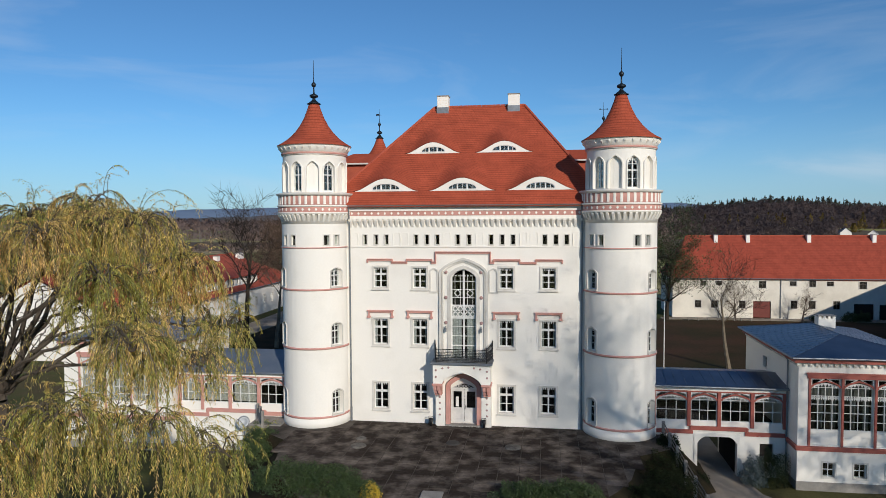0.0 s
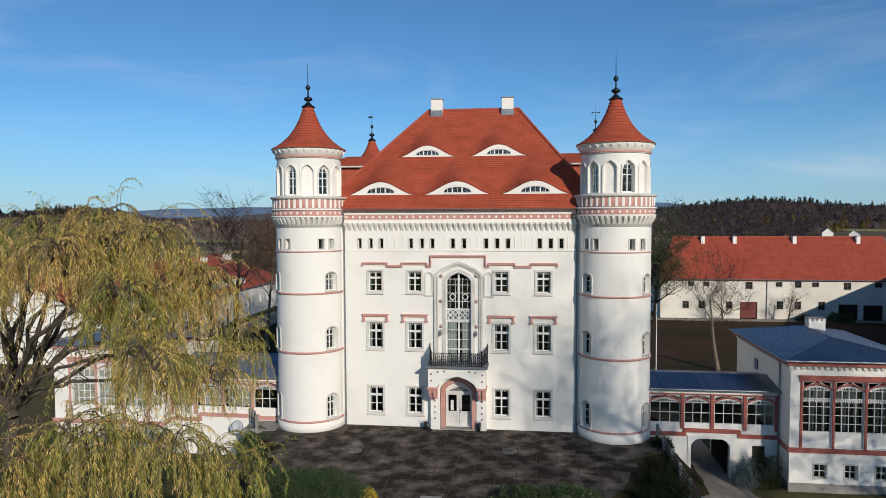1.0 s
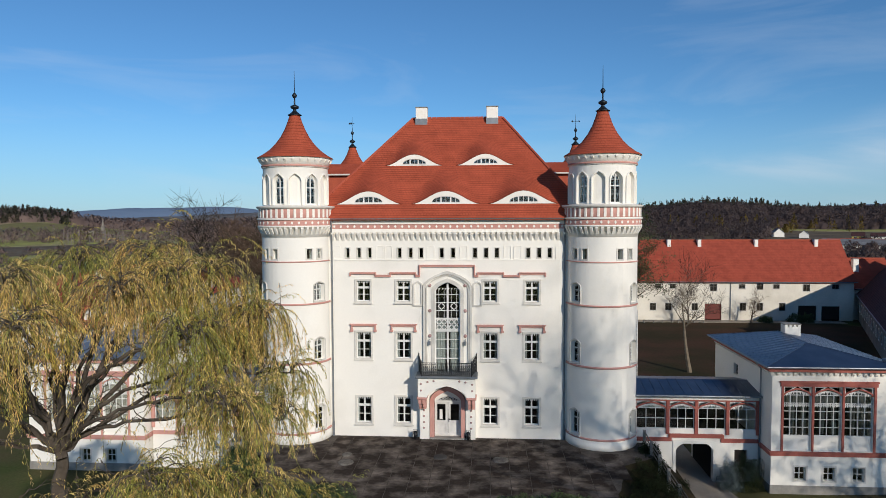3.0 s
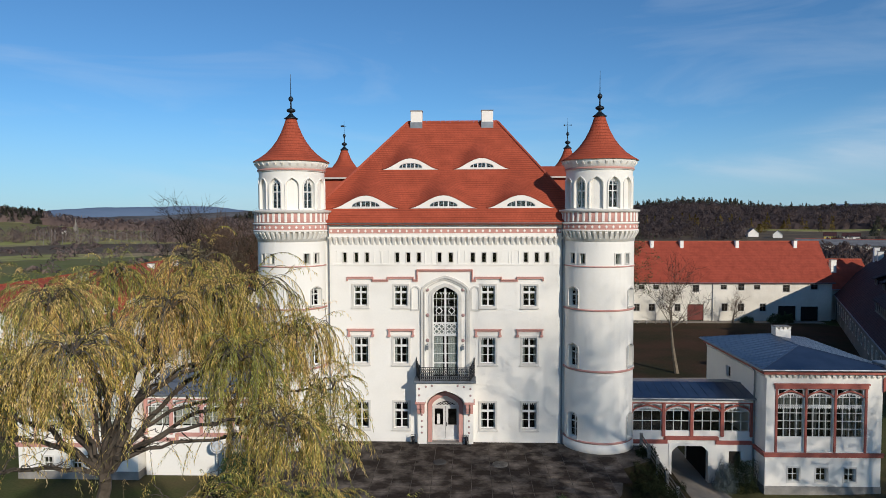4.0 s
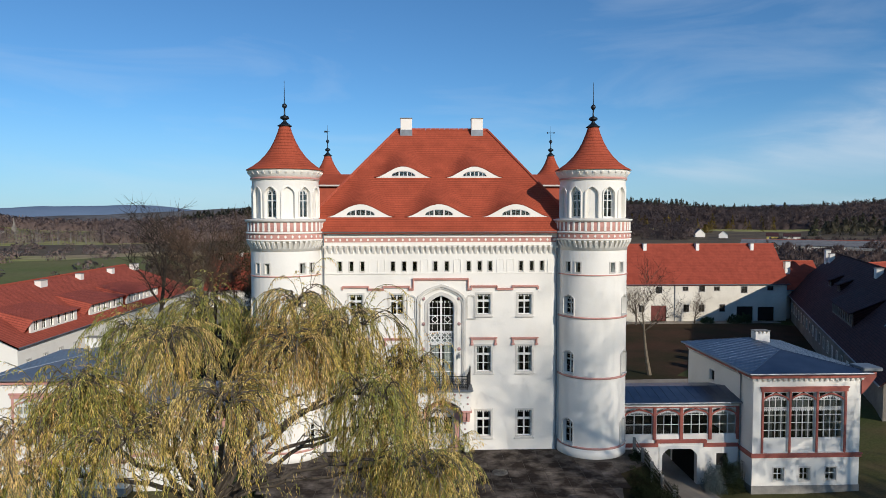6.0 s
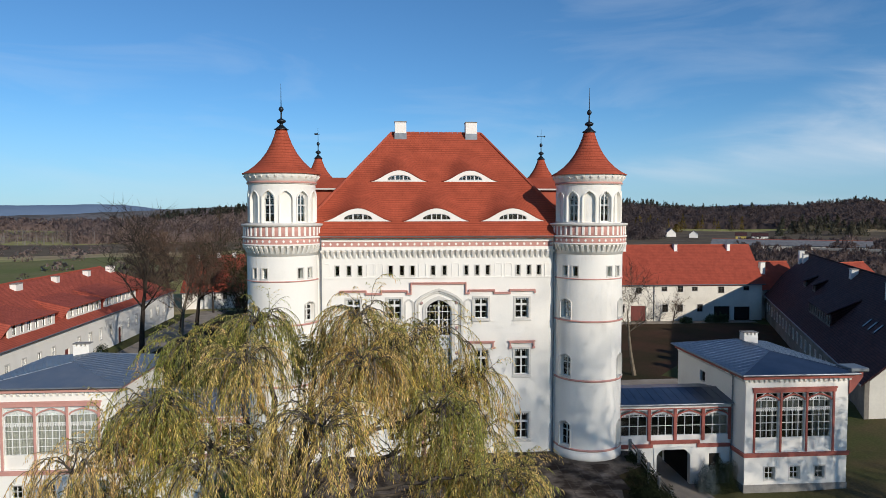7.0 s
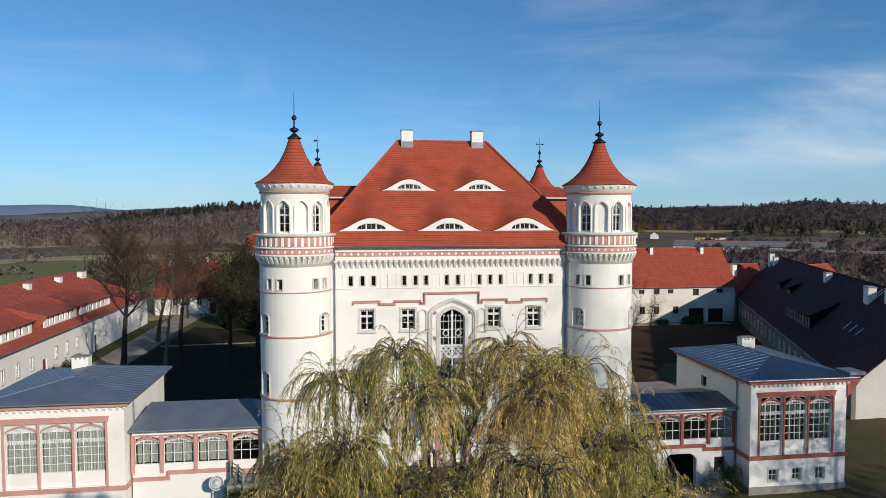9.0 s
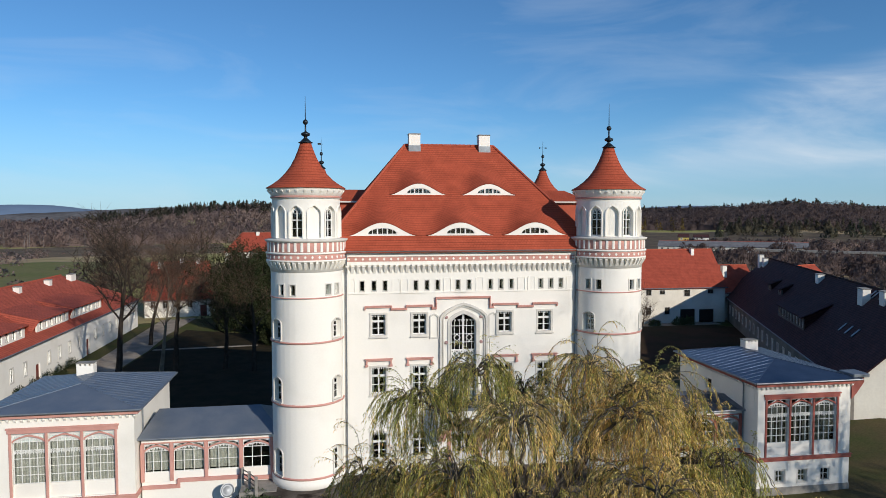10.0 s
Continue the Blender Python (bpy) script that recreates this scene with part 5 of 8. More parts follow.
def gallery(sx):
    """Low glazed link between tower and pavilion. Built for the right-hand side; sx = -1 mirrors it."""
    right = sx > 0
    side = "archway beneath" if right else "plain ground floor"
    x0, x1, yf, yb = (12.2, 20.3, -0.35, 4.4) if right else (12.3, 20.6, -0.05, 5.0)
    g = thing("glazed_gallery", (sx * 16.3, 2, GROUND), f"white glazed gallery with pink posts and {side}", "gallery", "galleries beside the palace")

    def add(name, bm, mat, parent=g, label=""):
        for v in bm.verts:
            v.co.x *= sx
        return part(name, bm, mat, parent, label)
    dz = 0.0 if right else -0.05
    sill, head = 0.98 + dz, 2.62 + dz
    edges = [12.35, 14.50, 16.34, 18.33, 20.25] if right else [12.60, 14.55, 16.70, 18.80, 20.55]
    # lower storey
    bm = bmesh.new()
    op = [(16.24, 1.20, GROUND - 0.1, 0.0, 0.0), (19.2, 0.40, -1.55, -0.35, -0.35)] if right else []
    wall(bm, x0, x1, GROUND - 0.2, 0.38 + dz, op, flat_at(pose(0, yf, 0)), 0.4)
    add("lower_wall", bm, PLASTER)
    bm = bmesh.new()
    wall(bm, -x1, -x0, GROUND - 0.2, head + 0.55, [(-16.24, 1.2, GROUND - 0.1, 0.0, 0.0)] if right else [], flat_at(pose(0, yb, 0, 0, 0, 180)), 0.3)
    add("rear_wall", bm, PLASTER)
    if right:
        # passage lining whose shade is in its near-black colour
        bm = bmesh.new()
        box(bm, 14.7, 0.06, GROUND, 15.03, 4.09, 0.2)
        box(bm, 17.45, 0.06, GROUND, 17.8, 4.09, 0.2)
        box(bm, 15.031, 0.06, 0.05, 17.449, 4.09, 0.2)
        add("passage", bm, ARCHWAY_SHADE, label="shaded archway passage")
        bm = bmesh.new()
        strip(bm, [(14.94, GROUND), (14.94, 0.10), (17.54, 0.10), (17.54, GROUND)], 0.2, yf - 0.05, yf + 0.02)
        add("arch_surround", bm, PLASTER)
        for s in (-1, 1):
            bm = bmesh.new()
            prism(bm, [(16.24 + s * 1.2, -0.45), (16.24 + s * 1.12, -0.30), (16.24 + s * 0.95, -0.12), (16.24 + s * 0.75, -0.002), (16.24 + s * 1.2, -0.002)], yf - 0.045, yf + 0.38)
            add("arch_corner", bm, PLASTER)
        # near-black sheet instead of the shade inside this opening
        bm = bmesh.new()
        box(bm, 18.85, yf + 0.1, -1.52, 19.55, yf + 0.16, -0.38)
        add("shutter", bm, INTERIOR_SHADE, label="dark sheet filling the lower window")
    # belt, stepped over the arch
    bm = bmesh.new()
    if right:
        run = [(12.3, 0.25), (14.65, 0.25), (14.65, 0.50), (18.0, 0.50), (18.0, 0.22), (20.25, 0.22)]
    else:
        run = [(12.35, 0.22), (14.1, 0.22), (14.1, 0.34), (18.4, 0.34), (18.4, -0.02), (20.55, -0.02)]
    strip(bm, run, 0.20, yf - 0.09, yf + 0.02)
    strip(bm, [(p[0], p[1] + 0.12) for p in run], 0.06, yf - 0.13, yf + 0.02)
    bmesh.ops.remove_doubles(bm, verts=bm.verts[:], dist=0.002)
    add("belt_course", bm, PINK if not right else REDTRIM)
    # parapet under the glazing, posts and heads
    bm = bmesh.new()
    box(bm, x0, yf + 0.03, 0.385 + dz, x1, yf + 0.28, sill - 0.02)
    box(bm, x0, yf, head + 0.28, x1, yf + 0.3, head + 0.62)
    add("parapet", bm, PLASTER)
    trim = PINK if not right else REDTRIM
    for e in edges:
        bm = bmesh.new()
        bevelled(bm, e - 0.11, yf - 0.07, 0.40 + dz if not right else 0.62, e + 0.11, yf + 0.2, head + 0.20, 0.02)
        add("post", bm, trim)
    bm = bmesh.new()
    box(bm, x0, yf - 0.05, head + 0.205, x1, yf + 0.2, head + 0.279)
    add("head_rail", bm, trim)
    for a, b in zip(edges, edges[1:]):
        a, b = a + 0.12, b - 0.12
        bm = bmesh.new()
        spandrels(bm, a, b, head - 0.30, head + 0.10, yf)
        bay = add("bay_window", bm, trim, label="pointed gallery window with white cusped glazing bars")
        mid = (a + b) / 2
        for s, e0 in ((1, a), (-1, b)):
            bm = bmesh.new()
            tri = [(e0 + s * 0.03, head - 0.22), (e0 + s * 0.03, head + 0.17), (mid - s * 0.12, head + 0.17)]
            strip(bm, tri, 0.04, yf + 0.02, yf + 0.06, True)
            add("fretwork", bm, FRAME, bay)
            bm = bmesh.new()
            prism(bm, [(e0 + s * 0.05, head + 0.02), (e0 + s * 0.05, head + 0.15), (e0 + s * 0.45, head + 0.15)], yf + 0.05, yf + 0.07)
            add("fret_panel", bm, FRAME, bay)
        bm = bmesh.new()
        gothic_bay(bm, a + 0.03, b - 0.03, sill, head - 0.02, 3, 2, yf + 0.06)
        add("glazing_lattice", bm, FRAME, bay)
        bm = bmesh.new()
        box(bm, a, yf + 0.09, sill, b, yf + 0.095, head - 0.05)
        add("pane", bm, GLASS, bay)
    # floor and back wall of the gallery, seen through the glass
    bm = bmesh.new()
    box(bm, x0, yf + 0.29, 0.2, x1, yb - 0.31, 0.4)
    box(bm, x0, yb - 0.5, 0.4, x1, yb - 0.31, sill + 0.1)
    add("gallery_floor", bm, INTERIOR_SHADE)
    if not right:
        bm = bmesh.new()
        for a, b in zip(edges[1:], edges[2:]):
            n = 24
            vs = [(bm.verts.new((a + 0.2 + (b - a - 0.4) * i / n, yf + 0.3 + 0.02 * math.sin(i * 2.1), (sill + 0.05 if a > 14.5 else head - 0.95))), bm.verts.new((a + 0.2 + (b - a - 0.4) * i / n, yf + 0.3 + 0.02 * math.sin(i * 2.1), head))) for i in range(n + 1)]
            for p, q in zip(vs, vs[1:]):
                bm.faces.new((p[0], q[0], q[1], p[1]))
        add("curtain", bm, CURTAIN_PALE, label="short white curtains behind the gallery glass")
    # metal roof, pent with hipped end
    e = head + 0.66
    top = e + (0.42 if right else 1.05)
    ym = 2.1 if right else 2.6
    bm = bmesh.new()
    xa, xb = x0 - 0.3, x1 + 0.15
    hip = 0.1 if right else 1.6
    P = [(xa, yf - 0.28, e), (xb, yf - 0.28, e), (xb - hip * 0.4, ym, top), (xa + hip, ym, top), (xa, yb + 0.25, e), (xb, yb + 0.25, e)]
    for f in ((0, 1, 2, 3), (5, 4, 3, 2), (4, 0, 3), (1, 5, 2)):
        bm.faces.new([bm.verts.new(P[i]) for i in f])
    for f in ((0, 1), (1, 5), (5, 4), (4, 0)):
        p, q = P[f[0]], P[f[1]]
        bm.faces.new([bm.verts.new(v) for v in (p, q, (q[0], q[1], q[2] - 0.10), (p[0], p[1], p[2] - 0.10))])
    bm.faces.new([bm.verts.new((P[i][0], P[i][1], e - 0.10)) for i in (0, 4, 5, 1)])
    roof = add("metal_roof", bm, ZINC_BLUE_SHADE if right else ZINC)
    for i in range(15 if right else 0):
        bm = bmesh.new()
        rod(bm, Vector(P[0]).lerp(Vector(P[1]), i / 14) + Vector((0, 0, 0.012)), Vector(P[3]).lerp(Vector(P[2]), i / 14) + Vector((0, 0, 0.012)), 0.02, n=4)
        add("seam", bm, ZINC_BLUE_SHADE if right else ZINC, roof)
    bm = bmesh.new()
    rod(bm, (xa, yf - 0.33, e - 0.06), (xb, yf - 0.33, e - 0.06), 0.06, n=8)
    add("gutter", bm, LEAD, roof)
    return g


gallery(1)
gallery(-1)


def pavilion(sx):
    right = sx > 0
    p = thing("garden_pavilion", (sx * 24.2, 3, GROUND), "white garden pavilion with red-framed bay windows and low blue-grey metal roof" if right else "sunlit white pavilion with pink-framed bay windows and grey metal roof", "pavilion", "pavilions beside the palace")
    x0, x1, yf, yb = (20.40, 27.6, -2.1, 8.6) if right else (20.75, 29.0, -0.9, 8.2)
    trim = REDTRIM if right else PINK

    def add(name, bm, mat, parent=p, label=""):
        for v in bm.verts:
            v.co.x *= sx
        return part(name, bm, mat, parent, label)
    dz = 0.0 if right else -0.22
    eave = 5.58 + dz
    bays = [(21.12, 22.80), (22.96, 24.62), (24.78, 26.50)] if right else [(21.90, 23.68), (23.85, 25.68), (25.85, 27.70)]
    op = [((a + b) / 2, (b - a) / 2, 0.28 + dz, 4.30 + dz, 4.30 + dz) for a, b in bays]
    low = [22.2, 23.95, 25.7] if right else [23.2, 25.0, 27.0]
    op += [(x, 0.36, -1.64 + dz, -0.76 + dz, -0.76 + dz) for x in low]
    bm = bmesh.new()
    wall(bm, x0, x1, GROUND - 0.2, eave, op, flat_at(pose(0, yf, 0)), 0.4)
    inner = pose(x0, 0, 0, 0, 0, -90)
    add("front_wall", bm, PLASTER)
    bm = bmesh.new()
    wall(bm, -yb, -(yf + 0.41), GROUND - 0.2, eave, [(-4.2, 0.42, 3.55, 4.35, 4.35)] if right else [], flat_at(inner), 0.4)
    add("side_wall", bm, PLASTER)
    bm = bmesh.new()
    outer = pose(x1, 0, 0, 0, 0, 90)
    wall(bm, yf + 0.41, yb, GROUND - 0.2, eave, [], flat_at(outer), 0.4)
    add("side_wall", bm, PLASTER)
    bm = bmesh.new()
    wall(bm, -x1 + 0.41, -x0 - 0.41, GROUND - 0.2, eave, [], flat_at(pose(0, yb, 0, 0, 0, 180)), 0.4)
    add("rear_wall", bm, PLASTER)
    bm = bmesh.new()
    box(bm, x0 - 0.04, yf - 0.04, GROUND - 0.1, x1 + 0.04, yf + 0.0, GROUND + 0.55)
    box(bm, x0 - 0.04, yf, GROUND - 0.1, x0, yb, GROUND + 0.5)
    add("plinth", bm, CONCRETE)
    bm = bmesh.new()
    box(bm, x0 + 0.42, yf + 0.42, -0.3, x1 - 0.42, yb - 0.42, 0.1)
    add("floor_slab", bm, INTERIOR_SHADE)
    # added dark backing that gives the bays their unlit depth
    bm = bmesh.new()
    box(bm, x0 + 0.42, yf + 3.2, 0.101, x1 - 0.42, yf + 3.35, 5.2)
    add("inner_wall", bm, INTERIOR_SHADE)
    bm = bmesh.new()
    box(bm, x0 + 0.42, yf + 0.42, 5.201, x1 - 0.42, yb - 0.42, 5.3)
    add("ceiling_slab", bm, INTERIOR_SHADE)
    # belt
    bm = bmesh.new()
    box(bm, x0 - 0.10, yf - 0.10, -0.06 + dz, x1 + 0.10, yf + 0.02, 0.14 + dz)
    box(bm, x0 - 0.15, yf - 0.15, 0.14 + dz, x1 + 0.15, yf + 0.02, 0.22 + dz)
    box(bm, x0 - 0.10, yf + 0.021, -0.06 + dz, x0 + 0.02, yb, 0.14 + dz)
    box(bm, x0 - 0.15, yf + 0.021, 0.14 + dz, x0 + 0.02, yb, 0.22 + dz)
    add("belt_course", bm, trim)
    # bay windows
    L, Rr = bays[0][0], bays[-1][1]
    bm = bmesh.new()
    box(bm, L - 0.22, yf - 0.08, 4.32 + dz, Rr + 0.22, yf + 0.1, 4.62 + dz)
    box(bm, L - 0.28, yf - 0.12, 4.56 + dz, Rr + 0.28, yf + 0.1, 4.66 + dz)
    add("head_beam", bm, trim)
    posts = [(L - 0.16, L)] + [(a[1], b[0]) for a, b in zip(bays, bays[1:])] + [(Rr, Rr + 0.17)]
    for a, b in posts:
        bm = bmesh.new()
        bevelled(bm, a + 0.005, yf - 0.06, 0.24 + dz, b - 0.005, yf + 0.12, 4.318 + dz, 0.02)
        add("post", bm, trim)
    for a, b in bays:
        bm = bmesh.new()
        spandrels(bm, a + 0.01, b - 0.01, 3.75 + dz, 4.16 + dz, yf + 0.05)
        bay = add("bay_window", bm, trim, label="tall bay window with white glazing bars and cusped head")
        bm = bmesh.new()
        mid = (a + b) / 2
        for s, e0 in ((1, a), (-1, b)):
            strip(bm, [(e0 + s * 0.05, 3.86 + dz), (e0 + s * 0.05, 4.26 + dz), (mid - s * 0.1, 4.26 + dz)], 0.05, yf + 0.06, yf + 0.11, True)
        gothic_bay(bm, a + 0.04, b - 0.04, 1.20 + dz, 4.02 + dz, 4, 5, yf + 0.12, 3.12 + dz)
        add("glazing_lattice", bm, FRAME, bay)
        bm = bmesh.new()
        box(bm, a, yf + 0.14, 0.28 + dz, b, yf + 0.30, 1.17 + dz)
        box(bm, a + 0.12, yf + 0.125, 0.38 + dz, b - 0.12, yf + 0.139, 1.05 + dz)
        add("sill_panel", bm, PLASTER, bay)
        bm = bmesh.new()
        box(bm, a, yf + 0.15, 1.17 + dz, b, yf + 0.156, 4.1 + dz)
        add("pane", bm, GLASS, bay)
        bm = bmesh.new()
        n = 36
        x_a, x_b = (a + 0.1, b - 0.1)
        full = not right
        lo, hi = (1.2 + dz, 3.9 + dz)
        vs = [(bm.verts.new((x_a + (x_b - x_a) * i / n, yf + (0.42 if right else 0.22) + 0.025 * math.sin(i * 1.6), lo if full or i % 18 > 9 else 2.9)), bm.verts.new((x_a + (x_b - x_a) * i / n, yf + (0.42 if right else 0.22) + 0.025 * math.sin(i * 1.6), hi))) for i in range(n + 1)]
        for q, r in zip(vs, vs[1:]):
            bm.faces.new((q[0], r[0], r[1], q[1]))
        add("curtain", bm, CURTAIN_DIM if right else CURTAIN_PALE, bay)
        if not right:
            bm = bmesh.new()
            box(bm, a + 0.02, yf + 0.165, 3.72 + dz, b - 0.02, yf + 0.20, 4.29 + dz)
            add("head_panel", bm, FRAME, bay)
    for x in low:
        bm = bmesh.new()
        strip(bm, [(x - 0.40, -1.68 + dz), (x + 0.40, -1.68 + dz), (x + 0.40, -0.72 + dz), (x - 0.40, -0.72 + dz)], 0.09, yf - 0.03, yf + 0.03, True)
        w = add("cellar_window", bm, STONE)
        bm = bmesh.new()
        box(bm, x - 0.02, yf + 0.14, -1.64 + dz, x + 0.02, yf + 0.18, -0.76 + dz)
        box(bm, x - 0.36, yf + 0.15, -1.22 + dz, x + 0.36, yf + 0.175, -1.18 + dz)
        for s in (-0.36, 0.32):
            box(bm, x + s, yf + 0.145, -1.64 + dz, x + s + 0.04, yf + 0.178, -0.76 + dz)
        add("window_frame", bm, FRAME, w)
        bm = bmesh.new()
        box(bm, x - 0.36, yf + 0.19, -1.64 + dz, x + 0.36, yf + 0.195, -0.76 + dz)
        add("pane", bm, GLASS, w)
    if right:
        bm = bmesh.new()
        box(bm, x0 + 0.2, 3.8, 3.55, x0 + 0.24, 4.6, 4.35)
        add("side_window", bm, INTERIOR_SHADE, label="small dark side window")
    # cornice with dentils
    bm = bmesh.new()
    c = eave
    box(bm, x0 - 0.16, yf - 0.16, c - 0.36, x1 + 0.16, yf - 0.001, c - 0.301)
    box(bm, x0 - 0.16, yf, c - 0.36, x0 - 0.001, yb, c - 0.301)
    box(bm, x1 + 0.001, yf, c - 0.36, x1 + 0.16, yb, c - 0.301)
    add("cornice", bm, PLASTER)
    bm = bmesh.new()
    box(bm, x0 - 0.30, yf - 0.30, c - 0.30, x1 + 0.30, yf - 0.001, c + 0.06)
    box(bm, x0 - 0.30, yf, c - 0.30, x0 - 0.001, yb, c + 0.06)
    box(bm, x1 + 0.001, yf, c - 0.30, x1 + 0.30, yb, c + 0.06)
    add("cornice_band", bm, trim)
    n = 22
    for i in range(n):
        bm = bmesh.new()
        x = x0 - 0.05 + (x1 - x0 + 0.1) * i / (n - 1)
        prism(bm, [(-0.12, 0), (0.0, 0), (0.0, -0.24), (-0.02, -0.24), (-0.12, -0.1)], -0.07, 0.07, pose(x, yf - 0.001, c - 0.361, 0, 0, 90))
        add("dentil", bm, PLASTER)
    n = 28
    for i in range(n):
        bm = bmesh.new()
        y = yf + 0.2 + (yb - yf - 0.4) * i / (n - 1)
        prism(bm, [(-0.12, 0), (0.0, 0), (0.0, -0.24), (-0.02, -0.24), (-0.12, -0.1)], -0.07, 0.07, pose(x0 - 0.001, y, c - 0.361))
        add("dentil", bm, PLASTER)
    # low hipped metal roof
    o = 0.48
    e, r = c + 0.062, c + 0.85
    P = [(x0 - o, yf - o, e), (x1 + o, yf - o, e), (x1 + o, yb + 0.2, e), (x0 - o, yb + 0.2, e)]
    xm = (x0 + x1) / 2
    Q = [(xm, yf + 3.4, r), (xm, yb - 2.6, r)]
    bm = bmesh.new()
    for f in ((P[0], P[1], Q[0]), (P[1], P[2], Q[1], Q[0]), (P[2], P[3], Q[1]), (P[3], P[0], Q[0], Q[1])):
        bm.faces.new([bm.verts.new(v) for v in f])
    for a, b in zip(P, P[1:] + P[:1]):
        bm.faces.new([bm.verts.new(v) for v in (a, b, (b[0], b[1], e - 0.07), (a[0], a[1], e - 0.07))])
    bm.faces.new([bm.verts.new((v[0], v[1], e - 0.07)) for v in P[::-1]])
    bmesh.ops.remove_doubles(bm, verts=bm.verts[:], dist=0.001)
    roof = add("metal_roof", bm, ZINC_BLUE_SHADE if right else ZINC)
    for a, b in ((P[0], Q[0]), (P[1], Q[0]), (P[2], Q[1]), (P[3], Q[1]), (Q[0], Q[1])):
        bm = bmesh.new()
        rod(bm, a, b, 0.03, n=4)
        add("hip_seam", bm, ZINC_BLUE_SHADE if right else ZINC, roof)
    n = 18
    for i in range(1, n):
        a = Vector(P[3]).lerp(Vector(P[0]), i / n)
        k = max(0.0, min(1.0, (a.y - yf + o) / (3.4 + o), (yb + 0.2 - a.y) / 2.8))
        b = Vector((a.x + (xm - a.x) * k, a.y, e + (r - e) * k))
        up = Vector((0, 0, 0.012))
        for fx in (lambda v: v, lambda v: Vector((2 * xm - v.x, v.y, v.z))):
            bm = bmesh.new()
            rod(bm, fx(a) + up, fx(b) + up, 0.013, n=4)
            add("seam", bm, ZINC_BLUE_SHADE if right else ZINC, roof)
    bm = bmesh.new()
    rod(bm, (x0 - o - 0.03, yf - o - 0.05, e - 0.05), (x1 + o, yf - o - 0.05, e - 0.05), 0.06, n=8)
    rod(bm, (x0 - o - 0.05, yf - o, e - 0.05), (x0 - o - 0.05, yb + 0.2, e - 0.05), 0.06, n=8)
    add("gutter", bm, LEAD, roof)
    bm = bmesh.new()
    rod(bm, (x0 - 0.08, yf + 1.6, GROUND), (x0 - 0.08, yf + 1.6, 5.1), 0.05)
    rod(bm, (x0 - 0.08, yf + 1.6, 5.1), (x0 - o, yf + 1.6, e - 0.05), 0.05)
    add("downpipe", bm, LEAD, roof)
    # chimney with battlement cap
    cx, cy = (24.75, 5.6) if right else (25.8, 6.2)
    bm = bmesh.new()
    bevelled(bm, cx - 0.56, cy - 0.36, e + 0.2, cx + 0.56, cy + 0.36, r + 0.42, 0.02)
    ch = add("chimney", bm, PLASTER)
    for i in range(4):
        bm = bmesh.new()
        bevelled(bm, cx - 0.56 + i * 0.307, cy - 0.36, r + 0.421, cx - 0.56 + i * 0.307 + 0.199, cy + 0.36, r + 0.58, 0.02)
        add("merlon", bm, PLASTER, ch)
    bm = bmesh.new()
    bevelled(bm, cx - 0.61, cy - 0.41, r + 0.582, cx + 0.61, cy + 0.41, r + 0.64, 0.02)
    add("chimney_cap", bm, CONCRETE, ch)
    if right:                    # hooded bracket at the outer front corner
        bm = bmesh.new()
        prism(bm, [(0.002, 0), (0.95, 0), (0.95, -0.35), (0.35, -1.15), (0.002, -1.5)], -0.55, 0.55, pose(x1, yf + 0.45, c + 0.05))
        add("corner_bracket", bm, trim)
        bm = bmesh.new()
        bevelled(bm, x1 - 0.05, yf - 0.30, c + 0.08, x1 + 1.25, yf + 1.2, c + 0.34, 0.05)
        add("corner_cap", bm, LEAD)
    return p


pavilion(1)
pavilion(-1)


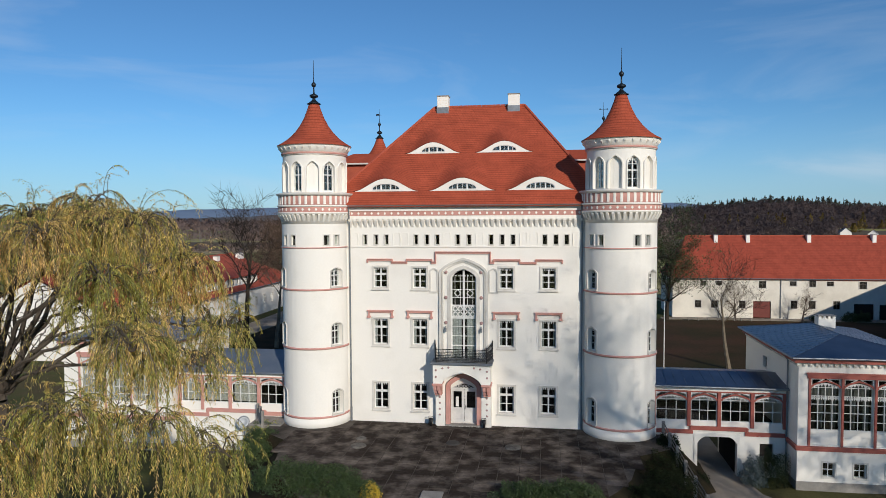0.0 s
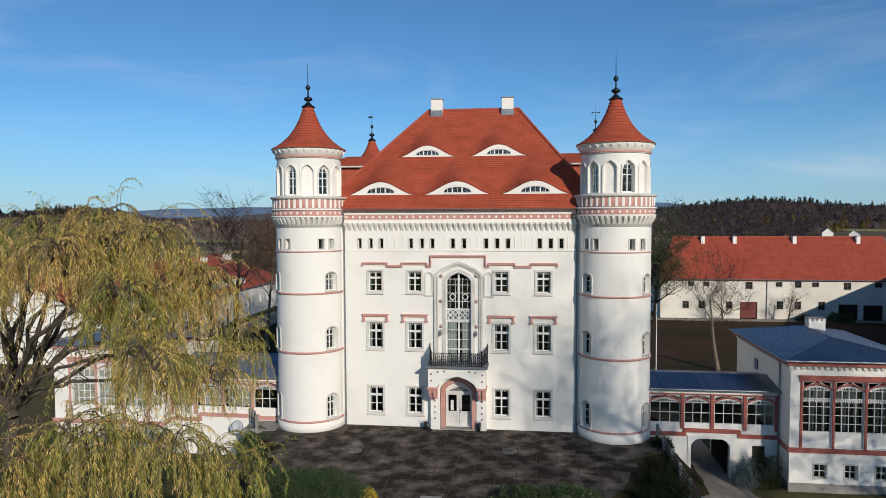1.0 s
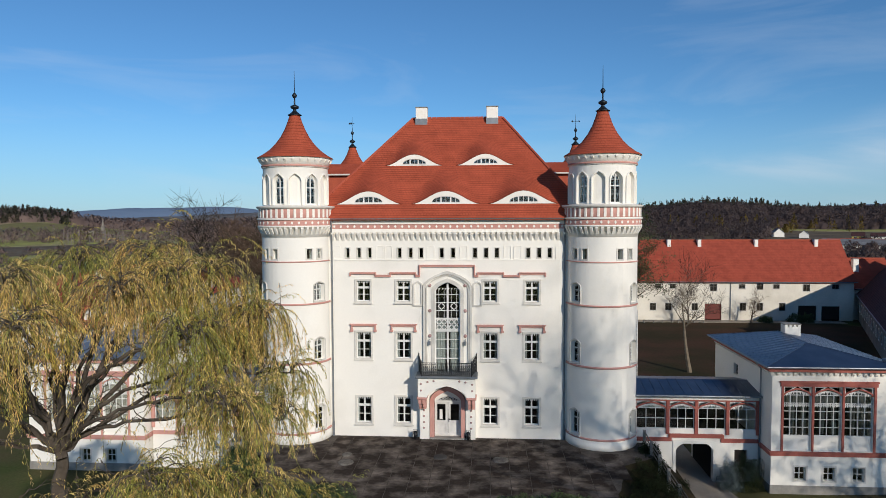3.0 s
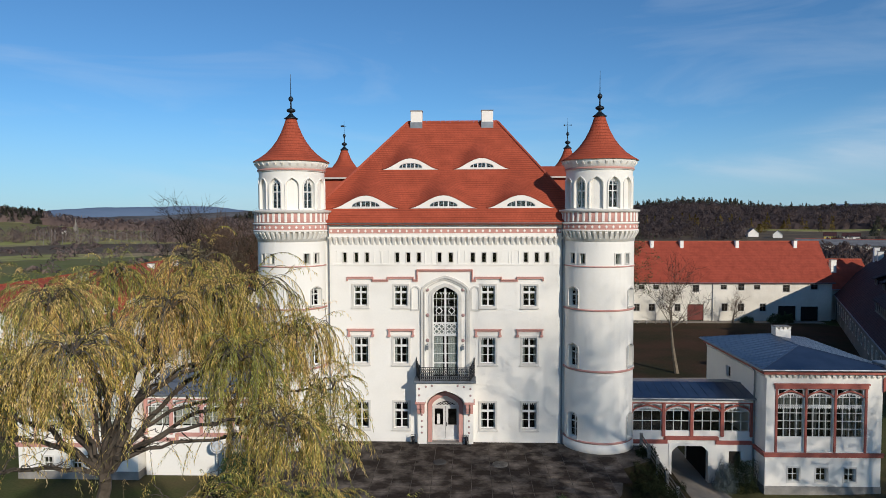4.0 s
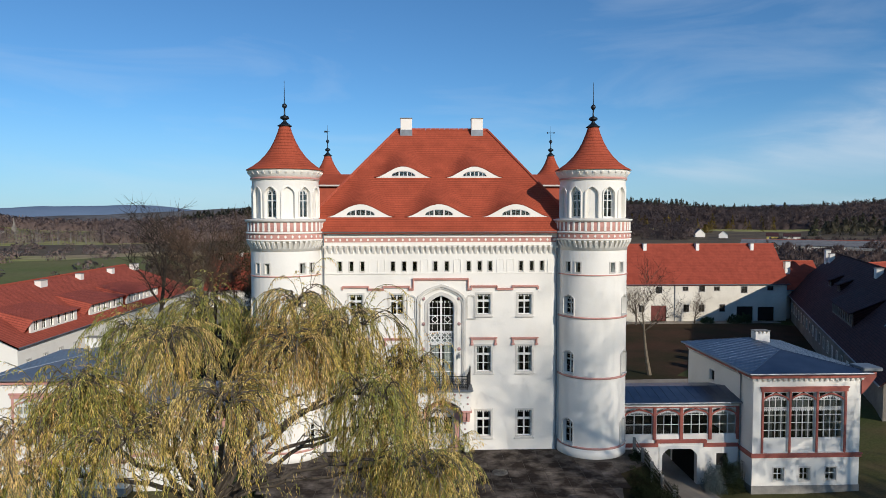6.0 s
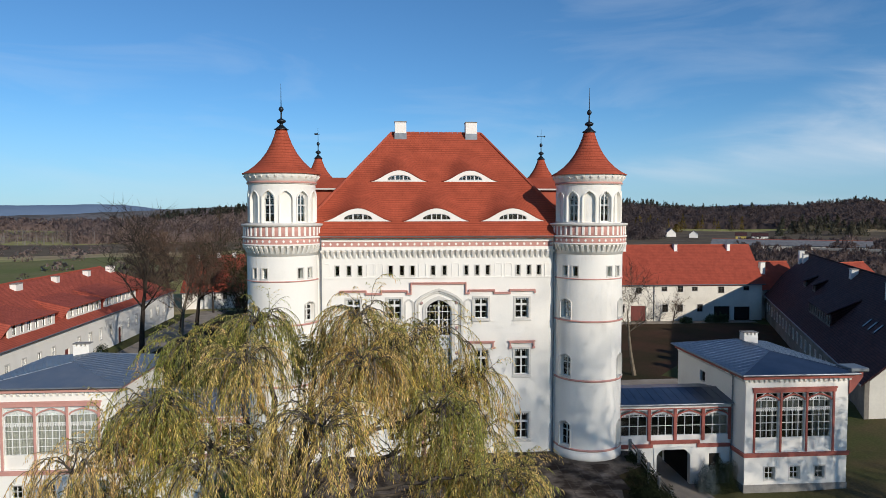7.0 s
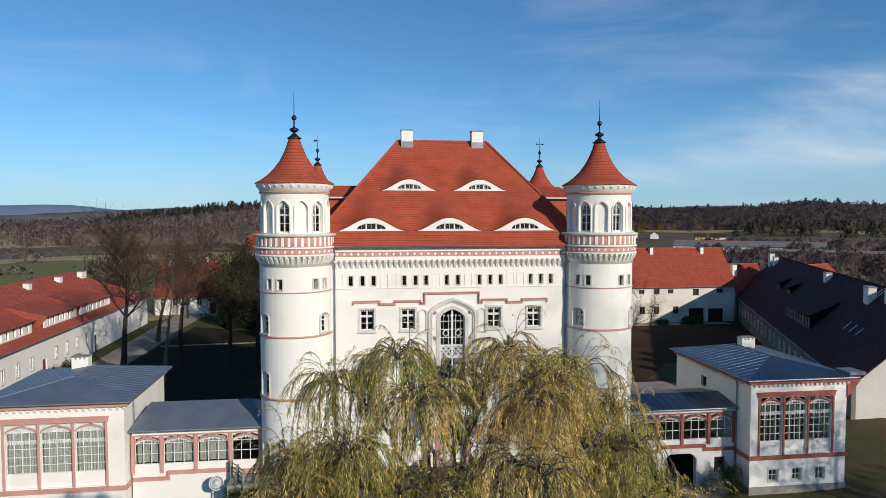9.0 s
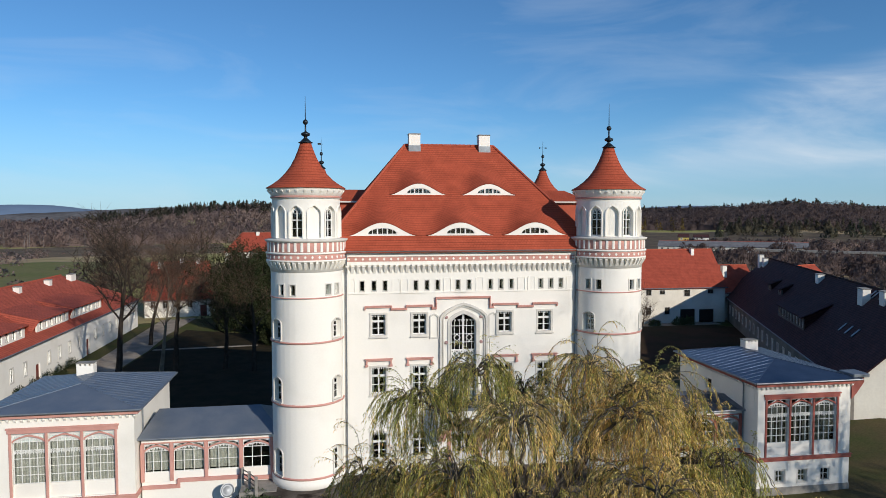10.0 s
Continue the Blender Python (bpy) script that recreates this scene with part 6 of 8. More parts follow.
# ---- outbuildings ----
def longhouse(name, label, m, L, W, base, eave, ridge, hip0, hip1, tile, wins=(), chims=(), plaster=PLASTER_OLD, doors=(), over=0.35, group="", front=None, joinery=None):
    """A long plain building in its own space: front along x at y = 0, facing -y. hip0, hip1: how far the roof ends lean in."""
    h = thing(name, m @ Vector((L / 2, W / 2, base)), label, "building", group)
    ops = [(s, w / 2, z, z + hh, z + hh) for s, z, w, hh in wins] + [(s, w / 2, base - 0.1, base + hh, base + hh) for s, w, hh in doors]
    top = eave - 0.05
    for nm, s0, s1, mm, oo in (("front_wall", 0, L, m, ops), ("rear_wall", -L, 0, m @ pose(0, W, 0, 0, 0, 180), [])):
        bm = bmesh.new()
        wall(bm, s0, s1, base - 0.3, top, oo, flat_at(mm), 0.35)
        part(nm, bm, front or plaster, h)
    for x0, hip in ((0.0, hip0), (L - 0.35, hip1)):
        bm = bmesh.new()
        pts = [(0.36, base - 0.3), (W - 0.36, base - 0.3), (W - 0.36, top)]
        if hip < 0.5:
            pts.append((W / 2, ridge - 0.25))
        pts.append((0.36, top))
        prism(bm, pts, -x0 - 0.35, -x0, m @ pose(0, 0, 0, 0, 0, 90))
        part("end_wall", bm, plaster, h)
    o = over
    k = (ridge - eave) / (W / 2)
    e = eave - o * k
    A = [(-o, -o, e), (L + o, -o, e), (L + o, W + o, e), (-o, W + o, e)]
    R0, R1 = (hip0 if hip0 > 0 else -o, W / 2, ridge), (L - hip1 if hip1 > 0 else L + o, W / 2, ridge)
    bm = bmesh.new()
    M = lambda p: m @ Vector(p)
    slope(bm, [M(A[0]), M(A[1]), M(R1), M(R0)])
    slope(bm, [M(A[2]), M(A[3]), M(R0), M(R1)])
    if hip1 > 0:
        slope(bm, [M(A[1]), M(A[2]), M(R1)])
    if hip0 > 0:
        slope(bm, [M(A[3]), M(A[0]), M(R0)])
    dn = lambda p: M((p[0], p[1], p[2] - 0.16))
    for a, b in ((A[0], A[1]), (A[2], A[3])):
        slope(bm, [dn(a), dn(b), M(b), M(a)])
    slope(bm, [dn(A[1]), dn(A[0]), dn(R0), dn(R1)])
    slope(bm, [dn(A[3]), dn(A[2]), dn(R1), dn(R0)])
    for hip, a, b, r in ((hip0, A[0], A[3], R0), (hip1, A[1], A[2], R1)):
        for p in (a, b):                           # barge boards along an open gable
            if hip <= 0:
                slope(bm, [dn(p), M(p), M(r), dn(r)])
                slope(bm, [dn(r), M(r), M(p), dn(p)])
    roof = part("roof", bm, tile, h)
    bm = bmesh.new()
    rod(bm, M(R0) + Vector((0, 0, 0.02)), M(R1) + Vector((0, 0, 0.02)), 0.13, n=6)
    part("ridge_cap", bm, CLAY if tile is not SLATE else RIDGE_DARK, roof)
    bm = bmesh.new()
    rod(bm, M((-o, -o - 0.06, e - 0.03)), M((L + o, -o - 0.06, e - 0.03)), 0.075, n=6)
    part("gutter", bm, LEAD, roof)
    for s, z, w, hh in wins:
        def sur(bm, w=w, hh=hh):
            strip(bm, [(-w / 2 - 0.07, -0.07), (w / 2 + 0.07, -0.07), (w / 2 + 0.07, hh + 0.07), (-w / 2 - 0.07, hh + 0.07)], 0.14, -0.03, 0.04, True)
        ob = put("window", cached(("house_window", w, hh), STONE, sur), h, m @ pose(s, 0, z))

        def fr(bm, w=w, hh=hh):
            strip(bm, [(-w / 2 + 0.03, 0.03), (w / 2 - 0.03, 0.03), (w / 2 - 0.03, hh - 0.03), (-w / 2 + 0.03, hh - 0.03)], 0.06, 0.06, 0.12, True)
            box(bm, -0.03, 0.05, 0.05, 0.03, 0.11, hh - 0.05)
            box(bm, -w / 2 + 0.05, 0.055, hh * 0.6, w / 2 - 0.05, 0.105, hh * 0.6 + 0.05)
        put("window_frame", cached(("house_frame", w, hh, joinery is None), joinery or FRAME, fr), ob)
        put("pane", cached(("house_pane", w, hh), GLASS, lambda bm, w=w, hh=hh: box(bm, -w / 2, 0.1, 0, w / 2, 0.106, hh)), ob)
        # near-black sheet right behind the glass, painted room shade
        put("dark_room", cached(("house_dark", w, hh), INTERIOR_SHADE, lambda bm, w=w, hh=hh: box(bm, -w / 2 + 0.005, 0.135, 0.005, w / 2 - 0.005, 0.15, hh - 0.005)), ob)
    for s, w, hh in doors:
        bm = bmesh.new()
        box(bm, s - w / 2 + 0.01, 0.2, base, s + w / 2 - 0.01, 0.27, base + hh - 0.01, )
        # wide gateways are a near-black sheet, painted as the shade inside
        dd = part("door", bm, REDDOOR if w < 2.8 else INTERIOR_SHADE, h, m=m, label="dark red panelled door" if w < 2.8 else "dark gateway")
        for i in range(int(w / 0.3)):
            bm = bmesh.new()
            box(bm, s - w / 2 + 0.05 + 0.3 * i, 0.18, base + 0.1, s - w / 2 + 0.27 + 0.3 * i, 0.199, base + hh - 0.15)
            part("board", bm, REDDOOR if w < 2.8 else INTERIOR_SHADE, dd)
    for s, f, w, up in chims:                    # f: 0 at the front eave, 1 at the rear one
        y = W * f
        z = ridge - abs(f - 0.5) * 2 * (ridge - eave)
        bm = bmesh.new()
        bevelled(bm, s - w / 2, y - 0.4, z - 0.9, s + w / 2, y + 0.4, max(z, ridge - 0.6) + up, 0.02)
        ch = part("chimney", bm, PLASTER, h, m=m)
        bm = bmesh.new()
        bevelled(bm, s - w / 2 - 0.06, y - 0.46, max(z, ridge - 0.6) + up + 0.001, s + w / 2 + 0.06, y + 0.46, max(z, ridge - 0.6) + up + 0.10, 0.02)
        part("chimney_cap", bm, CONCRETE, ch)
    return h


# long bright-roofed stable range at the back of the yard
up_w = [(4.8, 2.75, 0.95, 0.75), (7.2, 2.75, 0.95, 0.75), (13.8, 2.35, 1.1, 1.15), (18.4, 2.75, 1.0, 0.75), (21.3, 2.6, 1.0, 1.0), (23.9, 2.75, 1.0, 0.75), (28.7, 2.35, 1.1, 1.15), (33.3, 2.75, 1.1, 0.75)]
lo_w = [(4.0, -0.9, 1.0, 1.2), (6.5, -0.9, 1.0, 1.2), (10.8, -0.9, 1.0, 1.2), (18.6, -0.9, 1.0, 1.3), (21.3, -0.9, 1.0, 1.3), (24.9, -0.9, 1.0, 1.3)]
STABLE = longhouse("stable_range", "long cream outbuilding with bright red tile roof, partly shaded", pose(26.0, 69.5, 0), 36.2, 11.0, -2.4, 4.3, 10.55, 3.0, 0.0, TILE_NEW, up_w + lo_w,
                   [(7.7, 0.45, 0.6, 0.75), (12.8, 0.45, 0.6, 0.75), (22.3, 0.45, 0.6, 0.75), (32.2, 0.45, 0.6, 0.75)], doors=[(13.8, 2.7, 2.65), (28.9, 2.9, 2.4), (32.6, 2.9, 2.3)], joinery=WOOD)
bm = bmesh.new()
rod(bm, (42.55, 69.4, -2.4), (42.55, 69.4, 4.1), 0.07)
part("downpipe", bm, LEAD, STABLE)
longhouse("link_range", "low red-roofed link between the outbuildings", pose(62.4, 71.0, 0), 7.5, 9.0, -2.4, 3.0, 7.4, 0.0, 0.0, TILE_NEW, [], [(2.0, 0.3, 0.9, 0.6)])

# long wing on the left, with wide shed dormers
LW = pose(-42.8, 25.5, 0, 0, 0, 90)
wins = [(2.0 + 3.25 * i, -0.85, 0.8, 1.5) for i in range(17) if i not in (4, 9)]
LONG = longhouse("long_wing", "long white wing with weathered red tile roof and wide shed dormers", LW, 56.0, 20.0, -2.5, 2.5, 7.3, 0.0, 6.5, TILE_OLD, wins,
                 [(20.5, 0.43, 1.7, 0.6), (30.7, 0.43, 1.0, 0.6), (40.8, 0.43, 1.1, 0.6), (49.4, 0.42, 2.0, 0.7)], plaster=PLASTER, doors=[(15.1, 1.2, 2.3), (31.4, 1.2, 2.3)])
for s0, s1 in ((4.8, 14.2), (18.2, 27.3), (29.2, 40.4)):
    bm = bmesh.new()
    kk = (7.3 - 2.5) / 10
    yf, zb = 1.1, 2.5 + 1.1 * kk
    zt = zb + 1.45
    yb = 6.2
    zr = 2.5 + yb * kk + 0.02
    M = lambda x, y, z: LW @ Vector((x, y, z))
    slope(bm, [M(s0 - 0.5, yf - 0.45, zt + 0.02), M(s1 + 0.5, yf - 0.45, zt + 0.02), M(s1 - 1.0, yb, zr), M(s0 + 1.0, yb, zr)])
    slope(bm, [M(s1 + 0.5, yf - 0.45, zt - 0.1), M(s0 - 0.5, yf - 0.45, zt - 0.1), M(s0 + 1.0, yb, zr - 0.1), M(s1 - 1.0, yb, zr - 0.1)])
    for a, b, c, d in ((s0 - 0.5, s0 - 1.4, s0 + 1.0, 1), (s1 + 0.5, s1 + 1.4, s1 - 1.0, 0)):
        tri = [M(a, yf - 0.45, zt + 0.02), M(c, yb, zr), M(b, yf + 0.2, zb + 0.15)]
        slope(bm, tri if d else tri[::-1])
    slope(bm, [M(s0 - 0.5, yf - 0.45, zt - 0.1), M(s1 + 0.5, yf - 0.45, zt - 0.1), M(s1 + 0.5, yf - 0.45, zt + 0.02), M(s0 - 0.5, yf - 0.45, zt + 0.02)])
    dorm = part("shed_dormer", bm, TILE_OLD, LONG)
    bm = bmesh.new()
    n = max(4, round((s1 - s0) / 1.5))
    op = [(s0 + (s1 - s0) * (i + 0.5) / n, 0.42, zb + 0.18, zt - 0.12, zt - 0.12) for i in range(n)]
    wall(bm, s0 - 0.35, s1 + 0.35, zb - 0.2, zt, op, flat_at(LW @ pose(0, yf, 0)), 0.2)
    part("dormer_front", bm, PLASTER, dorm)
    for c, hw, a, b, _ in op:
        bm = bmesh.new()
        box(bm, c - 0.03, yf + 0.08, a, c + 0.03, yf + 0.13, b)
        part("window_frame", bm, FRAME, dorm, m=LW)
        bm = bmesh.new()
        box(bm, c - hw, yf + 0.12, a, c + hw, yf + 0.126, b)
        part("pane", bm, GLASS, dorm, m=LW)
    # dark sheet behind the dormer windows, painted loft shade
    bm = bmesh.new()
    box(bm, s0 - 0.2, yf + 0.8, zb - 0.2, s1 + 0.2, yf + 0.85, zt - 0.1)
    part("dark_loft", bm, INTERIOR_SHADE, dorm, m=LW)

# shaded wing on the right
RW_DIR = math.degrees(math.atan2(0.396, 0.918))
RW = pose(65.5, 75.1, 0, 0, 0, -90 - RW_DIR)
wins = [(4 + 3.1 * i, -0.8, 0.9, 1.3) for i in range(20)]
# shade painted as grey front plaster and dark tiles; the gable stays cream
RIGHTW = longhouse("shaded_wing", "long cream wing with dark tile roof, shadow painted into front and tiles", RW, 72.0, 14.2, -2.5, 2.1, 9.1, 2.0, 0.0, SLATE, wins, front=PLASTER_SHADE_GREY, chims=[(3.5, 0.40, 1.6, 1.2), (5.8, 0.42, 1.1, 0.7), (38.5, 0.44, 1.3, 0.6), (57.0, 0.40, 1.6, 0.6), (61.5, 0.44, 1.4, 0.8), (66.0, 0.40, 1.4, 0.7)])
kk = (9.1 - 2.1) / 7.1
for s, f in ((57.0, 0.46), (57.9, 0.46), (59.6, 0.47), (60.5, 0.47), (62.4, 0.47), (59.0, 0.22), (61.0, 0.22), (63.0, 0.22)):
    y = 14.2 * f
    z = 2.1 + y * kk
    bm = bmesh.new()
    box(bm, -0.28, -0.6, 0.0, 0.28, 0.6, 0.06)
    sl = put("skylight", mesh_of("skylight", bm, IRON), RIGHTW, RW @ pose(s, y, z, math.degrees(math.atan(kk))))
    bm = bmesh.new()
    box(bm, -0.2, -0.5, 0.061, 0.2, 0.5, 0.068)
    put("pane", mesh_of("pane", bm, ZINC), sl)


def wing_dormer(s0, s1, yf, yb, rise, windows):
    """A broad shed dormer on the shaded wing, with a row of low windows in its front."""
    zb = 2.1 + yf * kk
    zt, zr = zb + rise, 2.1 + yb * kk + 0.03
    M = lambda x, y, z: RW @ Vector((x, y, z))
    bm = bmesh.new()
    slope(bm, [M(s0 - 0.3, yf - 0.35, zt + 0.06), M(s1 + 0.3, yf - 0.35, zt + 0.06), M(s1 - 0.2, yb, zr), M(s0 + 0.2, yb, zr)])
    slope(bm, [M(s1 + 0.3, yf - 0.35, zt - 0.06), M(s0 - 0.3, yf - 0.35, zt - 0.06), M(s0 + 0.2, yb, zr - 0.12), M(s1 - 0.2, yb, zr - 0.12)])
    slope(bm, [M(s0 - 0.3, yf - 0.35, zt - 0.06), M(s1 + 0.3, yf - 0.35, zt - 0.06), M(s1 + 0.3, yf - 0.35, zt + 0.06), M(s0 - 0.3, yf - 0.35, zt + 0.06)])
    for x in (s0, s1):
        tri = [M(x, yf + 0.05, zb), M(x, yb, zr - 0.1), M(x, yf + 0.05, zt)]
        slope(bm, tri)
        slope(bm, tri[::-1])
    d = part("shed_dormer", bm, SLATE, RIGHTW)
    bm = bmesh.new()
    op = [(s0 + (s1 - s0) * (i + 0.5) / windows, 0.36, zb + 0.2, zt - 0.2, zt - 0.2) for i in range(windows)]
    wall(bm, s0, s1, zb - 0.2, zt - 0.07, op, flat_at(RW @ pose(0, yf, 0)), 0.18)
    part("dormer_front", bm, WOOD, d)
    for c, hw, a, b, _ in op:
        bm = bmesh.new()
        box(bm, c - hw, yf + 0.13, a, c + hw, yf + 0.136, b)
        part("pane", bm, GLASS, d, m=RW)
        bm = bmesh.new()
        box(bm, c - 0.03, yf + 0.07, a, c + 0.03, yf + 0.12, b)
        part("window_frame", bm, FRAME, d, m=RW)
    # dark sheet that paints the shade inside this dormer
    bm = bmesh.new()
    box(bm, s0 + 0.1, yf + 0.8, zb - 0.1, s1 - 0.1, yf + 0.85, zt - 0.15)
    part("dark_loft", bm, INTERIOR_SHADE, d, m=RW)


wing_dormer(38.0, 51.0, 1.3, 4.6, 1.5, 9)
wing_dormer(22.0, 24.0, 3.2, 5.0, 0.9, 1)
wing_dormer(29.0, 31.0, 3.2, 5.0, 0.9, 1)

# houses beyond the trees
longhouse("garden_house", "cream house with red tile roof behind bare trees", pose(-44.2, 91.2, 0, 0, 0, 8), 12.6, 10.0, -2.5, 1.25, 7.8, 0.9, 0.9, TILE_NEW, [(1.5 + 2.2 * i, -0.8, 0.9, 1.5) for i in range(4)], [(2.6, 0.45, 1.0, 0.6), (6.6, 0.5, 0.8, 0.6), (9.6, 0.5, 0.8, 0.6)], plaster=PLASTER, doors=[(10.6, 1.2, 2.2)])
longhouse("village_house", "distant house with orange-red tile roof", pose(-44.0, 188.0, 0, 0, 0, -6), 18.0, 13.0, -2.5, 5.2, 11.0, 4.0, 4.0, TILE_NEW, [(2.0 + 3.0 * i, 0.5, 1.0, 1.5) for i in range(5)], [(9.5, 0.45, 1.0, 0.9)], plaster=PLASTER)


longhouse("village_barn", "low bright red-roofed barn behind the shaded wing", pose(82.5, 76.0, 0, 0, 0, 20), 9.5, 7.0, -2.5, 3.8, 6.7, 0.0, 0.0, TILE_NEW)


GREY_SHEET = tile_material("grey_corrugated_sheet", (0.20, 0.20, 0.205), (0.16, 0.16, 0.17), width=1.0, row=2.0, dark=0.7)


def far_place(az, r, z=None):
    x, y = r * math.sin(radians(az)), r * math.cos(radians(az))
    return x, y, land_height(x, y) if z is None else z


for name, label, az, r, turn, L, W, hh, rr, tile, pl in (
        ("village_house", "pale yellow village house under bare woods", 30.4, 470, -25, 7, 6, 3.0, 5.0, SLATE, material("yellow_house_paint", (0.62, 0.46, 0.12), 0.9)),
        ("village_house", "white village house under bare woods", 31.8, 480, -25, 10, 6, 2.4, 4.2, SLATE, PLASTER),
        ("village_house", "small white gabled village house", 24.2, 500, -100, 8, 7, 3.4, 6.6, GREY_SHEET, PLASTER),
        ("village_house", "white village house with grey roof", 26.2, 490, -115, 7, 6, 3.2, 5.8, GREY_SHEET, PLASTER),
        ("village_house", "tiny white house on the far meadow", -33.5, 620, 30, 8, 6, 3.0, 5.5, SLATE, PLASTER),
        ("village_barn", "long grey-roofed barn on the far meadow", 35.0, 330, -33, 70, 14, 3.2, 5.6, GREY_SHEET, PLASTER_OLD)):
    x, y, z = far_place(az, r)
    longhouse(name, label, pose(x, y, z, 0, 0, turn) @ pose(-L / 2, 0, 0), L, W, 0.0, hh, hh + (rr - hh), 0.0, 0.0, tile, [(2.0 + 3.0 * i, 0.9, 1.1, 1.3) for i in range(int(L / 3) - 1)], [], plaster=pl, group="village behind the palace")
x, y, z = far_place(43.0, 300)
bm = bmesh.new()
m = pose(x, y, z, 0, 0, -40)
box(bm, -30, 0, 2.6, 45, 3, 3.6, m)
for i in range(7):
    box(bm, -28 + i * 11, 0.4, -0.5, -26.8 + i * 11, 2.6, 2.6, m)
single("footbridge", bm, CONCRETE, "long pale concrete bridge on low piers", "bridge")
x, y, z = far_place(-32.4, 640)
bm = bmesh.new()
box(bm, x - 1.4, y - 1.4, z, x + 1.4, y + 1.4, z + 6)
lathe(bm, [(1.5, z + 6), (0.9, z + 8), (0.15, z + 14)], x, y, 8)
single("chapel_tower", bm, PLASTER_SHADE_GREY, "slim pale chapel spire on the far meadow", "chapel")


# ---- trees ----
def bare_tree_segments(rng, height, spread, levels=4, lean=(0.0, 0.0), droop=0.0, clear=1, fine=0.008):
    """Tapered limbs as (start, end, r0, r1, level)."""
    segs = []

    def grow(p, d, length, r, lev):
        n = 5 if lev == 0 else (4 if lev < 3 else 2)
        for i in range(n):
            jit = Vector((rng.uniform(-1, 1), rng.uniform(-1, 1), rng.uniform(-0.6, 0.8))) * (0.10 if lev == 0 else 0.24)
            d = (d + jit + Vector((0, 0, (0.05 if lev else 0.0) - droop * lev * 0.1))).normalized()
            q = p + d * (length / n)
            r0, r1 = r * (1 - 0.8 * i / n), r * (1 - 0.8 * (i + 1) / n)
            segs.append((p, q, r0, r1, lev))
            if lev < levels:
                kids = {0: (0 if i < clear else 3), 1: 2 if i else 1, 2: 3, 3: 3}.get(lev, 2)
                for _ in range(kids):
                    side = Vector((rng.uniform(-1, 1), rng.uniform(-1, 1), rng.uniform(-0.25, 0.7))).normalized()
                    nd = (d * (0.55 if lev else 0.35) + side * spread).normalized()
                    k = rng.uniform(0.42, 0.66)
                    grow(p.lerp(q, rng.uniform(0.2, 1)), nd, length * k, max(r1 * rng.uniform(0.45, 0.7), fine), lev + 1)
            p = q
    grow(Vector((0, 0, 0)), Vector((lean[0], lean[1], 1)).normalized(), height * 0.72, height * 0.020 + 0.05, 0)
    return segs


def weld(me, dist=0.004):
    bm = bmesh.new()
    bm.from_mesh(me)
    bmesh.ops.remove_doubles(bm, verts=bm.verts[:], dist=dist)
    bm.to_mesh(me)
    bm.free()
    return me


def tube_mesh(name, segs, mat, sides=(7, 5, 4, 3, 3, 3)):
    verts, faces = [], []
    for p, q, r0, r1, lev in segs:
        k = sides[min(lev, len(sides) - 1)]
        d = q - p
        if d.length < 1e-6:
            continue
        d.normalize()
        u = d.orthogonal().normalized()
        w = d.cross(u)
        b = len(verts)
        for c, r in ((p, r0), (q, r1)):
            for i in range(k):
                a = 2 * math.pi * i / k
                verts.append(c + (u * math.cos(a) + w * math.sin(a)) * r)
        for i in range(k):
            faces.append((b + i, b + (i + 1) % k, b + k + (i + 1) % k, b + k + i))
    return mesh_arrays(name, verts, faces, mat)


def bare_tree(loc, height, seed, label, spread=0.85, bark=BARK_DARK, lean=(0, 0), leaves=0, leafmat=None, levels=4, twig=TWIG, clear=1, leaf=0.14, fine=0.008):
    rng = random.Random(seed)
    t = thing("bare_tree", loc, label, "tree", "trees of the park")
    segs = bare_tree_segments(rng, height, spread, levels, lean, 0.0, clear, fine)
    at = Matrix.Translation(loc)
    put("trunk", tube_mesh("trunk", [s for s in segs if s[4] == 0], bark), t, at)
    put("limb_crown", tube_mesh("limb_crown", [s for s in segs if 0 < s[4] < 3], bark), t, at)
    tw = put("twig_crown", tube_mesh("twig_crown", [s for s in segs if s[4] >= 3], twig), t, at)
    tw["kind"] = "stuff"
    if leaves:
        nr = np.random.RandomState(seed)
        ends = [s[1] for s in segs if s[4] >= 3]
        pts = np.array([tuple(ends[i]) for i in nr.randint(0, len(ends), leaves)]) + nr.normal(0, 0.25, (leaves, 3))
        put("leaves", leaf_mesh("leaves", pts, nr, leaf, leaf * 0.7, leafmat), t, at)["kind"] = "stuff"
    return t


def leaf_mesh(name, pts, nr, length, width, mat, down=0.0):
    """One small kite-shaped leaf at every point, turned at random."""
    n = len(pts)
    d = nr.normal(0, 1, (n, 3))
    d[:, 2] -= down
    d /= np.linalg.norm(d, axis=1)[:, None]
    s = np.cross(d, nr.normal(0, 1, (n, 3)))
    s /= np.linalg.norm(s, axis=1)[:, None] + 1e-9
    L = (length * nr.uniform(0.6, 1.25, n))[:, None]
    W = (width * nr.uniform(0.6, 1.25, n))[:, None]
    v = np.stack([pts, pts + d * L * 0.45 + s * W * 0.5, pts + d * L, pts + d * L * 0.45 - s * W * 0.5], axis=1).reshape(-1, 3)
    me = bpy.data.meshes.new(name)
    me.vertices.add(4 * n)
    me.vertices.foreach_set("co", v.ravel())
    me.loops.add(4 * n)
    me.loops.foreach_set("vertex_index", np.arange(4 * n))
    me.polygons.add(n)
    me.polygons.foreach_set("loop_start", np.arange(0, 4 * n, 4))
    me.update(calc_edges=True)
    me.materials.append(mat)
    return me


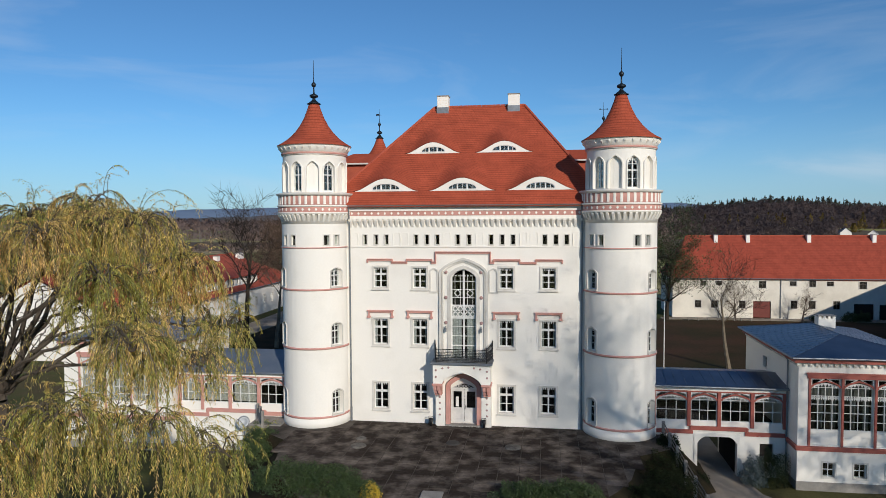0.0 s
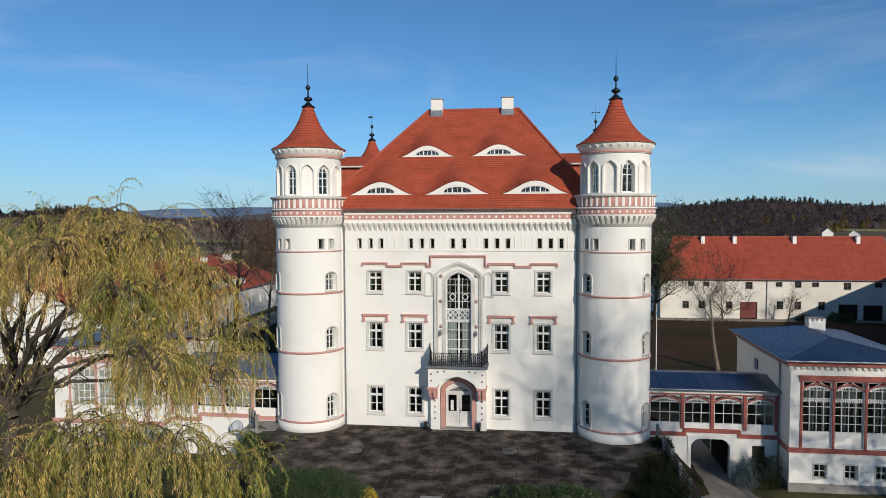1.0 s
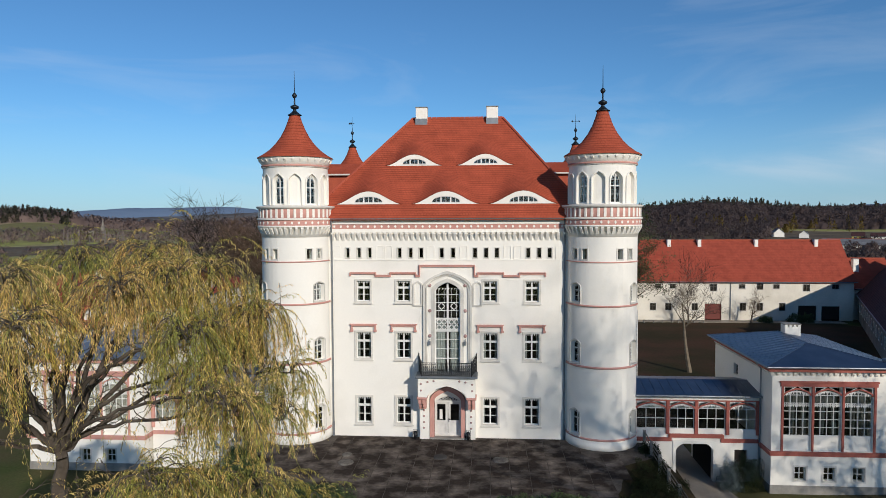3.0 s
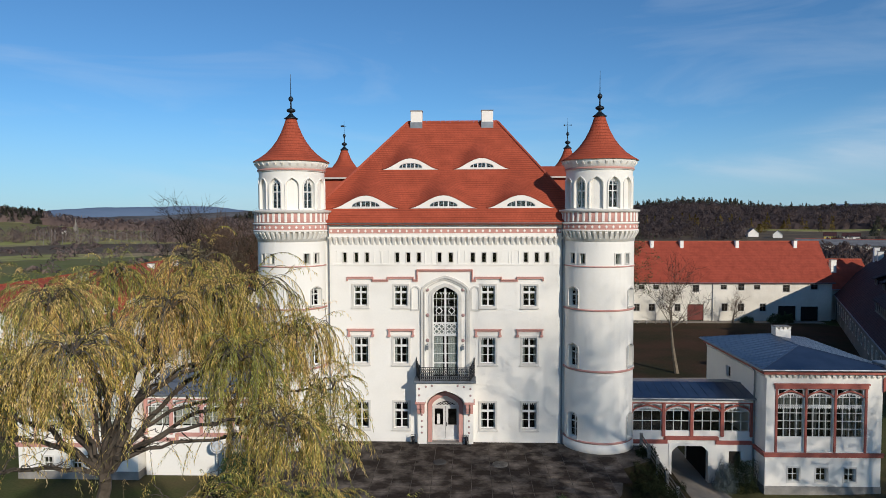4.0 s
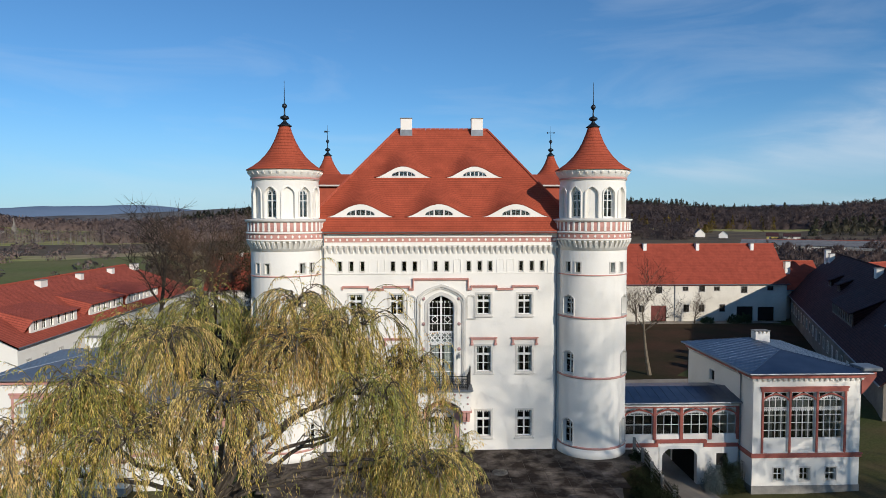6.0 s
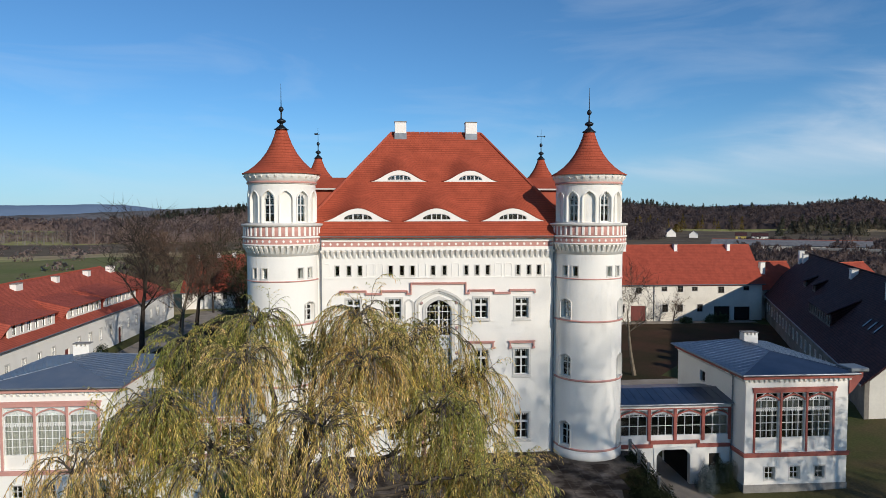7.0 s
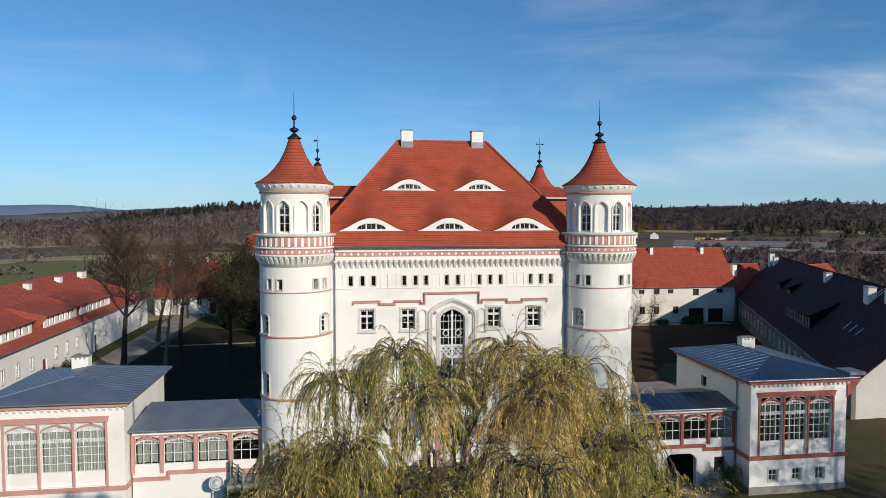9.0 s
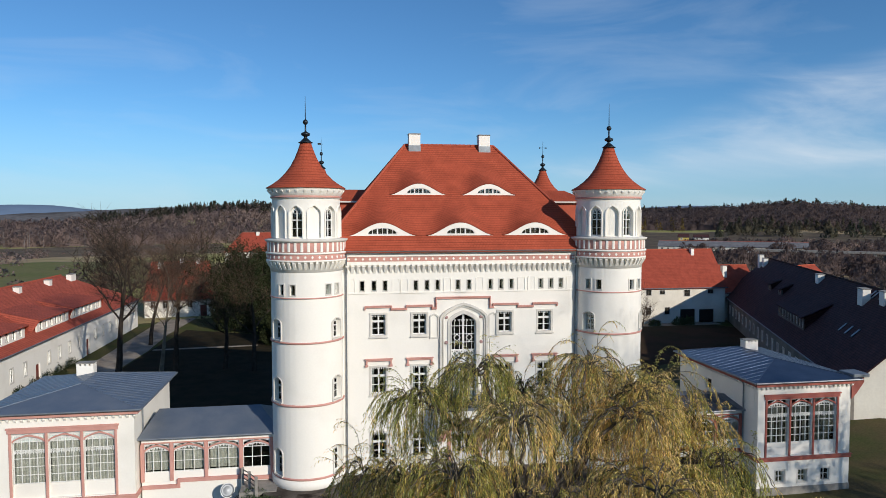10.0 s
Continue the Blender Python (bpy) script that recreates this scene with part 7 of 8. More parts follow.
RUSSET = material("last_russet_leaf", (0.16, 0.075, 0.03), 0.7, second=(0.12, 0.08, 0.035), scale=0.4, island=0.45, translucent=0.3, bump=0)
IVY = material("dark_ivy_leaf", (0.022, 0.030, 0.013), 0.95, spec=0.05, second=(0.036, 0.04, 0.018), scale=0.5, island=0.5, bump=0)
for i, (x, y, hgt, lab, kw) in enumerate((
        (25.0, 31.0, 10.8, "bare pale-barked tree leaning over the leafy lawn", dict(bark=BARK_PALE, lean=(-0.12, 0.0), spread=0.75, clear=3, levels=3, fine=0.016, twig=BARK_DARK)),
        (24.5, 66.0, 15.0, "dark half-bare tree with a few green leaves beside the outbuilding", dict(leaves=10000, leafmat=SHRUB, leaf=0.24)),
        (35.0, 66.5, 6.0, "small bare tree against the outbuilding wall", dict(levels=3, bark=BARK)),
        (45.0, 67.0, 5.0, "small bare tree against the outbuilding wall", dict(levels=3, bark=BARK)),
        (-33.5, 38.5, 18.8, "tall gnarled bare park tree beside the gravel yard", dict(spread=1.0, clear=2, fine=0.026, levels=3, twig=BARK_DARK)),
        (-28.3, 36.5, 13.5, "tall pale-trunked bare tree beside the gravel yard", dict(bark=BARK_PALE, spread=0.6, clear=3, fine=0.012)),
        (-36.0, 63.0, 14.5, "bare park tree with russet remains of leaves", dict(leaves=2500, leafmat=RUSSET, fine=0.012, spread=0.55, clear=3)),
        (-37.0, 86.5, 9.5, "bare park tree with russet remains of leaves", dict(leaves=900, leafmat=RUSSET, levels=3, fine=0.02, leaf=0.16, spread=0.7, clear=3)),
        (-44.0, 84.0, 16.0, "gnarled bare tree by the long wing", dict(spread=1.1, levels=3, fine=0.04)),
        (-24.0, 78.0, 12.6, "dark ivy-grown tree behind the palace", dict(leaves=20000, leafmat=IVY, leaf=0.3, levels=3)),
        (-19.5, 84.0, 12.6, "dark ivy-grown tree behind the palace", dict(leaves=18000, leafmat=IVY, leaf=0.3, levels=3)),
        (-22.3, 44.5, 14.4, "tall dark ivy-grown tree behind the gallery", dict(spread=0.75, clear=2, levels=3, fine=0.02, leaves=5000, leafmat=IVY, leaf=0.2)),
        (-18.6, 43.0, 14.6, "tall dark ivy-grown tree behind the gallery", dict(spread=0.7, clear=2, levels=3, fine=0.02, leaves=4000, leafmat=IVY, leaf=0.2)),
        (-27.0, 96.0, 11.5, "bare park tree with russet remains of leaves", dict(leaves=6000, leafmat=RUSSET, levels=3, fine=0.035, leaf=0.2)),
        (-52.0, 100.0, 15.0, "bare park tree beyond the long wing", dict(levels=3, fine=0.04)),
        (29.3, -31.5, 27.0, "tall park tree with thinning russet leaves before the palace", dict(spread=0.62, leaves=9000, leafmat=RUSSET)),
        (42.1, -27.0, 22.0, "tall park tree with thinning russet leaves before the palace", dict(spread=0.85, leaves=14000, leafmat=RUSSET, levels=3, leaf=0.2)),
        (27.0, -52.0, 20.0, "park tree with thinning russet leaves before the palace", dict(spread=1.0, leaves=9000, leafmat=RUSSET, levels=3)),
        (-28.0, 43.0, 17.0, "dark slender bare tree beside the gravel yard", dict(spread=0.5, clear=3, levels=3, fine=0.025, leaves=700, leafmat=RUSSET)))):
    bare_tree((x, y, land_height(x, y) - 0.1), hgt, 100 + i, lab, **kw)


# ---- weeping willow before the palace ----
WILLOW_DOMES = (          # top of each hanging clump, its reach and its longest fall
    (-5.80, -31.5, 14.42, 0.85, 1.8), (-3.75, -32.3, 14.55, 0.80, 1.7), (-2.45, -32.5, 14.25, 0.80, 1.6), (-7.1, -31.8, 13.95, 0.65, 1.6),
    (-5.6, -34.0, 14.1, 0.80, 1.5), (-3.5, -33.9, 14.0, 0.80, 1.5), (-2.0, -34.3, 13.25, 0.70, 1.5), (-1.50, -32.2, 13.35, 0.58, 1.4),
    (-1.25, -31.4, 12.0, 0.45, 1.0), (-4.1, -35.9, 13.6, 0.75, 1.4), (-5.6, -36.1, 13.1, 0.70, 1.4), (-7.9, -34.9, 12.75, 0.70, 1.5),
    (-7.5, -33.1, 12.95, 0.70, 1.5), (-1.2, -34.9, 12.2, 0.55, 1.1), (-6.8, -34.6, 13.5, 0.70, 1.4), (-4.6, -30.7, 13.7, 0.75, 1.5),
    (-2.9, -31.0, 13.0, 0.65, 1.2), (-0.2, -33.5, 10.0, 0.50, 1.2), (-1.05, -34.7, 10.8, 0.68, 1.4), (-1.85, -35.7, 11.2, 0.72, 1.5),
    (-2.9, -36.3, 10.8, 0.80, 1.5), (-4.4, -37.0, 11.2, 0.80, 1.5), (-6.3, -36.9, 11.6, 0.75, 1.5), (-8.5, -33.6, 11.6, 0.70, 1.4),
    (-8.0, -31.2, 12.3, 0.60, 1.4), (-2.0, -33.5, 12.4, 0.40, 1.6), (-3.0, -33.0, 14.1, 0.60, 1.4), (-0.9, -33.2, 11.6, 0.40, 1.0))


def willow(loc):
    rng = random.Random(7)
    nr = np.random.RandomState(7)
    t = thing("weeping_willow", loc, "large weeping willow with yellow-green hanging leaves", "tree")
    segs, stems = [], []

    def limb(pts, r0, r1, lev, wave=0.06):
        """A tapered limb along a rounded line through the points."""
        pts = [Vector(p) for p in pts]
        fine = []
        for i in range(len(pts) - 1):
            p0, p1, p2, p3 = pts[max(0, i - 1)], pts[i], pts[i + 1], pts[min(len(pts) - 1, i + 2)]
            for k in range(7):
                u = k / 7
                q = 0.5 * (2 * p1 + (p2 - p0) * u + (2 * p0 - 5 * p1 + 4 * p2 - p3) * u * u + (3 * p1 - p0 - 3 * p2 + p3) * u ** 3)
                fine.append(q + Vector((rng.uniform(-1, 1), rng.uniform(-1, 1), rng.uniform(-1, 1))) * (wave if k else 0))
        fine.append(pts[-1])
        m = len(fine) - 1
        for i in range(m):
            segs.append((fine[i], fine[i + 1], r0 + (r1 - r0) * i / m, r0 + (r1 - r0) * (i + 1) / m, lev))
        return fine

    fork, crotch = Vector((-5.2, -33.15, 10.6)), Vector((-5.35, -33.05, 8.6))
    limb([(loc[0], loc[1], GROUND - 0.1), (-5.75, -32.9, 3.0), crotch, fork], 0.24, 0.10, 0)
    P, D, M = [], [], []

    def leaf_run(line, gap, mat, start=0.0):
        """Narrow leaves, alternate along a line of points, hanging forward."""
        side, need = rng.uniform(0, 6.28), start
        for a, b in zip(line, line[1:]):
            w = b - a
            ln = w.length
            if ln < 1e-5:
                continue
            w = w / ln
            while need < ln:
                q = a + w * need
                side += 2.4
                d = w * 0.70 + Vector((math.cos(side) * 0.62, math.sin(side) * 0.62, -0.42))
                P.append((q.x, q.y, q.z))
                D.append((d.x, d.y, d.z))
                M.append(mat)
                need += gap * rng.uniform(0.6, 1.4)
            need -= ln

    def tone(base):
        v = base + rng.gauss(0, 0.22)
        return 1 if v < 0.38 else (0 if v < 0.68 else 2)

    def strand(p, v, length, droop, base, gap=0.034, shoots=0.55):
        """One whip: leaves its branch, bends over and hangs, with short leafy shoots."""
        line, run = [p.copy()], 0.0
        while run < length:
            v = (v + Vector((rng.uniform(-0.09, 0.09), rng.uniform(-0.09, 0.09), -droop))).normalized()
            p = p + v * 0.08
            run += 0.08
            line.append(p.copy())
            if run > 0.2 and rng.random() < shoots:
                w = (v * 0.7 + Vector((rng.uniform(-1, 1), rng.uniform(-1, 1), rng.uniform(-0.3, 0.3))) * 0.6).normalized()
                q, sub = p.copy(), [p.copy()]
                for _ in range(rng.randint(2, 5)):
                    w = (w + Vector((0, 0, -0.28))).normalized()
                    q = q + w * 0.07
                    sub.append(q.copy())
                leaf_run(sub, gap, tone(base))
        for a, b in zip(line[::2], line[2::2]):
            stems.append((a, b, 0.006, 0.004, 3))
        leaf_run(line, gap * 1.05, tone(base), 0.12)

    for x, y, z, reach, fall in WILLOW_DOMES:
        top = Vector((x, y, z))
        root = fork if z > 11.5 else crotch
        out = Vector((top.x - root.x, top.y - root.y, 0))
        hub = top - Vector((0, 0, 0.30))
        base = root + out * 0.30 + Vector((rng.uniform(-0.25, 0.25), rng.uniform(-0.25, 0.25), (z - root.z) * 0.52))
        far = root + out * 0.72 + Vector((rng.uniform(-0.25, 0.25), rng.uniform(-0.25, 0.25), (z - root.z) * 0.86))
        r = rng.uniform(0.04, 0.07)
        line = limb([root, base, far, hub], r, 0.016, 1)
        shade = rng.uniform(0.10, 0.73)
        # arching branchlets make the dome, whips hang from them
        for k in range(12):
            a = 2 * math.pi * (k + rng.uniform(-0.5, 0.5)) / 12
            o = Vector((math.cos(a), math.sin(a), 0)) * reach * rng.uniform(0.55, 1.15)
            foot = line[-1 - rng.randint(0, 5)]
            b = foot + o * 0.5 + Vector((0, 0, rng.uniform(0.12, 0.34)))
            c = foot + o + Vector((0, 0, rng.uniform(-0.30, 0.10)))
            arch = limb([foot, b, c], 0.014, 0.006, 2, 0.02)
            for _ in range(rng.randint(6, 12)):
                i = rng.randint(0, len(arch) - 2)
                v = (arch[i + 1] - arch[i]).normalized() + Vector((rng.uniform(-0.6, 0.6), rng.uniform(-0.6, 0.6), rng.uniform(-0.1, 0.45)))
                strand(arch[i], v.normalized(), rng.uniform(0.35, 1.0) ** 1.4 * fall * (0.86 if z > 12.3 else 1.0), rng.uniform(0.16, 0.34), shade, 0.024, 0.62)
        for _ in range(3):                          # stray whips that stand out of the dome
            v = Vector((rng.uniform(-1, 1), rng.uniform(-1, 1), rng.uniform(0.9, 1.8))).normalized()
            strand(top - Vector((rng.uniform(-0.4, 0.4), rng.uniform(-0.4, 0.4), 0.12)), v, rng.uniform(0.30, 0.70), 0.13, shade, 0.03, 0.45)
        # sparse twigs inside the crown, along the bare part of the limb
        for _ in range(9):
            i = rng.randint(4, len(line) - 7)
            v = Vector((rng.uniform(-1, 1), rng.uniform(-1, 1), rng.uniform(-0.2, 0.7))).normalized()
            e = line[i] + v * rng.uniform(0.35, 0.9)
            limb([line[i], line[i] + v * 0.3 + Vector((0, 0, 0.06)), e], 0.012, 0.004, 2, 0.03)
            strand(e, v, rng.uniform(0.2, 0.7), 0.28, shade, 0.05, 0.35)
    n = len(P)
    P, D = np.array(P), np.array(D)
    D += nr.normal(0, 0.16, (n, 3))
    D /= np.linalg.norm(D, axis=1)[:, None]
    S = np.cross(D, nr.normal(0, 1, (n, 3)))
    S /= np.linalg.norm(S, axis=1)[:, None] + 1e-9
    L = nr.uniform(0.040, 0.082, n)[:, None]
    W = nr.uniform(0.009, 0.015, n)[:, None]
    bend = np.zeros((n, 3))
    bend[:, 2] = -0.018
    V = np.stack([P, P + D * L * 0.4 + S * W * 0.5, P + D * L + bend, P + D * L * 0.4 - S * W * 0.5], axis=1).reshape(-1, 3)
    me = bpy.data.meshes.new("foliage")
    me.vertices.add(4 * n)
    me.vertices.foreach_set("co", V.ravel())
    me.loops.add(4 * n)
    me.loops.foreach_set("vertex_index", np.arange(4 * n))
    me.polygons.add(n)
    me.polygons.foreach_set("loop_start", np.arange(0, 4 * n, 4))
    me.polygons.foreach_set("material_index", np.array(M, dtype=np.int32))
    me.update(calc_edges=True)
    for mt in (WILLOW_YOUNG, WILLOW_GREEN, WILLOW_DRY):
        me.materials.append(mt)
    put("trunk", weld(tube_mesh("trunk", [s for s in segs if s[4] == 0], BARK)), t)
    put("limb_crown", tube_mesh("limb_crown", [s for s in segs if s[4] > 0], BARK), t)
    put("stem_mass", tube_mesh("stem_mass", stems, STEM), t)["kind"] = "stuff"
    put("foliage", me, t)["kind"] = "stuff"
    return t


willow((-5.9, -32.8, GROUND))


# ---- shrubs and ground cover ----
def shrub(name, loc, size, seed, n, mat, label, category="shrub", length=0.10, width=0.05, group="", flat=0.0):
    nr = np.random.RandomState(seed)
    u = nr.normal(0, 1, (n, 3))
    u /= np.linalg.norm(u, axis=1)[:, None]
    u[:, 2] = np.abs(u[:, 2])
    r = nr.uniform(0.45, 1.0, n) ** 0.5
    bumps = 1 + 0.20 * np.sin(u[:, 0] * 7 + seed) * np.cos(u[:, 1] * 6 + seed * 2) + 0.12 * np.sin(u[:, 2] * 11 + u[:, 0] * 9)
    pts = u * (r * bumps)[:, None] * np.array(size)
    ob = new(name, leaf_mesh(name, pts, nr, length, width, mat))
    ob.location = loc
    return tagged(ob, label, category, group)


for i, (x, y, s, m, lab) in enumerate((
        (-8.0, -11.3, (2.1, 1.6, 1.2), SHRUB, "low green shrub at the terrace edge"), (-5.8, -11.6, (2.0, 1.6, 1.25), SHRUB, "low green shrub at the terrace edge"),
        (-4.2, -12.4, (1.4, 1.3, 0.9), SHRUB, "low green shrub at the terrace edge"),
        (4.6, -11.6, (1.7, 1.4, 0.85), SHRUB, "low green shrub at the terrace edge"), (6.7, -11.2, (1.8, 1.4, 0.8), SHRUB, "low green shrub at the terrace edge"))):
    shrub("shrub", (x, y, -0.1), s, 40 + i, 9000, m, lab, group="shrubs along the terrace")
shrub("flowering_shrub", (-3.2, -12.6, 0.0), (0.55, 0.5, 0.75), 50, 1500, YELLOW, "small shrub with bright yellow blossom", length=0.06)
for i, (x, y, z, s) in enumerate(((12.3, -4.0, -1.0, (1.5, 2.0, 1.1)), (12.0, -7.0, -1.1, (1.6, 2.2, 1.1)), (10.9, -9.6, -0.9, (1.6, 1.8, 1.0)), (13.2, -8.6, -2.0, (1.4, 2.0, 1.0)), (12.9, -2.0, -0.5, (0.8, 0.9, 0.9)))):
    shrub("ivy_bush", (x, y, z), s, 60 + i, 8000, IVY, "dark ivy bush on the terrace bank", group="ivy on the bank")
for i, (x, y, z, s) in enumerate(((-12.9, -3.4, -0.7, (1.2, 1.3, 0.9)), (-13.6, -1.6, -0.8, (1.1, 0.9, 0.9)), (-12.4, -5.6, -0.9, (1.3, 1.6, 0.8)))):
    shrub("ivy_bush", (x, y, z), s, 66 + i, 6000, SHRUB, "green ground-cover bush on the terrace bank", group="ivy on the bank")
SPRUCE = material("silvery_blue_needle", (0.16, 0.19, 0.19), 0.7, second=(0.10, 0.13, 0.12), scale=2, island=0.4, bump=0)
shrub("blue_juniper", (18.1, -1.6, GROUND), (0.75, 0.7, 1.7), 71, 6000, SPRUCE, "silvery blue juniper beside the archway", length=0.12, width=0.03)
shrub("yew_bush", (19.2, -1.5, GROUND), (1.1, 0.8, 2.1), 72, 12000, SHRUB_DARK, "dark clipped yew beside the archway", length=0.08, width=0.03)
shrub("yew_bush", (14.5, -2.6, GROUND), (0.9, 0.7, 1.0), 73, 6000, SHRUB_DARK, "dark low yew beside the archway", length=0.08, width=0.03)
for i in range(5):
    shrub("box_ball", (-41.9, 34.0 + i * 3.6, GROUND), (0.85, 0.75, 1.35), 80 + i, 2500, SHRUB_DARK, "clipped dark box ball along the wing", group="box balls along the long wing")
for i, (x, y) in enumerate(((52, 67.3), (54, 67.6), (47.5, 67.5))):
    shrub("yew_bush", (x, y, GROUND), (1.2, 0.9, 1.5 if i < 2 else 1.0), 90 + i, 3000, SHRUB, "green bush against the outbuilding", length=0.14, width=0.08)
for i, (x, y, sz, n) in enumerate(((-25.0, 77.0, (4.2, 4.5, 10.2), 30000), (-20.8, 75.0, (4.0, 4.5, 11.0), 30000), (-16.5, 62.0, (3.5, 3.5, 6.0), 16000))):
    shrub("bush_mass", (x, y, GROUND), sz, 95 + i, n, IVY, "tall mass of dark evergreen bushes behind the palace", length=0.32, width=0.2, group="evergreens behind the palace")


# ---- distance: fields, woods and hills ----
def far_field(name, a0, a1, r0, r1, mat, label, lift=0.35):
    """A field draped over the land between two bearings and two ranges, with a ragged edge."""
    bm = bmesh.new()
    rows = []
    for i in range(25):
        a = radians(a0 + (a1 - a0) * i / 24)
        k0, k1 = (r * (1 + 0.05 * noise.noise(Vector((i * 0.33, r, 0.7)))) for r in (r0, r1))
        row = []
        for j in range(7):
            r = k0 + (k1 - k0) * j / 6
            x, y = r * math.sin(a), r * math.cos(a)
            row.append(bm.verts.new((x, y, land_height(x, y) + (lift if 0 < j < 6 and 0 < i < 24 else -0.5))))
        rows.append(row)
    for p, q in zip(rows, rows[1:]):
        for j in range(6):
            bm.faces.new((p[j], q[j], q[j + 1], p[j + 1]))
    return single(name, bm, mat, label, "field", "structure")


CROP = material("green_winter_crop", (0.135, 0.150, 0.050), 0.95, second=(0.19, 0.165, 0.075), scale=0.03, fine=0.6, fine_amt=0.3, bump=0, spec=0.08)
STUBBLE = material("ochre_rough_pasture", (0.22, 0.185, 0.075), 0.95, second=(0.16, 0.155, 0.06), scale=0.03, fine=0.4, fine_amt=0.35, bump=0, spec=0.08)
MOOR = material("brown_bracken_and_scrub", (0.105, 0.079, 0.058), 0.95, second=(0.150, 0.120, 0.078), scale=0.04, fine=0.35, fine_amt=0.5, bump=0, spec=0.08)
far_field("winter_field", -60, -12, 150, 300, CROP, "bright green winter field beyond the long wing")
far_field("moor", -50, -10, 306, 440, MOOR, "brown scrubland strewn with bushes")
far_field("pasture", -46, -20, 600, 850, STUBBLE, "ochre pasture below the chapel")
far_field("moor", 5, 62, 190, 660, MOOR, "dull brown fallow land behind the outbuildings")
far_field("pasture", 9, 15, 420, 560, CROP, "strip of green pasture below the woods", 0.9)
def woods(name, rows, mat, label, seed, tri=84, fork=0.0, grain=0.062, tall=1.9):
    """Many ragged far trees in one mesh; rows: (azimuth from, to, range from, to, count, height, width)."""
    nr = np.random.RandomState(seed)
    allv, alln = [], []
    for a0, a1, r0, r1, cnt, hh, ww in rows:
        az = np.radians(nr.uniform(a0, a1, cnt))
        r = nr.uniform(r0, r1, cnt)
        for a, rr in zip(az, r):
            x, y = rr * math.sin(a), rr * math.cos(a)
            z = land_height(x, y) - 0.5
            H, Wd = hh * nr.uniform(0.55, 1.3), ww * nr.uniform(0.55, 1.55)
            k = tri
            t = nr.uniform(0.08, 1.0, k)
            rad = Wd * 0.5 * np.sin(np.clip(t, 0, 1) * math.pi * 0.92 + 0.22) ** 0.7 if not fork else Wd * 0.5 * (1.02 - t)
            th = nr.uniform(0, 2 * math.pi, k)
            q = np.sqrt(nr.uniform(0.1, 1, k))
            c = np.stack([x + rad * q * np.cos(th), y + rad * q * np.sin(th), z + H * t], axis=1)
            s = Wd * grain
            d = nr.normal(0, 1, (k, 3, 3)) * np.array([s, s, s * tall])
            away = c - np.array([x, y, z + H * 0.35])
            away /= np.linalg.norm(away, axis=1)[:, None] + 1e-6
            away += nr.normal(0, 0.28, (k, 3))
            inward = np.einsum("ij,ij->i", np.cross(d[:, 1] - d[:, 0], d[:, 2] - d[:, 0]), away) < 0
            d[inward] = d[inward][:, ::-1]
            allv.append((c[:, None, :] + d).reshape(-1, 3))
            alln.append(np.repeat(away, 3, axis=0))
    v = np.concatenate(allv)
    n = len(v) // 3
    me = bpy.data.meshes.new(name)
    me.vertices.add(3 * n)
    me.vertices.foreach_set("co", v.ravel())
    me.loops.add(3 * n)
    me.loops.foreach_set("vertex_index", np.arange(3 * n))
    me.polygons.add(n)
    me.polygons.foreach_set("loop_start", np.arange(0, 3 * n, 3))
    me.update(calc_edges=True)
    away = np.concatenate(alln)                 # leaves of one crown share its rounded light and shade
    away /= np.linalg.norm(away, axis=1)[:, None] + 1e-6
    me.normals_split_custom_set_from_vertices(away.tolist())
    me.materials.append(mat)
    return tagged(new(name, me), label, "woods", kind="stuff")


def canopy(name, a0, a1, r0, r1, high, mat, label, seed):
    """The uneven roof of a far wood, through which single crowns stand out."""
    n, k = int((a1 - a0) / 0.22), int((r1 - r0) / 9)
    nr = np.random.RandomState(seed)
    verts, faces = [], []
    for i in range(n + 1):
        for j in range(k + 1):
            a = radians(a0 + (a1 - a0) * i / n) + nr.uniform(-0.0012, 0.0012)
            r = r0 + (r1 - r0) * j / k + nr.uniform(-3, 3)
            x, y = r * math.sin(a), r * math.cos(a)
            rim = 0 < i < n and 0 < j < k
            verts.append((x, y, land_height(x, y) + (high * nr.uniform(0.45, 1.0) if rim else -1.0)))
    for i in range(n):
        for j in range(k):
            b = i * (k + 1) + j
            faces.append((b, b + 1, b + k + 2, b + k + 1))
    me = mesh_arrays(name, verts, faces, mat)
    me.polygons.foreach_set("use_smooth", [True] * len(me.polygons))
    return tagged(new(name, me), label, "woods", kind="stuff")


canopy("wood_canopy", 6.5, 60, 640, 1100, 7.0, WOODS_RUST, "dense brown crowns of the oak woods", 21)
canopy("wood_canopy", -45, -1, 860, 1100, 8.5, WOODS_BROWN, "dense bare crowns of the far woods", 22)
canopy("wood_canopy", -27, -2, 435, 560, 7.0, WOODS_BROWN, "dense bare crowns behind the birches", 23)
woods("woods", [(-27, -2, 430, 560, 620, 11, 9), (-42, -27, 460, 560, 130, 8, 8)], WOODS_BROWN, "bare brown autumn woods beyond the meadow", 1, tri=150, grain=0.032, tall=1.5)
woods("woods", [(-45, 0, 860, 1100, 1200, 12, 12), (-22, 0, 640, 860, 380, 11, 11), (2, 12, 300, 900, 420, 11, 11)], WOODS_BROWN, "bare brown autumn woods on the far slope", 11, tri=84, grain=0.048, tall=1.5)
woods("woods", [(6, 60, 640, 1100, 2800, 9.5, 12), (8, 24, 430, 640, 300, 10, 9), (-30, -4, 120, 200, 14, 6, 7)], WOODS_RUST, "rusty brown oak woods on the hillside", 2, tall=1.3, tri=120, grain=0.046)
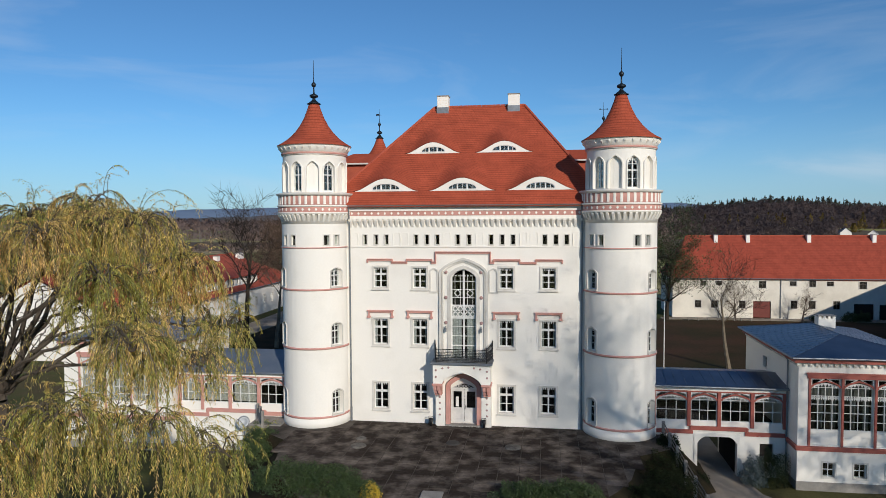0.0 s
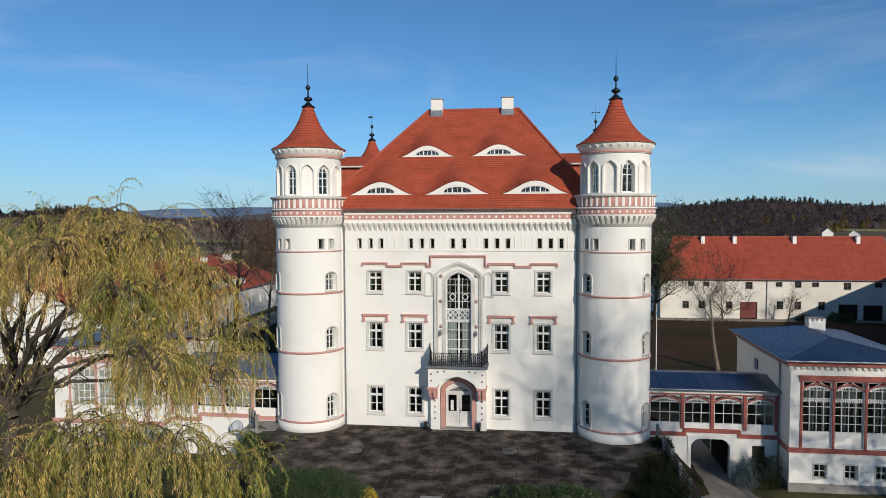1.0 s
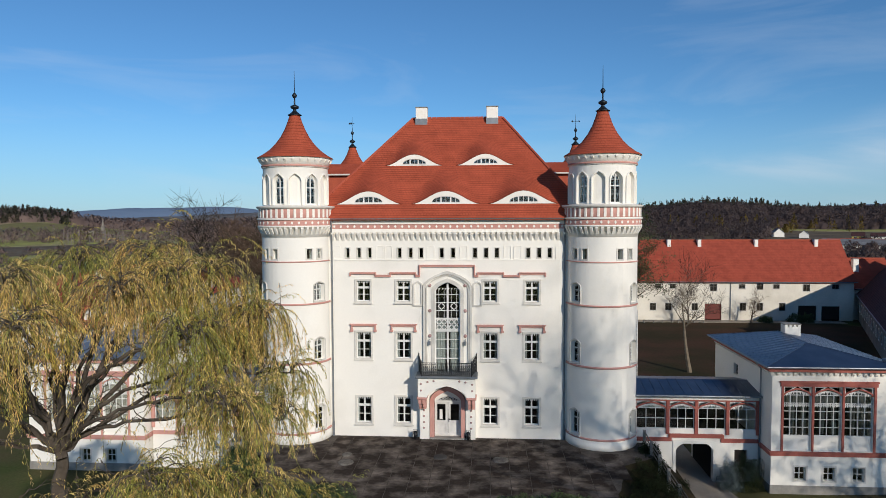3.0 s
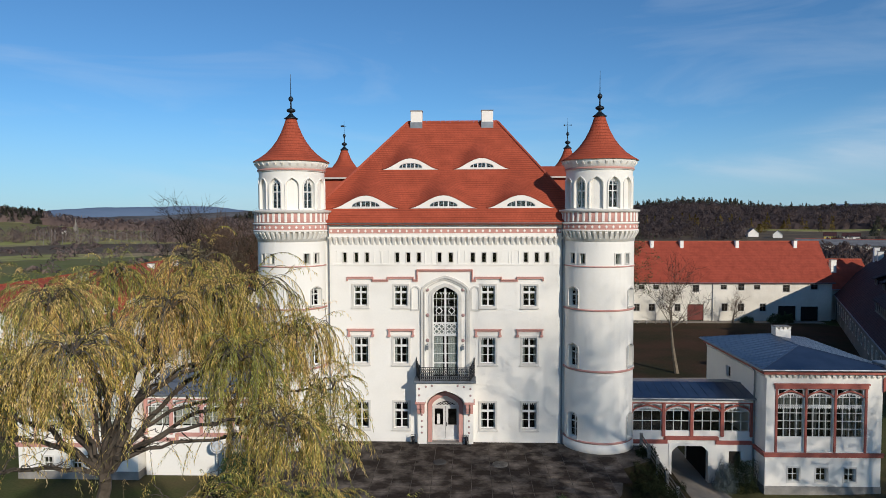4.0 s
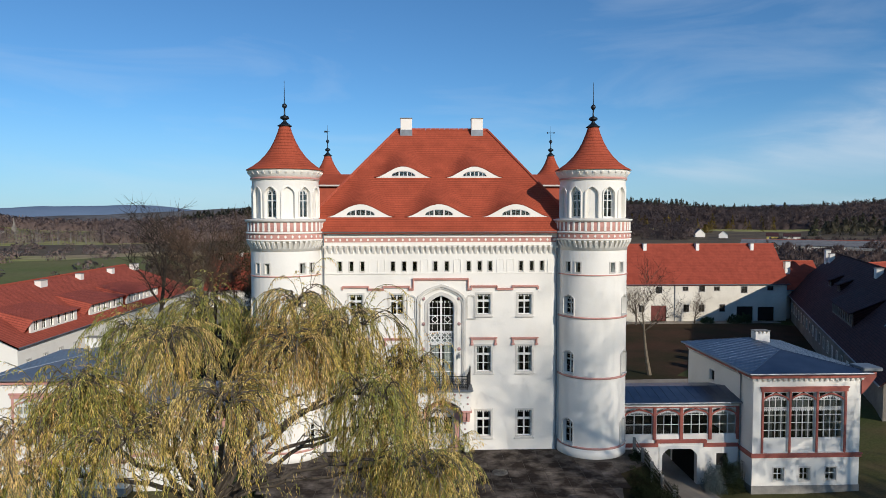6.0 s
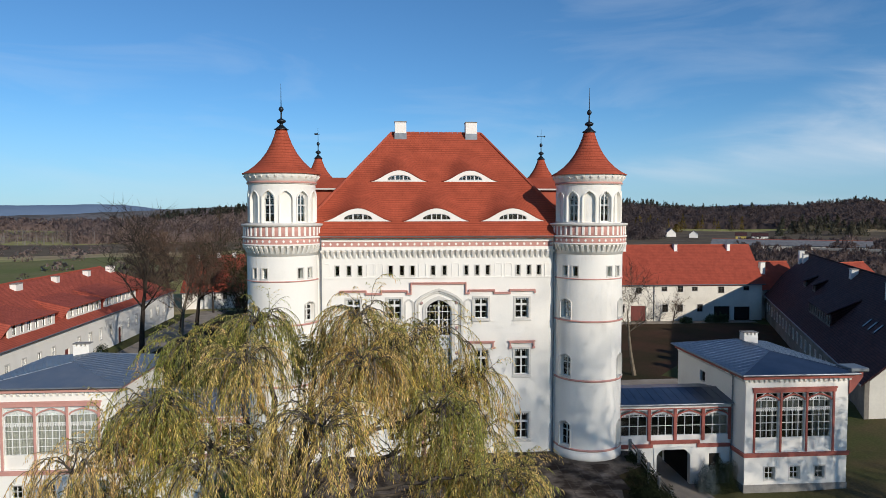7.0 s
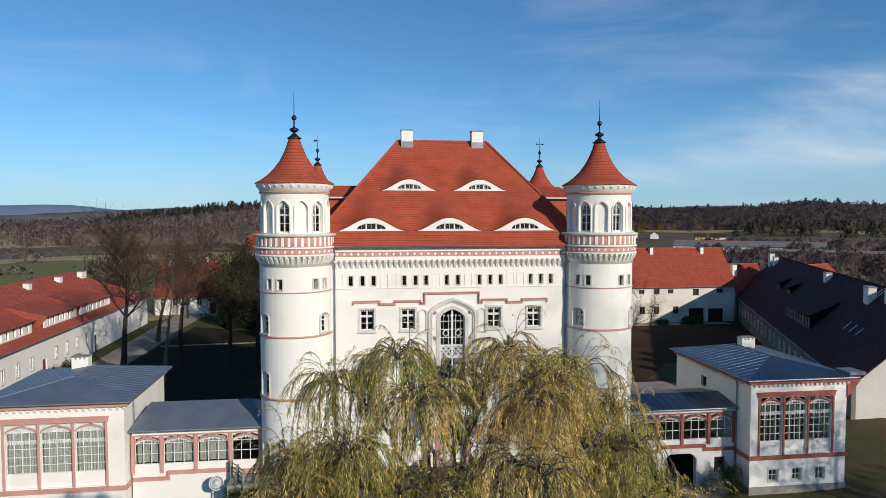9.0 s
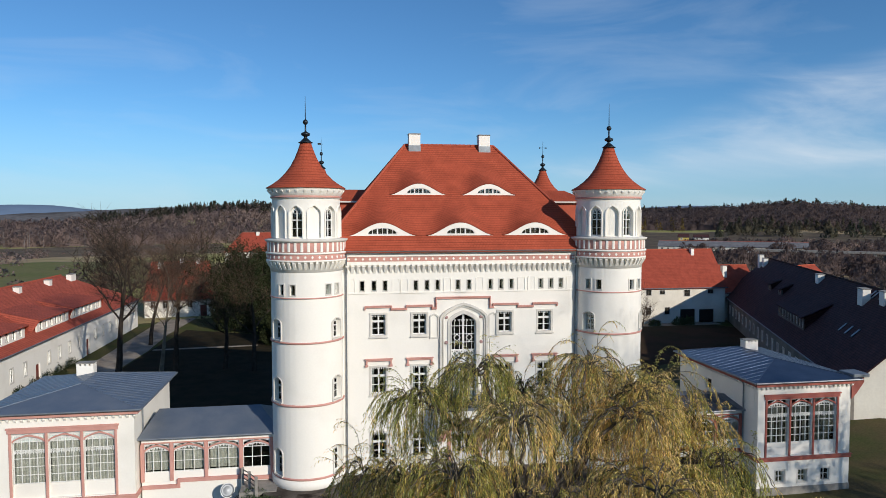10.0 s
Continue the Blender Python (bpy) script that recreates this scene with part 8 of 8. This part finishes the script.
woods("larch_woods", [(12, 30, 560, 660, 46, 12, 6), (-24, -8, 470, 560, 14, 9, 6)], LARCH, "golden autumn larches before the brown woods", 6, fork=1.0)
woods("pine_woods", [(-20, 4, 850, 1120, 900, 15, 9), (8, 24, 960, 1120, 240, 13, 8), (24, 60, 960, 1120, 120, 12, 9), (-42, -34, 850, 1050, 250, 13, 10), (33, 46, 520, 640, 60, 11, 9)], WOODS_DARK, "dark pine woods along the ridge", 3, fork=1.0, tri=110, grain=0.06)
woods("scrub", [(31, 60, 140, 430, 420, 5.0, 8)], WOODS_RUST, "dark brown scrub on the slope behind the wing", 5, tri=230, grain=0.034)
woods("scrub", [(-48, -12, 315, 430, 110, 2.4, 5), (-48, -16, 170, 300, 22, 4.0, 8), (-26, -6, 180, 300, 14, 3, 5), (34, 60, 330, 430, 60, 4.5, 7)], WOODS_BROWN, "brown scrub and hedges across the meadow", 4, tri=120, grain=0.045, tall=1.2)
nr = np.random.RandomState(9)
verts, faces = [], []
for i in range(300):
    a, r = radians(nr.uniform(-36, -6)), nr.uniform(425, 470)
    x, y = r * math.sin(a), r * math.cos(a)
    z, w, h = land_height(x, y), 0.09, nr.uniform(5, 10)
    b = len(verts)
    verts += [(x - w, y, z), (x + w, y, z), (x, y + w, z), (x - w * 0.5, y, z + h), (x + w * 0.5, y, z + h), (x, y + w * 0.5, z + h)]
    faces += [(b, b + 1, b + 4, b + 3), (b + 1, b + 2, b + 5, b + 4), (b + 2, b, b + 3, b + 5)]
tagged(new("birch_trunks", mesh_arrays("birch_trunks", verts, faces, BIRCH)), "pale slender birch trunks at the wood's edge", "woods", kind="stuff")


def ridge(name, r, prof, mat, label):
    """A far range: prof maps azimuth to height above the eye's level, in degrees."""
    bm = bmesh.new()
    prev = None
    for i in range(221):
        az = -75 + 150 * i / 220
        a = radians(az)
        h = 14 + r * math.tan(radians(prof(az))) + r * 0.0009 * noise.noise(Vector((az * 0.9, r * 0.01, 0.3)))
        x, y = r * math.sin(a), r * math.cos(a)
        back = 1.12
        cur = [bm.verts.new((x * 0.93, y * 0.93, -6)), bm.verts.new((x * 0.97, y * 0.97, h * 0.6)), bm.verts.new((x, y, h)), bm.verts.new((x * back, y * back, -6))]
        if prev:
            for k in range(3):
                f = bm.faces.new((prev[k], cur[k], cur[k + 1], prev[k + 1]))
                f.smooth = True
        prev = cur
    return single(name, bm, mat, label, "backdrop", "structure")


def bumps(*ks):
    return lambda az: 0.12 + sum(h * math.exp(-((az - c) / w) ** 2) for c, w, h in ks)


# far ranges get their haze from the material colour alone
ridge("backdrop_mountains", 4100, bumps((-29, 5, 0.5), (-22, 4, 0.6), (-38, 6, 0.05), (-12, 5, 0.25), (9.5, 3, 0.75), (14, 4, 0.5), (30, 8, 0.6)), BLUE_HILL, "mountains on the horizon, painted haze blue")
ridge("backdrop_ridge", 2300, bumps((-9, 9, 0.62), (-18, 6, 0.1), (-40, 13, -0.35), (18, 7, 0.40), (30, 12, 0.40), (48, 14, 0.5)), HAZE_HILL, "dark wooded ridge on the horizon, haze in its colour")


# ---- small things round the palace ----
for x in (-2.14, 1.42):
    b = thing("litter_bin", (x, -0.62, 0), "small dark litter bin beside the entrance", "bin", "litter bins by the door")
    bm = bmesh.new()
    lathe(bm, [(0.001, 0.04), (0.10, 0.04), (0.12, 0.55), (0.105, 0.55), (0.09, 0.1), (0.001, 0.1)], x, -0.62, 14)
    part("bucket", bm, IRON, b)
    bm = bmesh.new()
    for e in (-1, 1):
        rod(bm, (x + e * 0.14, -0.62, 0), (x + e * 0.14, -0.62, 0.68), 0.016)
    rod(bm, (x - 0.14, -0.62, 0.67), (x + 0.14, -0.62, 0.67), 0.016)
    part("stand", bm, IRON, b)
for x, y, r, m in ((-5.9, -5.1, 0.46, MANHOLE), (-0.22, -3.86, 0.40, ASPHALT), (3.5, -4.16, 0.48, MANHOLE), (-6.1, -3.75, 0.30, MANHOLE)):
    bm = bmesh.new()
    lathe(bm, [(0.001, 0.075), (r * 0.8, 0.075), (r, 0.06), (r + 0.03, 0.0)], x, y, 20)
    single("drain_cover", bm, m, "round concrete drain cover in the dark paving", "drain cover", group="drain covers in the terrace")
bm = bmesh.new()
bevelled(bm, -0.75, -12.4, 0.0, 0.35, -11.5, 0.12, 0.03)
single("stone_slab", bm, CONCRETE, "pale worn stone slab lying on the terrace", "slab")

# railings beside the towers
def railing(pts, label, tall=0.95):
    r = thing("railing", pts[0], label, "railing", "railings by the towers")
    for p, q in zip(pts, pts[1:]):
        p, q = Vector(p), Vector(q)
        for h in (0.32, 0.62, 0.9):
            bm = bmesh.new()
            rod(bm, p + Vector((0, 0, h * tall)), q + Vector((0, 0, h * tall)), 0.035)
            part("rail", bm, WOOD, r)
    for p in pts:
        bm = bmesh.new()
        bevelled(bm, p[0] - 0.09, p[1] - 0.09, p[2] - 0.5, p[0] + 0.09, p[1] + 0.09, p[2] + tall, 0.02)
        part("post", bm, CONCRETE, r)
    return r


railing([(12.75, -1.5, 0.25), (12.95, -2.6, -0.1), (13.2, -3.7, -0.55), (13.45, -4.8, -1.0), (13.75, -6.0, -1.45), (14.1, -7.3, -1.95)], "grey post-and-rail fence down the bank")
railing([(-14.4, -0.55, 0.15), (-13.9, -1.3, 0.15), (-13.4, -2.1, 0.1)], "grey posts with dark rails by the gallery door")
bm = bmesh.new()
box(bm, -14.45, -2.0, GROUND, -12.2, -0.06, 0.05)
single("landing", bm, CONCRETE, "weathered concrete landing before the gallery door", "landing")

# satellite dish on the gallery's lower wall
d = thing("satellite_dish", (-15.3, -0.9, -2.0), "grey round satellite dish with white rim on a mast", "dish")
m = pose(-15.3, -0.95, -0.15, 70, 0, 25)
bm = bmesh.new()
lathe(bm, [(0.001, 0.0), (0.25, 0.02), (0.42, 0.09), (0.42, 0.07), (0.25, 0.0), (0.001, -0.02)], n=20)
part("dish", bm, LEAD, d, m=m)
bm = bmesh.new()
lathe(bm, [(0.41, 0.07), (0.46, 0.09), (0.46, 0.11), (0.41, 0.10)], n=20)
part("rim", bm, FRAME, d, m=m)
bm = bmesh.new()
rod(bm, (-15.3, -0.85, GROUND), (-15.3, -0.85, -0.15), 0.04)
part("mast", bm, LEAD, d)

bm = bmesh.new()
rod(bm, (14.6, 9.5, GROUND), (14.6, 9.5, 7.3), 0.05, 0.03, 8)
lathe(bm, [(0.001, 7.42), (0.07, 7.36), (0.001, 7.3)], 14.6, 9.5, 8)
single("flagpole", bm, FRAME, "white flagpole behind the gallery", "flagpole")
for i, (x, y) in enumerate(((31.5, 66.2), (34.0, 66.2), (36.5, 66.2), (28.5, 65.8))):
    b = thing("garden_bench", (x, y, GROUND), "grey wooden bench on the lawn's edge", "bench", "benches before the outbuilding")
    bm = bmesh.new()
    bevelled(bm, x - 0.9, y - 0.22, GROUND + 0.42, x + 0.9, y + 0.22, GROUND + 0.48, 0.01)
    part("seat", bm, WOOD, b)
    for s in (-0.75, 0.75):
        bm = bmesh.new()
        box(bm, x + s - 0.05, y - 0.2, GROUND, x + s + 0.05, y + 0.2, GROUND + 0.419)
        part("leg", bm, CONCRETE, b)
bm = bmesh.new()
rod(bm, (15.6, -7.2, GROUND), (15.6, -7.2, GROUND + 1.1), 0.11, 0.1, 8)
single("bollard", bm, CONCRETE, "short pale stone post beside the driveway", "bollard")

# ---- paving slabs of the terrace ----
slab_rng = random.Random(3)
SLAB = []
for k in range(3):
    bm = bmesh.new()
    bevelled(bm, -0.553 - 0.004 * k, -0.393 - 0.003 * k, -0.06, 0.553 + 0.004 * k, 0.393 + 0.003 * k, 0.0, 0.006)
    SLAB.append(mesh_of("paving_slab", bm, PAVE))
count = 0
for j in range(19):
    y = -0.55 - 0.83 * j
    for i in range(-10, 11):
        x = i * 1.15
        t = (x + 10.9) / 21.8
        if not 0.02 < t < 0.98 or y < -4.3 - 11.2 * math.sin(math.pi * t) ** 0.55 + 0.4 or count >= 300:
            continue
        if math.hypot(abs(x) - 10.25, y - 0.16) < 2.9 or (abs(x) < 2.0 and y > -0.9):
            continue
        put("paving_slab", SLAB[count % 3], TERRACE, pose(x, y, slab_rng.uniform(-0.004, 0.006), slab_rng.uniform(-0.3, 0.3), slab_rng.uniform(-0.3, 0.3), slab_rng.uniform(-0.8, 0.8)))
        count += 1
